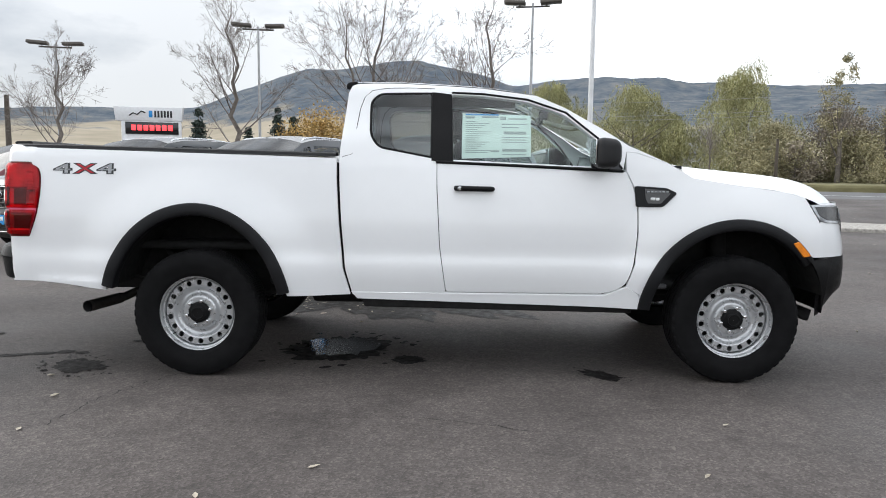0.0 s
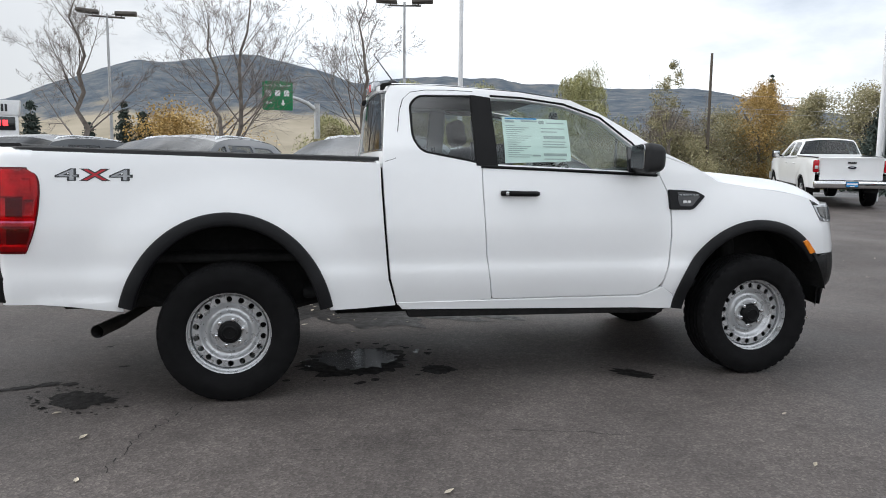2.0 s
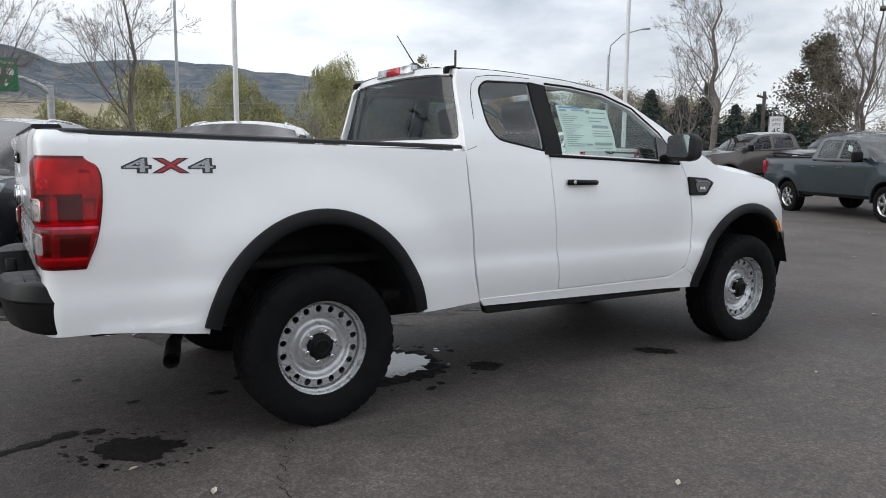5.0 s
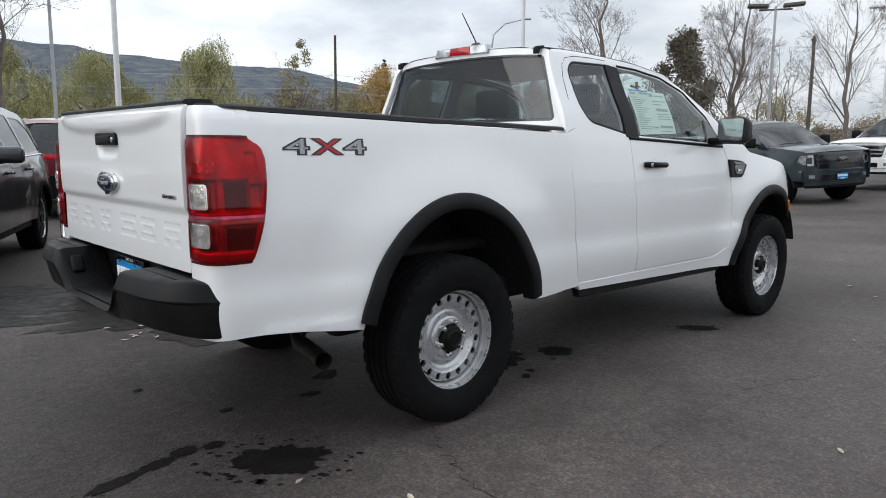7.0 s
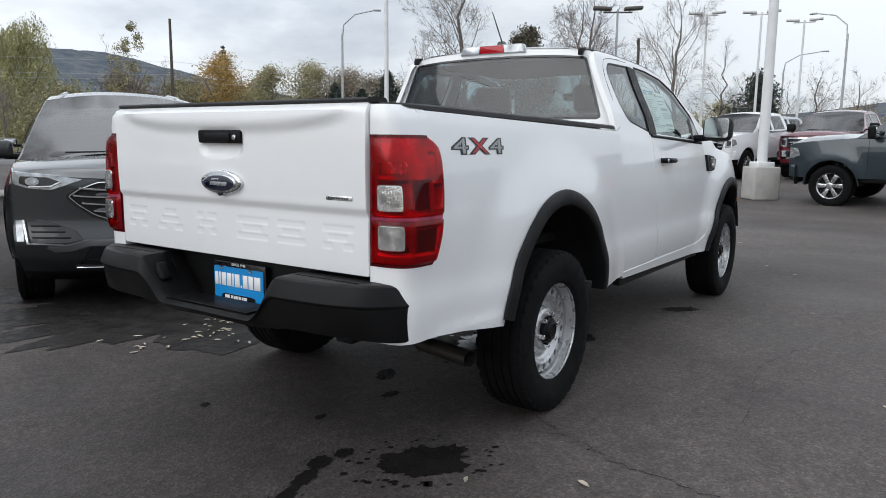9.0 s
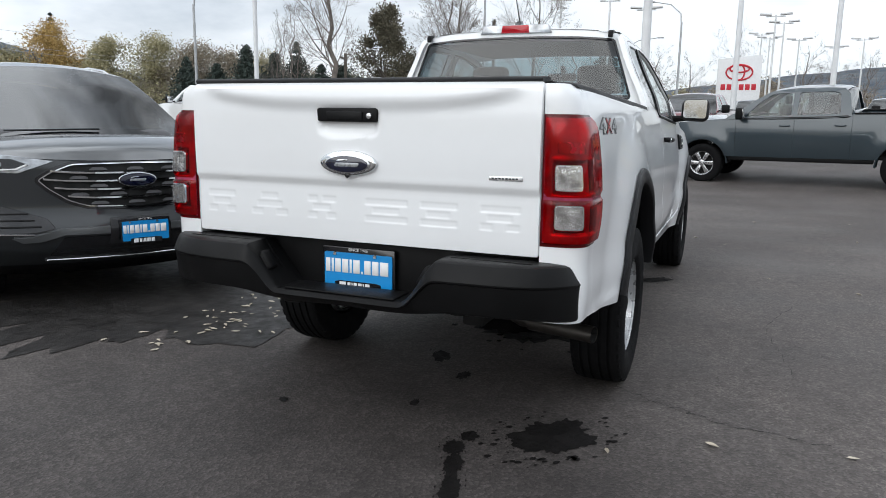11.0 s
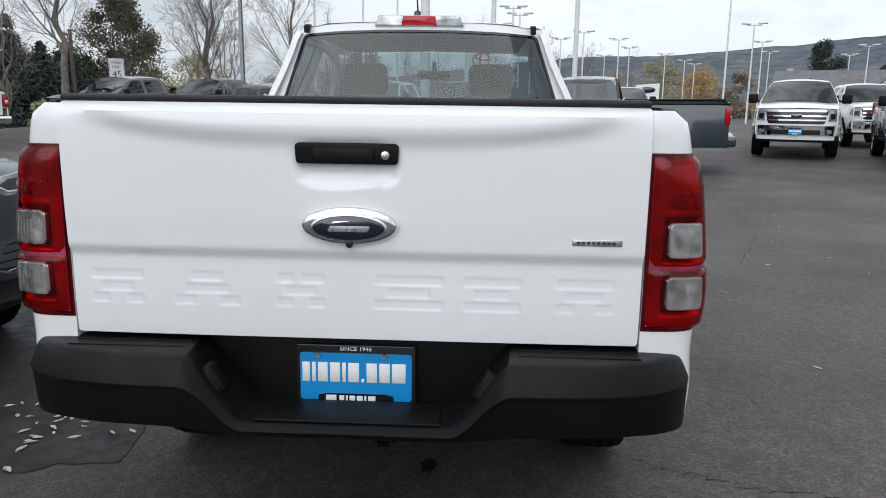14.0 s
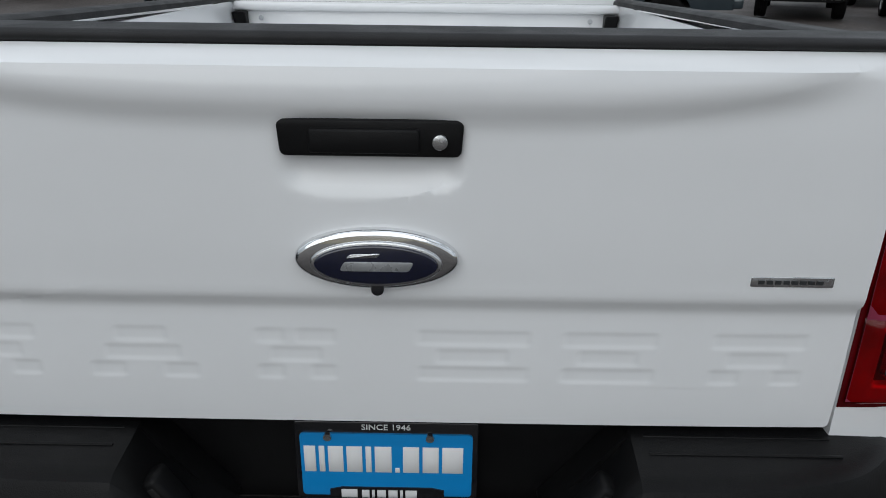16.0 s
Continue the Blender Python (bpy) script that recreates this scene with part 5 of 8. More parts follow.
    part("dash", prism(fillet([(2.42, 0.95), (2.95, 0.90), (2.95, 1.26), (2.62, 1.275), (2.45, 1.22), (2.38, 1.05)], 0.05), 1.44, "xz", (0, 0, 0), 0.02), "trim", T)
    part("head_lining", grid(6, 6, lambda u, v: (0.95 + 1.05 * u, (-0.55 + 1.10 * v), 1.745 - 0.02 * abs(v - 0.5))), "lining", T, "pale grey head lining")
    part("cabin_wall", box(0.02, 1.40, 0.62, (0.885, 0, 1.02), 0.01), "trim", T)
    for s in (-1, 1):
        se = new("seat")
        se.parent = T
        part("cushion", box(0.52, 0.52, 0.18, (1.98, s * 0.38, 0.84), 0.06, segments=4), "seat", se)
        part("seat_back", box(0.15, 0.50, 0.62, (1.66, s * 0.38, 1.14), 0.06, turn=Matrix.Rotation(radians(-14), 4, "Y"), segments=4), "seat", se)
        part("head_rest", box(0.10, 0.27, 0.19, (1.545, s * 0.38, 1.545), 0.045, turn=Matrix.Rotation(radians(-10), 4, "Y"), segments=4), "seat", se)
        for k in (-0.06, 0.06):
            part("head_rest_post", tube([(1.57, s * 0.38 + k, 1.40), (1.55, s * 0.38 + k, 1.49)], 0.006), "chrome", se)
        part("belt", tube([(1.44, s * 0.70, 0.8), (1.42, s * 0.64, 1.45)], 0.02, 4), "badge_dark", T)
    sw = new("steering_wheel")
    sw.parent = T
    rim = [(2.33 + 0.07 * math.sin(a), 0.38 + 0.185 * math.cos(a), 1.17 + 0.165 * math.sin(a)) for a in (2 * math.pi * i / 28 for i in range(29))]
    part("rim", tube(rim, 0.015, 8, cap=False), "plastic", sw)
    part("boss", box(0.06, 0.15, 0.11, (2.345, 0.38, 1.16), 0.03, segments=3), "plastic", sw)
    part("column", tube([(2.35, 0.38, 1.16), (2.55, 0.38, 1.08)], 0.04), "plastic", sw)
    im = new("inner_mirror")
    im.parent = T
    part("shell", box(0.03, 0.22, 0.06, (2.13, 0.0, 1.60), 0.015, segments=3), "gloss_black", im)
    part("stem", box(0.06, 0.03, 0.08, (2.16, 0.0, 1.65), 0.01), "gloss_black", im)
    # ---- underside
    for s in (-1, 1):
        part("chassis_rail", box(4.6, 0.09, 0.14, (1.35, s * 0.42, 0.53), 0.012), "dark", T)
        part("leaf_spring", tube([(-0.62, s * 0.53, 0.58), (-0.3, s * 0.53, 0.46), (0, s * 0.53, 0.43), (0.35, s * 0.53, 0.46), (0.66, s * 0.53, 0.53)], 0.022, 6), "dark", T)
        part("damper", tube([(-0.10, s * 0.55, 0.42), (-0.32, s * 0.50, 0.74)], [0.028, 0.022], 10), "dark", T)
        part("front_strut", tube([(WB, s * 0.60, 0.40), (WB, s * 0.52, 0.88)], 0.055, 10), "dark", T)
    part("strut_tag", box(0.10, 0.004, 0.035, (WB - 0.06, -0.545, 0.93), turn=Matrix.Rotation(radians(-20), 4, "Y")), "sign_white", T)
    for x in (0, WB):
        part("axle", cyl(0.05, 0.05, 1.30, (x, 0, WZ), "y", 14), "dark", T)
    part("differential", cyl(0.15, 0.15, 0.20, (0, 0.0, WZ), "x", 20, bevel=0.04), "dark", T)
    part("drive_shaft", tube([(0.1, 0, WZ + 0.02), (1.9, 0, 0.55)], 0.035, 10), "dark", T)
    part("underbody", box(3.0, 1.45, 0.06, (1.9, 0, 0.565), 0.02), "dark", T)
    part("underbody", box(1.9, 1.36, 0.05, (-0.12, 0, 0.77), 0.02), "dark", T)
    part("gearbox", box(1.3, 0.42, 0.22, (2.2, 0.05, 0.46), 0.06, segments=3), "dark", T)
    part("fuel_tank", box(0.95, 0.40, 0.20, (1.25, 0.22, 0.46), 0.05, segments=3), "dark", T)
    part("spare_tyre", moved(tyre_mesh(0.36, 0.2, 0.2, 40), Matrix.Translation((-0.66, 0.02, 0.62)) @ Matrix.Rotation(radians(90), 4, "X")), "tyre", T)
    ex = new("exhaust")
    ex.parent = T
    part("pipe", tube([(1.4, -0.30, 0.46), (0.55, -0.33, 0.47), (0.25, -0.34, 0.52), (-0.20, -0.36, 0.56), (-0.44, -0.38, 0.50), (-0.56, -0.44, 0.43), (-0.60, -0.52, 0.410), (-0.62, -0.60, 0.408)], 0.028, 12), "pipe", ex, "dull steel exhaust pipe")
    part("tip", tube([(-0.612, -0.56, 0.409), (-0.635, -0.66, 0.408), (-0.681, -0.845, 0.406)], 0.035, 20, cap=False), "pipe", ex)
    part("tip_lining", tube([(-0.640, -0.68, 0.408), (-0.680, -0.843, 0.406)], 0.032, 20, cap=False), "dark", ex)
    part("silencer", cyl(0.10, 0.10, 0.5, (0.85, -0.32, 0.46), "x", 18, bevel=0.02), "dark", ex)
    # ---- wheels
    for x in (0, WB):
        for s in (-1, 1):
            steel_wheel(T, (x, s * 0.790, WZ), s)
    return T


white_pickup()

# ---------------------------------------------------------------- other vehicles
def alloy_wheel(parent, at, side, R, rim_r, w, spokes, cache, dark=False):
    wh = new("wheel")
    wh.parent, wh.location = parent, at
    if side > 0:
        wh.rotation_euler = (0, 0, math.pi)
    if not cache:
        cache["tyre"] = part("tyre", tyre_mesh(R, rim_r, w, 48), "tyre", wh)
        lip = [(rim_r - 0.03, w * 0.3), (rim_r - 0.02, -w * 0.2), (rim_r - 0.012, -w * 0.42), (rim_r + 0.004, -w * 0.46), (rim_r + 0.004, -w * 0.42)]
        cache["rim"] = part("rim", lathe(lip, 48), "bright", wh)
        cache["back"] = part("brake_disc", cyl(rim_r - 0.02, rim_r - 0.02, 0.03, (0, -w * 0.05, 0), "y", 28), "dark", wh)
        b = cyl(0.075, 0.065, 0.05, (0, -w * 0.36, 0), "y", 20, bevel=0.01)
        cache["hub"] = part("hub", b, "bright" if not dark else "plastic", wh)
        for k in range(spokes):
            a = 2 * math.pi * k / spokes
            q = [(0.05, -0.030), (rim_r - 0.015, -0.045), (rim_r - 0.012, 0.045), (0.05, 0.030)]
            m = Matrix.Rotation(a, 4, "Y")
            cache["spoke%d" % k] = part("spoke", moved(prism(fillet(q, 0.01), 0.03, "xz", (0, -w * 0.36, 0), 0.006), m), "bright" if not dark else "plastic", wh)
        return wh
    for src in cache.values():
        again(src, wh)
    return wh


def plate_simple(parent, x, z, face):
    p = new("licence_plate")
    p.parent, p.matrix_basis = parent, pose(x, 0, z, 0, 0, -90 if face < 0 else 90)
    part("frame", prism(rect(-0.158, -0.08, 0.158, 0.085, 0.008), 0.01, "xz"), "gloss_black", p)
    part("plate", prism(rect(-0.148, -0.066, 0.148, 0.066, 0.006), 0.004, "xz", (0, -0.0065, 0)), "blue", p, "bright blue dealer plate")
    part("mark", box(0.27, 0.0012, 0.045, (0, -0.009, 0.012)), "white_mark", p)
    part("mark", box(0.12, 0.0012, 0.022, (0, -0.009, -0.052)), "white_mark", p)


def vehicle(spec, name, label, category, m, paint_name, group="", detail=True, face="bars", wheel_dark=False, cache={}):
    """A road vehicle built round its spec: x forward from the rear axle, z up."""
    S = spec
    T = thing(name, label, category, m, group)
    wb, wr, arch_r, W = S["wb"], S["R"], S["arch"], S["W"]
    wtab = curve(S["width"])
    x0, x1 = S["x0"], S["x1"]

    def half(x, z):
        kf, kr = max(0.0, (x - (x1 - 0.9)) / 0.9), max(0.0, ((x0 + 0.7) - x) / 0.7)
        s = 0.0
        for cx in (0, wb):
            r = math.hypot(x - cx, (z - wr) / 1.05)
            k = max(0.0, min(1.0, (arch_r + 0.28 - r) / 0.26))
            s += 0.030 * k * k * (3 - 2 * k)
        return wtab(z) + s - S["nose_in"] * kf ** 2.6 - S["tail_in"] * kr ** 2.6

    def side(u, v):
        return (u, -half(u, v), v)

    def both(ob):
        mirrored(ob, T)
        return ob
    sill, top = S["sill"], curve(S["top"])

    def low(x):
        z = sill
        for cx in (0, wb):
            d = abs(x - cx)
            if d < arch_r:
                z = max(z, wr + math.sqrt(arch_r ** 2 - d * d) * 1.02)
        return z
    cuts = S["cuts"]
    for i, (a, b) in enumerate(zip(cuts, cuts[1:])):
        n = max(3, int((b - a) / 0.05))
        xs = [a + (b - a) * k / n for k in range(n + 1)]
        for cx in (0, wb):
            for q in (cx - arch_r, cx + arch_r, cx - arch_r * 0.985, cx + arch_r * 0.985):
                if a < q < b:
                    xs.append(q)
        xs = sorted(xs)
        poly = [(x, low(x)) for x in xs] + [(x, top(x)) for x in xs[::-1]]
        both(part(S["names"][i], panel(poly, side, 0.09, depth=0.025, gap=0.004), paint_name, T))
    both(part("sill_trim", prism([(arch_r + 0.02, sill - 0.08), (wb - arch_r - 0.02, sill - 0.08), (wb - arch_r - 0.01, sill + 0.004), (arch_r + 0.01, sill + 0.004)], 0.06, "xz", (0, -(W - 0.10), 0), 0.012), "plastic", T))
    both(part("inner_shell", panel([(cuts[0] + 0.1, sill + 0.36), (cuts[-1] - 0.15, sill + 0.36), (cuts[-1] - 0.25, top(cuts[-1] - 0.2) - 0.06), (wb - 0.3, top(wb - 0.3) - 0.05), (cuts[0] + 0.15, top(cuts[0] + 0.2) - 0.05)], lambda u, v: (u, -half(u, v) + 0.05, v), 0.25, depth=0.01), "dark", T))
    # greenhouse
    gh, wins = S["house"], S["windows"]
    both(part("cab_side_frame", panel(gh, side, 0.08, [shrink(w_, 0.003) for w_ in wins], depth=0.03, gap=0.0), paint_name, T))
    for w_ in wins:
        both(part("side_window", panel(w_, lambda u, v: (u, -half(u, v) + 0.006, v), 0.1, depth=0.004), "privacy" if w_ is not wins[-1] else "glass", T))
    both(part("window_trim", tube([(x, -half(x, z) - 0.003, z) for x, z in S["belt"]], 0.010, 6), S.get("belt_mat", "gloss_black"), T))
    # roof, windscreen, rear glass, bonnet as sheets across
    def sheet(edge, centre, n, nv=20, power=2.2, inset=0.0):
        ex, cx_ = curve([(i / (len(edge) - 1), p[0]) for i, p in enumerate(edge)]), curve([(i / (len(centre) - 1), p[0]) for i, p in enumerate(centre)])
        ez, cz = curve([(i / (len(edge) - 1), p[1]) for i, p in enumerate(edge)]), curve([(i / (len(centre) - 1), p[1]) for i, p in enumerate(centre)])

        def f(u, v):
            s = -1 + 2 * v
            k = 1 - abs(s) ** power
            return (ex(u) + (cx_(u) - ex(u)) * k, s * (half(ex(u), ez(u)) - inset), ez(u) + (cz(u) - ez(u)) * k)
        return grid(n, nv, f)
    part("roof", sheet(S["roof_e"], S["roof_c"], 16), paint_name, T)
    part("windscreen", sheet(S["screen_e"], S["screen_c"], 10, inset=0.008), "screen_glass", T)
    part("rear_window", sheet(S["back_e"], S["back_c"], 8, inset=0.015), "privacy", T)
    part("bonnet", sheet(S["hood_e"], S["hood_c"], 18, 28, inset=0.004), paint_name, T)
    part("wiper", tube([(S["screen_c"][-1][0] - 0.10, -0.55, S["screen_c"][-1][1] + 0.045), (S["screen_c"][-1][0] - 0.09, 0.1, S["screen_c"][-1][1] + 0.06)], 0.008), "gloss_black", T)
    # cabin
    part("dash", box(0.5, W * 1.45, 0.3, (S["screen_c"][-1][0] - 0.35, 0, S["belt"][0][1] - 0.14), 0.08, segments=3), "trim", T)
    part("cabin_floor", box(S["screen_c"][-1][0] - S["back_c"][-1][0] - 0.2, W * 1.4, 0.04, ((S["screen_c"][-1][0] + S["back_c"][-1][0]) / 2, 0, 0.62)), "dark", T)
    for sx in S["seats"]:
        for s in (-1, 1):
            se = new("seat")
            se.parent = T
            part("seat_back", box(0.16, 0.5, 0.62, (sx, s * W * 0.42, S["belt"][0][1] - 0.12), 0.06, turn=Matrix.Rotation(radians(-12), 4, "Y"), segments=3), "seat", se)
            part("head_rest", box(0.10, 0.26, 0.18, (sx - 0.09, s * W * 0.42, S["belt"][0][1] + 0.30), 0.04, segments=3), "seat", se)
    # nose
    nz0, nz1, ndeep = S["nose"]
    def nose(y, z):
        if face == "hex":
            # round in plan, the chin and the lower bumper proud of the grille
            q = min(1.0, abs(y) / 0.91)
            return (x1 - 0.06 - ndeep * q ** 2 + 0.035 * math.exp(-((z - 0.52) / 0.09) ** 2) - 0.05 * max(0.0, (z - 0.90) / 0.1) ** 2 * (1 - q) - 0.10 * max(0.0, (0.42 - z) / 0.12) ** 1.5, y, z)
        q = min(1.0, abs(y) / (W - S["nose_in"] - 0.01))
        return (x1 - 0.06 - ndeep * q ** 3.2 - 0.03 * ((z - 0.75) / 0.45) ** 2, y, z)

    def fascia(u, v):
        z = nz0 + (nz1 - nz0) * v
        p = nose((-1 + 2 * u) * (half(cuts[-1], z) - 0.003), z)
        return (p[0], p[1], p[2] + (0.048 * v ** 3 * (2 * u - 1) ** 2 if face == "hex" else 0.0))
    part("front_fascia", grid(36, 28, fascia), paint_name, T)

    def on_nose(off):
        return lambda y, z: (nose(y, z)[0] + off, y, z)
    if face == "bars":
        part("grille", panel(fillet([(-0.62, 0.84), (0.62, 0.84), (0.70, 1.16), (-0.70, 1.16)], 0.04), on_nose(0.01), 0.1, depth=0.02), "gloss_black", T, "black grille")
        for z in (0.93, 1.03, 1.145):
            part("grille_bar", panel(rect(-0.66, z - 0.020, 0.66, z + 0.020, 0.01), on_nose(0.035), 0.1, depth=0.03), S.get("bar", "chrome"), T, "bright grille bar")
        for s in (-1, 1):
            part("headlamp", panel(fillet([(s * 0.70, 0.90), (s * (W - 0.08), 0.92), (s * (W - 0.075), 1.14), (s * 0.70, 1.16)], 0.02), on_nose(0.015), 0.08, depth=0.03), "head_lens", T, "clear headlamp")
            part("headlamp_side", panel(fillet([(x1 - 0.36, 0.99), (x1 - 0.14, 0.93), (x1 - 0.14, 1.15), (x1 - 0.30, 1.13)], 0.02), lambda u, w_, s=s: (u, s * (half(u, w_) + 0.006), w_), 0.08, depth=0.02, out=-s), "head_lens", T)
            part("headlamp_inner", panel(fillet([(s * 0.735, 0.95), (s * (W - 0.16), 0.96), (s * (W - 0.15), 1.08), (s * 0.735, 1.10)], 0.02), on_nose(0.020), 0.08, depth=0.01), "gloss_black", T)
            part("fog_lamp", panel(rect(s * 0.74 - 0.06, 0.62, s * 0.74 + 0.06, 0.70, 0.01), on_nose(0.03), 0.1, depth=0.02), "head_lens", T)
        bump = panel(fillet([(-(W - 0.03), 0.56), (W - 0.03, 0.56), (W - 0.03, 0.80), (-(W - 0.03), 0.80)], 0.05), on_nose(0.022), 0.1, depth=0.08, chamfer=0.02)
        part("front_bumper", bump, S.get("bumper", "chrome"), T, "front bumper")
        part("lower_valance", panel(fillet([(-0.85, 0.40), (0.85, 0.40), (0.90, 0.56), (-0.90, 0.56)], 0.04), on_nose(-0.01), 0.1, depth=0.06), "plastic", T)
        part("bumper_opening", panel(rect(-0.55, 0.58, 0.55, 0.70, 0.02), on_nose(0.030), 0.1, depth=0.01), "gloss_black", T)
        oval_emblem(T, nose(0, 1.03)[0] + 0.045, 0, 1.03, 1, 0.13, 0.052, False)
        plate_simple(T, nose(0, 0.66)[0] + 0.045, 0.655, 1)
    else:
        hexo = fillet([(-0.565, 0.850), (-0.50, 0.785), (-0.40, 0.715), (-0.29, 0.676), (0.0, 0.666), (0.29, 0.676), (0.40, 0.715), (0.50, 0.785), (0.565, 0.850), (0.485, 0.905), (0.37, 0.952), (0.0, 0.960), (-0.37, 0.952), (-0.485, 0.905)], 0.025)
        part("grille_border", panel(shrink(hexo, -0.016), on_nose(0.008), 0.03, [shrink(hexo, 0.004)], depth=0.02), "gloss_black", T, "dark grey outer grille border")
        part("grille_surround", panel(hexo, on_nose(0.020), 0.03, [shrink(hexo, 0.011)], depth=0.03, chamfer=0.003), "chrome", T, "chrome grille surround")
        part("grille", panel(shrink(hexo, 0.008), on_nose(0.004), 0.03, depth=0.01), "dark", T, "dark grille mesh")
        for k, (z, wd) in enumerate(((0.733, 0.405), (0.787, 0.475), (0.840, 0.530), (0.891, 0.490))):
            part("grille_slat", panel([(y_ * wd / 10, z - 0.0075 + 0.016 * (y_ / 10) ** 4) for y_ in range(-10, 11)] + [(y_ * wd / 10, z + 0.0075 + 0.016 * (y_ / 10) ** 4) for y_ in range(10, -11, -1)], on_nose(0.026), 0.06, depth=0.022, chamfer=0.003), "chrome", T, "bright metal slat")
        for k, (z, wd) in enumerate(((0.692, 0.30), (0.748, 0.40), (0.802, 0.47), (0.855, 0.50), (0.908, 0.42))):
            for j in range(-3, 4):
                yy = j * 0.224 + (0.112 if k % 2 else 0.0)
                if abs(yy) < wd - 0.03 and not (abs(yy) < 0.15 and 0.78 < z < 0.9):
                    part("grille_tab", panel(fillet([(yy - 0.052, z - 0.002), (yy + 0.052, z - 0.002), (yy + 0.052, z + 0.008), (yy + 0.030, z + 0.020), (yy - 0.030, z + 0.020), (yy - 0.052, z + 0.008)], 0.003), on_nose(0.018), 0.06, depth=0.012, chamfer=0.002), "trim", T, "grey grille tab")
        for s in (-1, 1):
            part("headlamp", panel(fillet([(s * 0.455, 0.968), (s * 0.655, 0.890), (s * 0.80, 0.900), (s * 0.895, 0.930), (s * 0.895, 1.020), (s * 0.66, 1.000)], 0.012), on_nose(0.008), 0.04, depth=0.05), "head_lens", T, "clear headlamp with silver inner parts")
            part("headlamp_bezel", panel(fillet([(s * 0.60, 0.948), (s * 0.665, 0.908), (s * 0.80, 0.914), (s * 0.86, 0.935), (s * 0.85, 0.988), (s * 0.68, 0.982)], 0.012), on_nose(0.012), 0.04, depth=0.02), "gloss_black", T)
            for yc, rr, m_ in ((0.775, 0.030, "badge_grey"), (0.775, 0.020, "head_lens")):
                part("headlamp_bowl", panel(oval(rr * 1.5, rr, 20), lambda y, z, s=s, yc=yc, rr=rr: (nose(s * yc + y, 0.950 + z)[0] + 0.027 - rr * 0.35, s * yc + y, 0.950 + z), 0.05, depth=0.012), m_, T)
            part("day_lamp", panel(fillet([(s * 0.595, 0.946), (s * 0.66, 0.912), (s * 0.80, 0.908), (s * 0.80, 0.918), (s * 0.667, 0.922), (s * 0.61, 0.950)], 0.003), on_nose(0.019), 0.06, depth=0.01), "white_mark", T)
            part("headlamp_side", panel(fillet([(3.16, 1.030), (3.30, 0.955), (3.468, 0.925), (3.468, 1.008), (3.30, 1.040)], 0.015), lambda u, w_, s=s: (u, s * (half(u, w_) + 0.005), w_), 0.06, depth=0.02, out=-s), "head_lens", T)
            part("air_intake", panel(fillet([(s * 0.48, 0.545), (s * 0.60, 0.520), (s * 0.80, 0.520), (s * 0.82, 0.690), (s * 0.74, 0.690), (s * 0.52, 0.610)], 0.02), on_nose(0.006), 0.05, depth=0.02), "gloss_black", T, "black bumper intake")
            for k in range(3):
                part("intake_slat", panel(rect(min(s * (0.56 + 0.03 * k), s * 0.80), 0.556 + 0.040 * k, max(s * (0.56 + 0.03 * k), s * 0.80), 0.566 + 0.040 * k), on_nose(0.012), 0.06, depth=0.01), "plastic", T)
            part("intake_trim", panel(fillet([(s * 0.60, 0.506), (s * 0.835, 0.512), (s * 0.855, 0.685), (s * 0.838, 0.685), (s * 0.820, 0.524), (s * 0.60, 0.516)], 0.004), on_nose(0.020), 0.05, depth=0.012), "chrome", T, "chrome corner trim")
            part("fog_lamp", panel(rect(min(s * 0.845, s * 0.895), 0.530, max(s * 0.845, s * 0.895), 0.680, 0.008), on_nose(0.016), 0.05, depth=0.01), "head_lens", T, "upright fog lamp")
        # Bumper lip: the paler grey stands for the sky mirrored on its edge.
        blade = [(-0.66, 0.455), (-0.56, 0.462), (-0.44, 0.502), (-0.15, 0.500), (0.15, 0.500), (0.44, 0.502), (0.56, 0.462), (0.66, 0.455), (0.72, 0.490), (0.60, 0.502), (0.45, 0.548), (0.0, 0.552), (-0.45, 0.548), (-0.60, 0.502), (-0.72, 0.490)]
        part("bumper_blade", panel(fillet(blade, 0.012), on_nose(0.020), 0.05, depth=0.03, chamfer=0.012), "silver_blade", T, "grey bumper blade")
        part("lower_grille", panel(fillet([(-0.52, 0.360), (0.52, 0.360), (0.44, 0.488), (-0.44, 0.488)], 0.02), on_nose(0.004), 0.05, depth=0.02), "gloss_black", T)
        part("lower_trim", panel(fillet([(-0.54, 0.326), (0.54, 0.326), (0.53, 0.335), (-0.53, 0.335)], 0.002), on_nose(0.02), 0.05, depth=0.01, chamfer=0.003), "chrome", T, "thin chrome line")
        part("lower_valance", panel(fillet([(-0.86, 0.22), (0.86, 0.22), (0.90, 0.44), (-0.90, 0.44)], 0.04), on_nose(-0.002), 0.06, depth=0.06), "plastic", T)
        oval_emblem(T, nose(0, 0.845)[0] + 0.036, 0, 0.845, 1, 0.120, 0.050, False)
        part("plate_mount", panel(fillet([(-0.19, 0.425), (0.21, 0.425), (0.20, 0.605), (-0.18, 0.605)], 0.01), on_nose(0.024), 0.06, depth=0.03), "gloss_black", T)
        licence_plate(T, nose(0, 0.52)[0] + 0.034, 0.025, 0.512, 1)
    # tail
    tx = x0
    if S["kind"] == "pickup":
        part("tailgate", panel(rect(-0.80, 0.80, 0.80, S["bed"], 0.03), lambda y, z: (tx + 0.02 + 0.03 * (abs(y) / 0.8) ** 3 - 0.02 * max(0, (z - S["bed"] + 0.1) / 0.1), y, z), 0.1, depth=0.05, out=-1), paint_name, T)
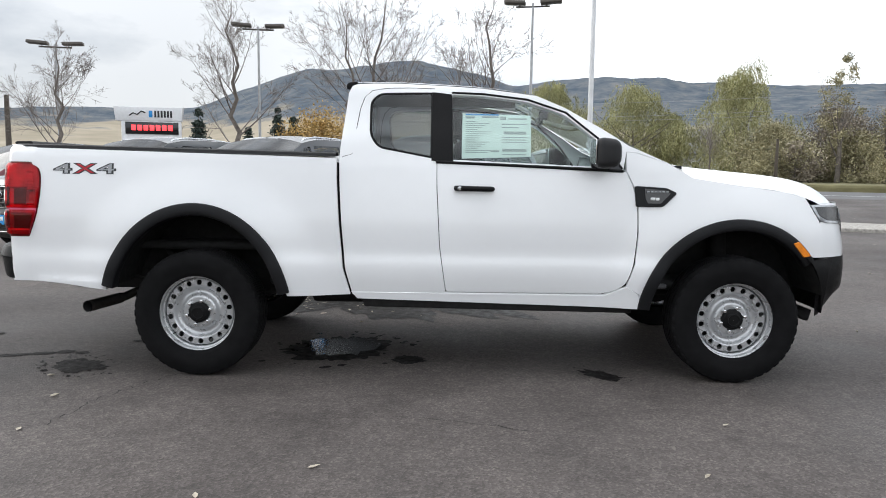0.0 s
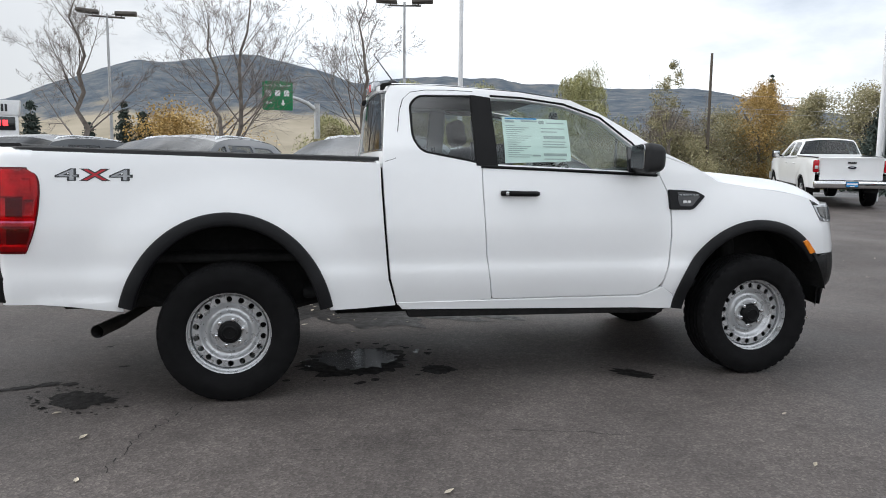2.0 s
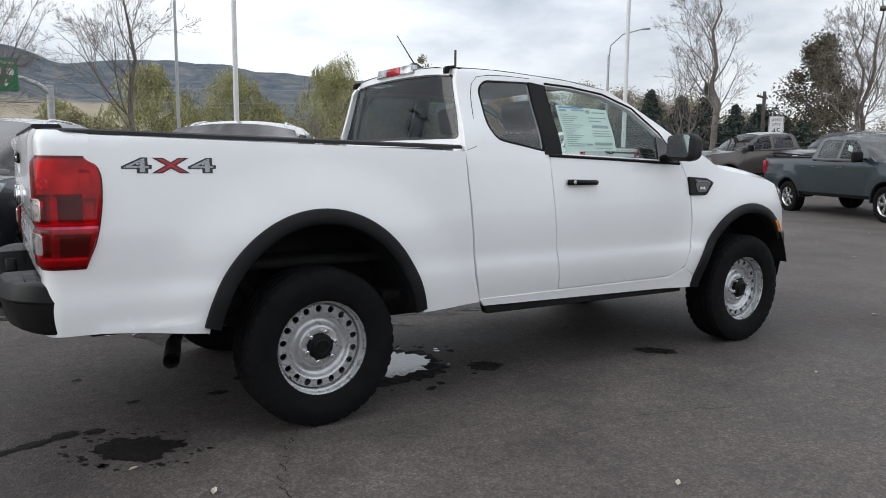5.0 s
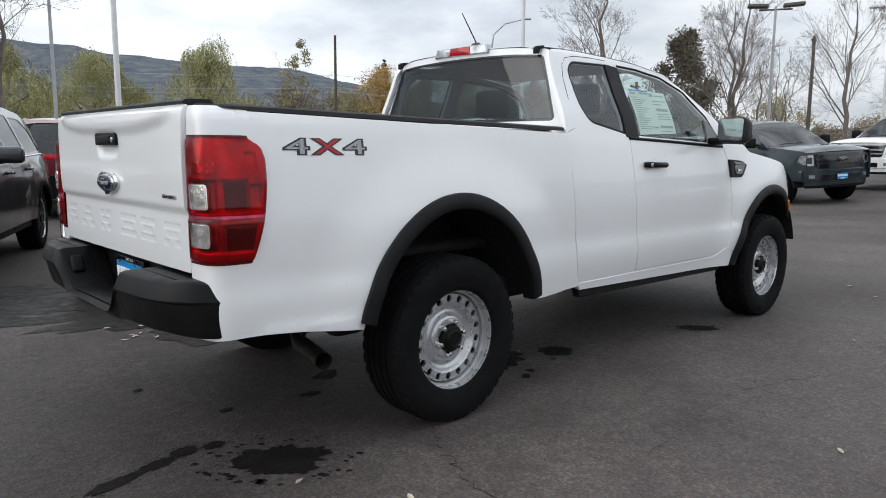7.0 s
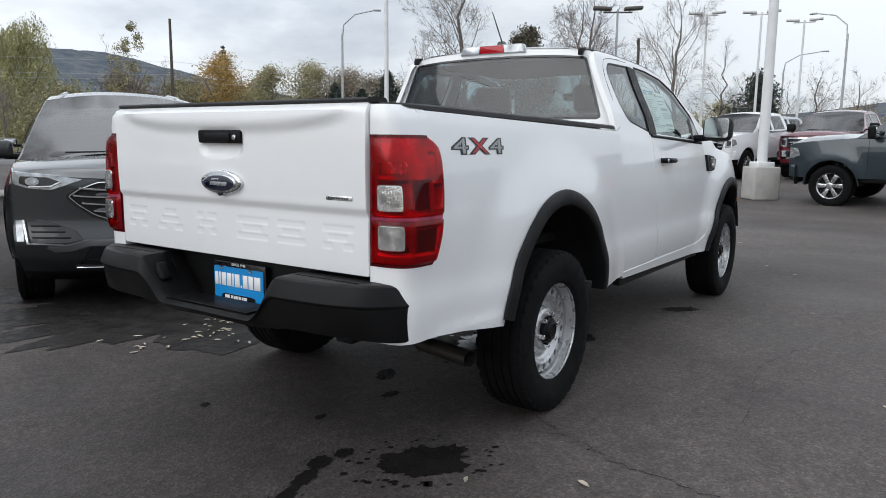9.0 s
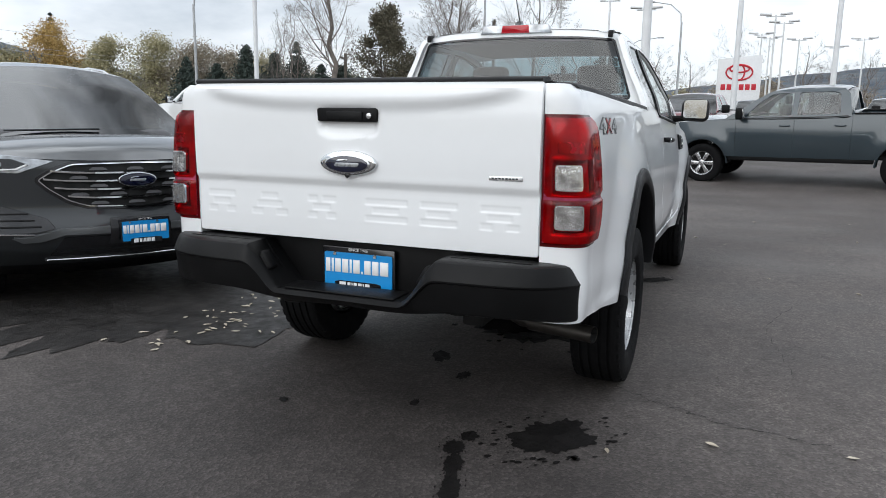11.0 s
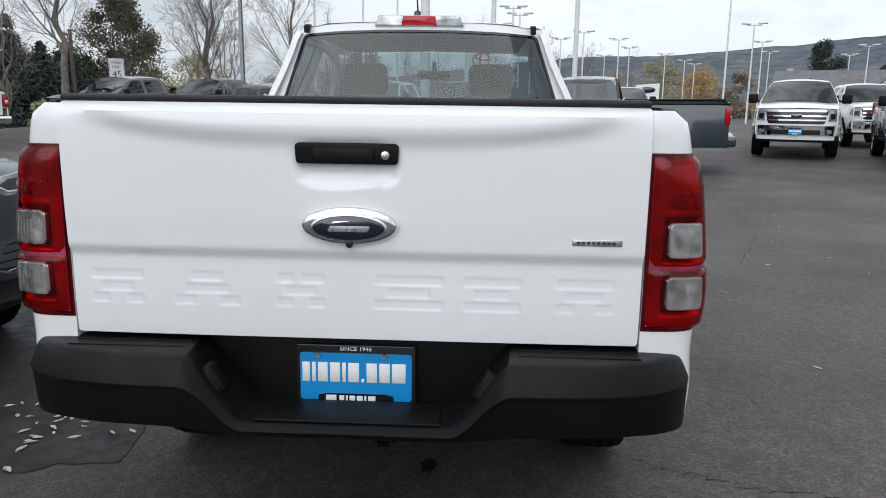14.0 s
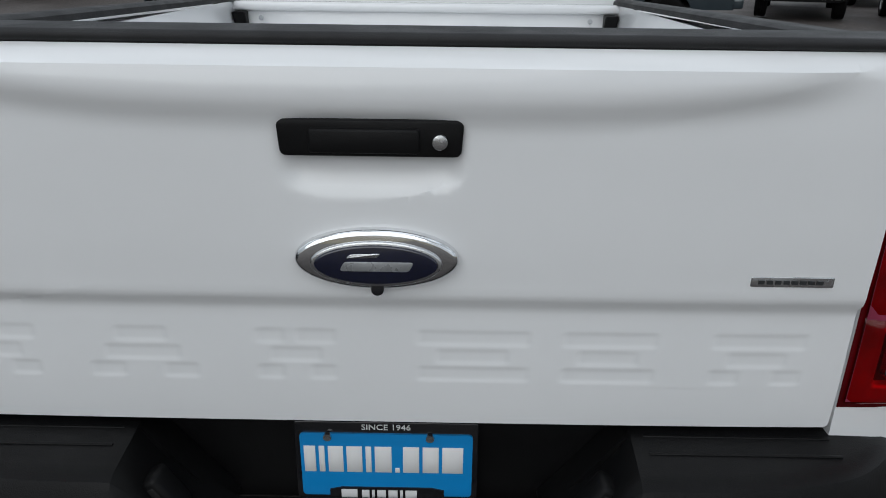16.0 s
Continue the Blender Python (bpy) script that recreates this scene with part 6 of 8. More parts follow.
        part("gate_handle", box(0.03, 0.22, 0.05, (tx + 0.012, 0, S["bed"] - 0.14), 0.01), "gloss_black", T)
        oval_emblem(T, tx + 0.012, 0, S["bed"] - 0.27, -1, 0.115, 0.046, False)
        for s in (-1, 1):
            part("tail_lamp", box(0.11, 0.15, 0.34, (tx + 0.075, s * (W - 0.105), S["bed"] - 0.24), 0.03, segments=3), "red_lens", T, "red tail lamp")
            part("reverse_lamp", box(0.02, 0.09, 0.09, (tx + 0.012, s * (W - 0.105), S["bed"] - 0.27), 0.008), "clear_lens", T)
            part("bed_rail", box(S["bed_end"] - tx - 0.05, 0.07, 0.025, ((S["bed_end"] + tx) / 2, s * (W - 0.11), S["bed"] + 0.006), 0.01), "plastic", T)
            part("bed_wall", box(S["bed_end"] - tx - 0.08, 0.03, 0.42, ((S["bed_end"] + tx) / 2, s * (W - 0.15), S["bed"] - 0.23)), paint_name, T)
        part("bed_floor", box(S["bed_end"] - tx - 0.1, 2 * W - 0.3, 0.03, ((S["bed_end"] + tx) / 2, 0, 0.98)), "dark", T)
        part("cab_back", box(0.04, 2 * W - 0.22, 0.62, (S["bed_end"] - 0.01, 0, S["bed"] - 0.26), 0.02), paint_name, T)
        part("rear_bumper", box(0.20, 2 * W - 0.10, 0.20, (tx - 0.02, 0, 0.68), 0.05, segments=3), S.get("bumper", "chrome"), T, "rear bumper")
        plate_simple(T, tx - 0.125, 0.69, -1)
    else:
        part("tailgate", panel(rect(-0.76, 0.72, 0.76, 1.10, 0.04), lambda y, z: (tx + 0.03 + 0.10 * (abs(y) / 0.8) ** 3 + 0.10 * max(0, z - 0.95), y, z), 0.1, depth=0.05, out=-1), paint_name, T)
        part("rear_bumper", panel(rect(-0.90, 0.36, 0.90, 0.74, 0.05), lambda y, z: (tx - 0.01 + 0.20 * (abs(y) / 0.9) ** 4, y, z), 0.1, depth=0.10, out=-1, chamfer=0.02), "plastic", T)
        part("light_band", panel(rect(-0.80, 1.02, 0.80, 1.10, 0.02), lambda y, z: (tx + 0.015 + 0.10 * (abs(y) / 0.8) ** 3 + 0.10 * max(0, z - 0.95), y, z), 0.1, depth=0.02, out=-1), "red_lens", T, "red light band")
        for s in (-1, 1):
            part("roof_rail", tube([(x, s * (half(x, z) - 0.10), z) for x, z in S["rail"]], 0.018, 8), "bright", T, "silver roof rail")
    # underside and liners
    part("underbody", box(x1 - x0 - 0.5, 2 * W - 0.5, 0.10, ((x0 + x1) / 2, 0, sill + 0.03), 0.03), "dark", T)
    for cx in (0, wb):
        both(part("wheel_liner", grid(18, 3, lambda u, v, cx=cx: (cx + (arch_r - 0.01) * math.cos(radians(180 * u)), -W + 0.05 + 0.38 * v, wr + (arch_r - 0.01) * math.sin(radians(180 * u)))), "dark", T))
        both(part("arch_lip", grid(24, 3, lambda u, v, cx=cx: (cx + (arch_r + 0.012 - 0.035 * v) * math.cos(radians(2 + 176 * u)), -(half(cx + arch_r * math.cos(radians(180 * u)), wr + arch_r * math.sin(radians(180 * u))) + 0.006 - 0.03 * (v == 1)), wr + (arch_r + 0.012 - 0.035 * v) * 1.02 * math.sin(radians(2 + 176 * u)))), S.get("arch_mat", paint_name), T))
    # door handles, mirrors
    for x, z in S["handles"]:
        both(part("door_handle", tube([(x - 0.09, -half(x, z) - 0.004, z), (x - 0.07, -half(x, z) - 0.035, z), (x + 0.07, -half(x, z) - 0.035, z), (x + 0.09, -half(x, z) - 0.004, z)], 0.014, 8), S.get("handle_mat", paint_name), T))
    mx, mz = S["mirror"]
    for s in (-1, 1):
        mr = new("door_mirror")
        mr.parent = T
        part("mirror_shell", box(0.14, 0.24, S["mirror_h"], (mx, s * (W + 0.10), mz), 0.045, segments=4), S.get("mirror_mat", paint_name), mr)
        part("mirror_glass", box(0.006, 0.19, S["mirror_h"] - 0.05, (mx - 0.071, s * (W + 0.10), mz), 0.002), "chrome", mr)
        part("mirror_arm", box(0.06, 0.20, 0.05, (mx + 0.01, s * (W - 0.04), mz - 0.06), 0.02), "plastic", mr)
    for tag_x, tag_z in S.get("tags", ()):
        part("window_tag", box(0.16, 0.004, 0.13, (tag_x, -half(tag_x, tag_z) + 0.05, tag_z), 0.002, turn=Matrix.Rotation(radians(20), 4, "Y")), S.get("tag_mat", "paper"), T, "small tag hung in the side window")
    key = (S["key"], wheel_dark)
    store = cache.setdefault(key, {})
    for x in (0, wb):
        for s in (-1, 1):
            alloy_wheel(T, (x, s * (W - 0.155), wr), s, wr, S["rim"], S["tyre_w"], S["spokes"], store, wheel_dark)
    return T


PICKUP = dict(
    key="pickup", kind="pickup", wb=3.68, R=0.405, arch=0.505, W=1.0, x0=-1.24, x1=4.63, nose_in=0.10, tail_in=0.03, sill=0.56, bed=1.42, bed_end=0.93, rim=0.245, tyre_w=0.27, spokes=6,
    width=[(0.45, 0.93), (0.62, 0.955), (0.80, 0.968), (1.0, 0.965), (1.2, 0.945), (1.34, 0.915), (1.44, 0.882), (1.6, 0.815), (1.78, 0.735), (1.88, 0.68), (1.94, 0.60)],
    top=[(-1.24, 1.42), (0.92, 1.42), (0.96, 1.37), (1.2, 1.345), (3.0, 1.315), (3.25, 1.32), (3.9, 1.285), (4.3, 1.245), (4.5, 1.20)],
    cuts=[-1.20, 0.925, 1.93, 3.03, 4.50], names=["bed_side", "rear_door", "front_door", "front_fender"],
    house=[(0.94, 1.375), (1.2, 1.349), (2.6, 1.324), (3.02, 1.319), (3.26, 1.325), (3.02, 1.47), (2.66, 1.72), (2.40, 1.86), (2.0, 1.905), (1.4, 1.915), (1.12, 1.89), (1.03, 1.80)],
    windows=[fillet([(1.14, 1.42), (1.90, 1.395), (1.90, 1.83), (1.30, 1.84), (1.18, 1.80)], 0.04), fillet([(2.00, 1.39), (2.88, 1.365), (2.62, 1.64), (2.42, 1.79), (2.30, 1.82), (2.00, 1.83)], 0.04)],
    belt=[(1.0, 1.385), (1.3, 1.365), (2.0, 1.352), (2.95, 1.335)], seats=(1.45, 2.25),
    roof_e=[(1.08, 1.85), (1.2, 1.90), (1.6, 1.912), (2.0, 1.905), (2.40, 1.86)], roof_c=[(1.06, 1.91), (1.2, 1.945), (1.6, 1.962), (2.0, 1.955), (2.32, 1.91)],
    screen_e=[(2.40, 1.86), (2.66, 1.72), (3.02, 1.47), (3.24, 1.33)], screen_c=[(2.32, 1.91), (2.62, 1.76), (3.05, 1.52), (3.36, 1.345)], back_e=[(1.07, 1.84), (0.98, 1.40)], back_c=[(1.05, 1.90), (0.955, 1.40)],
    hood_e=[(3.24, 1.325), (3.6, 1.305), (4.0, 1.275), (4.3, 1.245), (4.50, 1.20)], hood_c=[(3.36, 1.345), (3.7, 1.365), (4.1, 1.35), (4.4, 1.32), (4.58, 1.22)],
    nose=(0.46, 1.20, 0.16), handles=((1.12, 1.20), (2.10, 1.19)), mirror=(2.92, 1.44), mirror_h=0.24, mirror_mat="plastic", tags=((2.2, 1.62),))
STX = dict(PICKUP, bumper="slate", bar="gloss_black", mirror_mat="plastic")
PAINTED = dict(PICKUP, bumper="white", bar="badge_grey")
SUV = dict(
    key="suv", kind="suv", wb=2.85, R=0.365, arch=0.425, W=0.965, x0=-0.98, x1=3.80, nose_in=0.13, tail_in=0.10, sill=0.40, rim=0.235, tyre_w=0.245, spokes=10, bed=0, bed_end=0,
    width=[(0.3, 0.90), (0.45, 0.935), (0.65, 0.95), (0.85, 0.95), (1.0, 0.925), (1.1, 0.885), (1.3, 0.805), (1.5, 0.725), (1.62, 0.665), (1.70, 0.60), (1.75, 0.5)],
    top=[(-0.98, 1.08), (-0.5, 1.115), (0.5, 1.095), (1.4, 1.07), (2.2, 1.06), (2.6, 1.07), (3.0, 1.068), (3.3, 1.045), (3.47, 1.01)],
    cuts=[-0.92, 0.42, 1.32, 2.42, 3.47], names=["rear_quarter", "rear_door", "front_door", "front_fender"],
    house=[(-0.84, 1.09), (0.5, 1.097), (1.4, 1.073), (2.2, 1.058), (2.55, 1.054), (2.30, 1.16), (1.85, 1.40), (1.40, 1.60), (0.9, 1.665), (0.2, 1.67), (-0.35, 1.62), (-0.62, 1.45)],
    windows=[fillet([(-0.50, 1.17), (0.30, 1.15), (0.36, 1.56), (-0.15, 1.55), (-0.40, 1.42)], 0.05), fillet([(0.38, 1.15), (1.16, 1.13), (1.14, 1.57), (0.44, 1.575)], 0.03), fillet([(1.24, 1.125), (2.14, 1.10), (1.72, 1.38), (1.40, 1.525), (1.22, 1.56)], 0.04)],
    belt=[(-0.50, 1.135), (0.5, 1.115), (1.3, 1.095), (2.2, 1.078)], belt_mat="chrome", seats=(0.35, 1.25),
    roof_e=[(-0.60, 1.50), (-0.35, 1.62), (0.2, 1.67), (0.9, 1.665), (1.40, 1.60)], roof_c=[(-0.68, 1.62), (-0.4, 1.69), (0.2, 1.735), (0.9, 1.728), (1.32, 1.675)],
    screen_e=[(1.40, 1.60), (1.85, 1.40), (2.30, 1.16), (2.53, 1.060)], screen_c=[(1.32, 1.675), (1.78, 1.48), (2.30, 1.25), (2.66, 1.090)], back_e=[(-0.60, 1.50), (-0.84, 1.10)], back_c=[(-0.70, 1.60), (-0.93, 1.10)],
    hood_e=[(2.53, 1.070), (2.8, 1.074), (3.1, 1.064), (3.32, 1.043), (3.46, 1.012)], hood_c=[(2.66, 1.095), (2.95, 1.120), (3.3, 1.105), (3.58, 1.045), (3.735, 0.966)],
    nose=(0.30, 0.965, 0.28), handles=((0.62, 0.98), (1.55, 0.965)), mirror=(2.05, 1.15), mirror_h=0.16, arch_mat="plastic", tags=((1.55, 1.40),), tag_mat="badge_dark",
    rail=[(-0.35, 1.60), (-0.25, 1.655), (0.2, 1.70), (0.8, 1.705), (1.15, 1.665), (1.25, 1.62)])


def lot_z(x, y):
    """Height of the lot, which rises a little away from the white pickup."""
    far = 5.0 * (1 - math.exp(-max(0.0, 0.921 * x - 0.391 * y - 9.0) / 5.0))
    n = 0.391 * x + 0.921 * y
    k = max(0.0, min(1.0, (35.0 - n) / 7.0))
    return (0.12 * far * far / (far + 1.5) + 0.04 * max(0.0, min(9.0, n - 19.0))) * k * k * (3 - 2 * k)


def stand(x, y, heading, size=1.0):
    """A pose on the lot's surface, leaning with it."""
    z, d = lot_z(x, y), 1.0
    up = Vector((lot_z(x - d, y) - lot_z(x + d, y), lot_z(x, y - d) - lot_z(x, y + d), 2 * d)).normalized()
    return Matrix.Translation((x, y, z)) @ Vector((0, 0, 1)).rotation_difference(up).to_matrix().to_4x4() @ Matrix.Rotation(radians(heading), 4, "Z") @ Matrix.Scale(size, 4)


def parked(spec, nose_x, nose_y, heading):
    """The pose of a vehicle whose nose centre stands at a place."""
    a = radians(heading)
    return stand(nose_x - spec["x1"] * math.cos(a), nose_y - spec["x1"] * math.sin(a), heading)


ROW = "vehicles parked in angled stalls"
vehicle(SUV, "suv", "dark grey crossover SUV with chrome grille and blue plate", "car", parked(SUV, -1.436, 7.168, 243), "grey", ROW, face="hex")
vehicle(SUV, "suv", "black crossover SUV with a tag in its window", "car", parked(SUV, -3.76, 8.30, 247), "black_paint", ROW, face="hex", wheel_dark=True)
vehicle(SUV, "suv", "grey crossover SUV with silver roof rails", "car", parked(SUV, -6.10, 9.25, 247), "grey", ROW, face="hex")
vehicle(SUV, "suv", "dark red SUV seen from behind", "car", pose(-0.1, 15.9, 0, 0, 0, 67), "red", ROW, face="hex")
vehicle(SUV, "suv", "dark red crossover SUV in a far stall", "car", parked(SUV, -10.6, 13.4, 247), "red", ROW, face="hex")
vehicle(SUV, "suv", "black SUV parked nose away", "car", pose(2.4, 15.2, 0, 0, 0, 67), "black_paint", ROW, face="hex")
TRUCKS = "pickup trucks for sale on the lot"
vehicle(STX, "pickup_truck", "slate grey crew-cab pickup with a dark barred grille", "pickup truck", parked(PICKUP, 14.0, 7.72, 244), "slate", TRUCKS)
vehicle(PAINTED, "pickup_truck", "white crew-cab pickup with a white front bumper", "pickup truck", parked(PICKUP, 17.3, 8.6, 166), "white", TRUCKS)
vehicle(PICKUP, "pickup_truck", "dark red crew-cab pickup with chrome grille", "pickup truck", parked(PICKUP, 17.6, 5.7, 172), "red", TRUCKS)
vehicle(PICKUP, "pickup_truck", "silver crew-cab pickup with chrome grille", "pickup truck", parked(PICKUP, 24.2, 9.6, 157), "silver_paint", TRUCKS)
vehicle(STX, "pickup_truck", "blue-grey crew-cab pickup with six-spoke wheels", "pickup truck", stand(12.27, 0.535, 76.6, 1.05), "slate", TRUCKS)
vehicle(PICKUP, "pickup_truck", "white crew-cab pickup with a broad chrome grille", "pickup truck", parked(PICKUP, 13.72, -2.9, 157), "white", TRUCKS)
vehicle(PICKUP, "pickup_truck", "white pickup standing beside another truck", "pickup truck", parked(PICKUP, 17.6, -7.1, 168), "white", TRUCKS)
vehicle(PICKUP, "pickup_truck", "dark grey pickup with running boards", "pickup truck", parked(PICKUP, 10.6, -4.7, 158), "slate", TRUCKS)
vehicle(PICKUP, "pickup_truck", "brown-grey crew-cab pickup near the lot's edge", "pickup truck", parked(PICKUP, 18.6, 18.4, 157), "brown", TRUCKS)
vehicle(PICKUP, "pickup_truck", "dark grey pickup near the lot's edge", "pickup truck", parked(PICKUP, 20.3, 15.9, 157), "grey", TRUCKS)
vehicle(PICKUP, "pickup_truck", "white heavy-duty pickup seen from behind", "pickup truck", stand(15.55, 20.0, 66, 1.08), "white", TRUCKS)
vehicle(PICKUP, "pickup_truck", "dark green-grey pickup in the second row", "pickup truck", parked(PICKUP, 19.5, 1.2, 180), "teal", TRUCKS)
vehicle(PICKUP, "pickup_truck", "silver pickup in the second row", "pickup truck", parked(PICKUP, 24.5, -0.8, 170), "silver_paint", TRUCKS)
vehicle(PICKUP, "pickup_truck", "blue-grey pickup in the second row", "pickup truck", parked(PICKUP, 27.0, 3.2, 190), "slate", TRUCKS)
vehicle(SUV, "suv", "black SUV standing at the far kerb", "car", parked(SUV, 44.0, 58.0, 200), "black_paint", ROW, face="hex")
vehicle(PICKUP, "pickup_truck", "white pickup by the far verge", "pickup truck", parked(PICKUP, 38.0, 30.0, 170), "white", TRUCKS)

# ---------------------------------------------------------------- ground, road, hills
E1, N1 = Vector((math.cos(radians(-23)), math.sin(radians(-23)), 0)), Vector((math.cos(radians(67)), math.sin(radians(67)), 0))


def lot_xy(e, n):
    p = E1 * e + N1 * n
    return p.x, p.y


def slab(name, e0, e1, n0, n1, top, thick, material, label, category, bevel=0.0):
    x, y = lot_xy((e0 + e1) / 2, (n0 + n1) / 2)
    o = part(name, box(e1 - e0, n1 - n0, thick, (0, 0, 0), bevel), material, smooth=False)
    o.matrix_basis = pose(x, y, top - thick / 2, 0, 0, -23)
    return tagged(o, label, category, kind="structure")


gb = grid(60, 60, lambda u, v: (-5000 + 10000 * u, -5000 + 10000 * v, -0.16))
tagged(part("ground", gb, "grass"), "dry grass and open ground out to the hills", "ground", kind="structure")


def lot_surface(u, v):
    x, y = lot_xy(-75 + 195 * u, -62 + 97.5 * v)
    return (x, y, lot_z(x, y))


tagged(part("parking_lot", grid(156, 78, lot_surface), "asphalt"), "dark worn asphalt of the dealer's parking lot", "pavement", kind="structure")
slab("kerb", -75, 120, 35.5, 35.8, 0.03, 0.4, "road", "low grey kerb along the road", "kerb", 0.02)
slab("road", -300, 400, 36.6, 56.5, -0.06, 0.2, "road", "grey asphalt road past the lot", "road")
for n_, e0, e1 in ((37.9, -300, 400), (46.8, -300, 400)):
    slab("road_line", e0, e1, n_, n_ + 0.18, -0.055, 0.004, "line", "painted line along the road", "road marking")
slab("verge", -300, 400, 57, 86, 0.42, 0.8, "grass", "dry grass verge beyond the road", "verge", 0.2)
slab("planter", 20.5, 46, 20.5, 36, 0.56, 0.7, "grass", "grass island with shrubs inside the lot", "planter", 0.03)
slab("planter_kerb", 20.1, 46.3, 20.1, 20.5, 0.60, 0.8, "road", "low grey kerb round the grass island", "kerb", 0.03)
slab("gravel_bed", -9, 3, 17.5, 19.5, 0.08, 0.3, "gravel", "strip of pale gravel behind the parked cars", "planter", 0.02)

ridge = curve([(-180, 2.0), (-120, 2.5), (-70, 3.6), (-45, 5.2), (-32, 5.7), (-28, 5.5), (-25, 5.2), (-21, 4.6), (-15, 4.35), (-10, 4.25), (-5, 4.0), (0, 3.4), (10, 2.3), (25, 1.5), (40, 2.3), (50, 4.0), (57, 5.5), (62, 6.15), (66, 6.25), (69, 6.4), (72.4, 6.5), (75.3, 6.95), (77.3, 7.05), (80, 6.85), (83.7, 6.5), (85.5, 6.35), (88.5, 7.05), (91.5, 7.7), (94.6, 8.1), (97, 7.85), (99.5, 7.65), (101.5, 7.7), (103.5, 7.0), (106.9, 5.7), (110, 4.35), (113, 4.1), (122, 3.7), (130, 3.5), (150, 2.6), (180, 2.0)])
rise = curve([(0.0, 0.0), (0.18, 0.10), (0.4, 0.34), (0.7, 0.80), (0.85, 1.0), (1.0, 0.93)])


def hills(u, v):
    az, r = -180 + 360 * u, 900 + 1500 * v
    a = radians(az)
    top = math.tan(radians(ridge(az))) * 2175
    p = Vector((r * math.cos(a), r * math.sin(a), 0))
    n = noise.fractal(p * 0.0035, 0.9, 2.1, 5)
    return (p.x, p.y, -3 + top * rise(v) * (1 + 0.16 * n * (1 - 0.75 * v)) + 2.2 * noise.noise(p * 0.05) * v)


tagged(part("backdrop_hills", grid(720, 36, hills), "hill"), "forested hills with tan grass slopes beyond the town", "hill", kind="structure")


# ---------------------------------------------------------------- stains, puddles, leaves
def blob(name, x, y, rx, ry, turn, material, label, seed, drops=0, z=0.003):
    rnd = random.Random(seed)
    z += seed * 4e-5
    b = bmesh.new()
    isl = [(0, 0, 1.0)]
    for _ in range(drops * 2):
        a, f = rnd.uniform(0, 6.28), 1.30 + abs(rnd.gauss(0, 0.25))
        isl.append((f * math.cos(a), f * math.sin(a), rnd.uniform(0.02, 0.09) * min(1.0, 0.35 / rx)))
    for cx, cy, k in isl:
        c = b.verts.new((cx * rx, cy * ry, z))
        n, off = ((72 if rx < 1 else 260) if k == 1.0 else 9), rnd.uniform(0, 100)
        ring = []
        for i in range(n):
            a = 2 * math.pi * i / n
            q = 1 + (0.34 * noise.noise((2.2 * math.cos(a) + off, 2.2 * math.sin(a), 0)) + 0.24 * noise.noise((7 * math.cos(a) + off, 7 * math.sin(a), 3)) + 0.17 * noise.noise((18 * math.cos(a), 18 * math.sin(a) + off, 5)) + (0.07 * noise.noise((55 * math.cos(a), 55 * math.sin(a) + off, 7)) if rx > 1 else 0.0))
            ring.append(b.verts.new(((cx + k * q * math.cos(a)) * rx, (cy + k * q * math.sin(a)) * ry, z)))
        for i in range(n):
            b.faces.new((c, ring[i], ring[(i + 1) % n]))
    o = part(name, b, material, smooth=False)
    o.matrix_basis = pose(x, y, 0, 0, 0, turn)
    return tagged(o, label, "stain", kind="structure")


blob("puddle", -2.28, 4.14, 0.19, 0.13, -35, "wet", "small puddle behind the rear wheel", 3, 26)
blob("wet_trail", -2.42, 4.45, 0.045, 0.035, -3, "wet", "blotch of water trailing from the puddle", 5, 10)
blob("wet_trail", -2.54, 4.47, 0.065, 0.040, 20, "wet", "blotch of water trailing from the puddle", 8, 10)
blob("wet_trail", -2.67, 4.42, 0.085, 0.035, 15, "wet", "blotch of water trailing from the puddle", 9, 10)
blob("wet_trail", -2.84, 4.36, 0.11, 0.035, 15, "wet", "blotch of water trailing from the puddle", 10, 10)
blob("wet_trail", -2.40, 4.24, 0.05, 0.04, 40, "wet", "blotch of water trailing from the puddle", 6, 14)
blob("puddle", -0.70, 4.78, 0.25, 0.25, 20, "puddle", "puddle under the truck", 11, 8)
blob("wet_patch", -0.72, 4.70, 0.36, 0.33, 20, "wet", "damp patch round the puddle", 12, 10, 0.002)
blob("puddle", -0.22, 4.42, 0.11, 0.10, 0, "wet", "small oily wet patch", 13, 4)
blob("oil_stain", 0.99, 4.14, 0.14, 0.075, -50, "wet", "dark oil stain under the cab", 17, 7)
blob("oil_stain", -2.20, 4.80, 0.035, 0.02, 10, "wet", "dark drip on the asphalt", 19, 5)
blob("oil_stain", -1.78, 4.73, 0.06, 0.03, 0, "wet", "dark drip on the asphalt", 23, 4)
blob("oil_stain", -1.55, 4.95, 0.09, 0.05, 30, "wet", "dark drip on the asphalt", 25, 4)
blob("oil_stain", -2.42, 5.35, 0.03, 0.02, 30, "wet", "dark drip on the asphalt", 26, 3)
blob("wet_patch", -0.70, 7.15, 2.1, 1.2, -25, "damp", "wide damp patch under the parked crossover", 29, 0)
blob("wet_patch", -3.6, 8.6, 1.6, 1.1, -25, "damp", "wide damp patch under the parked crossover", 31, 0, 0.0025)
blob("oil_stain", -2.6, 3.0, 0.05, 0.03, 0, "wet", "dark drip on the asphalt", 43, 5)
blob("oil_stain", -3.3, 4.95, 0.03, 0.03, 0, "wet", "dark drip on the asphalt", 47, 3)


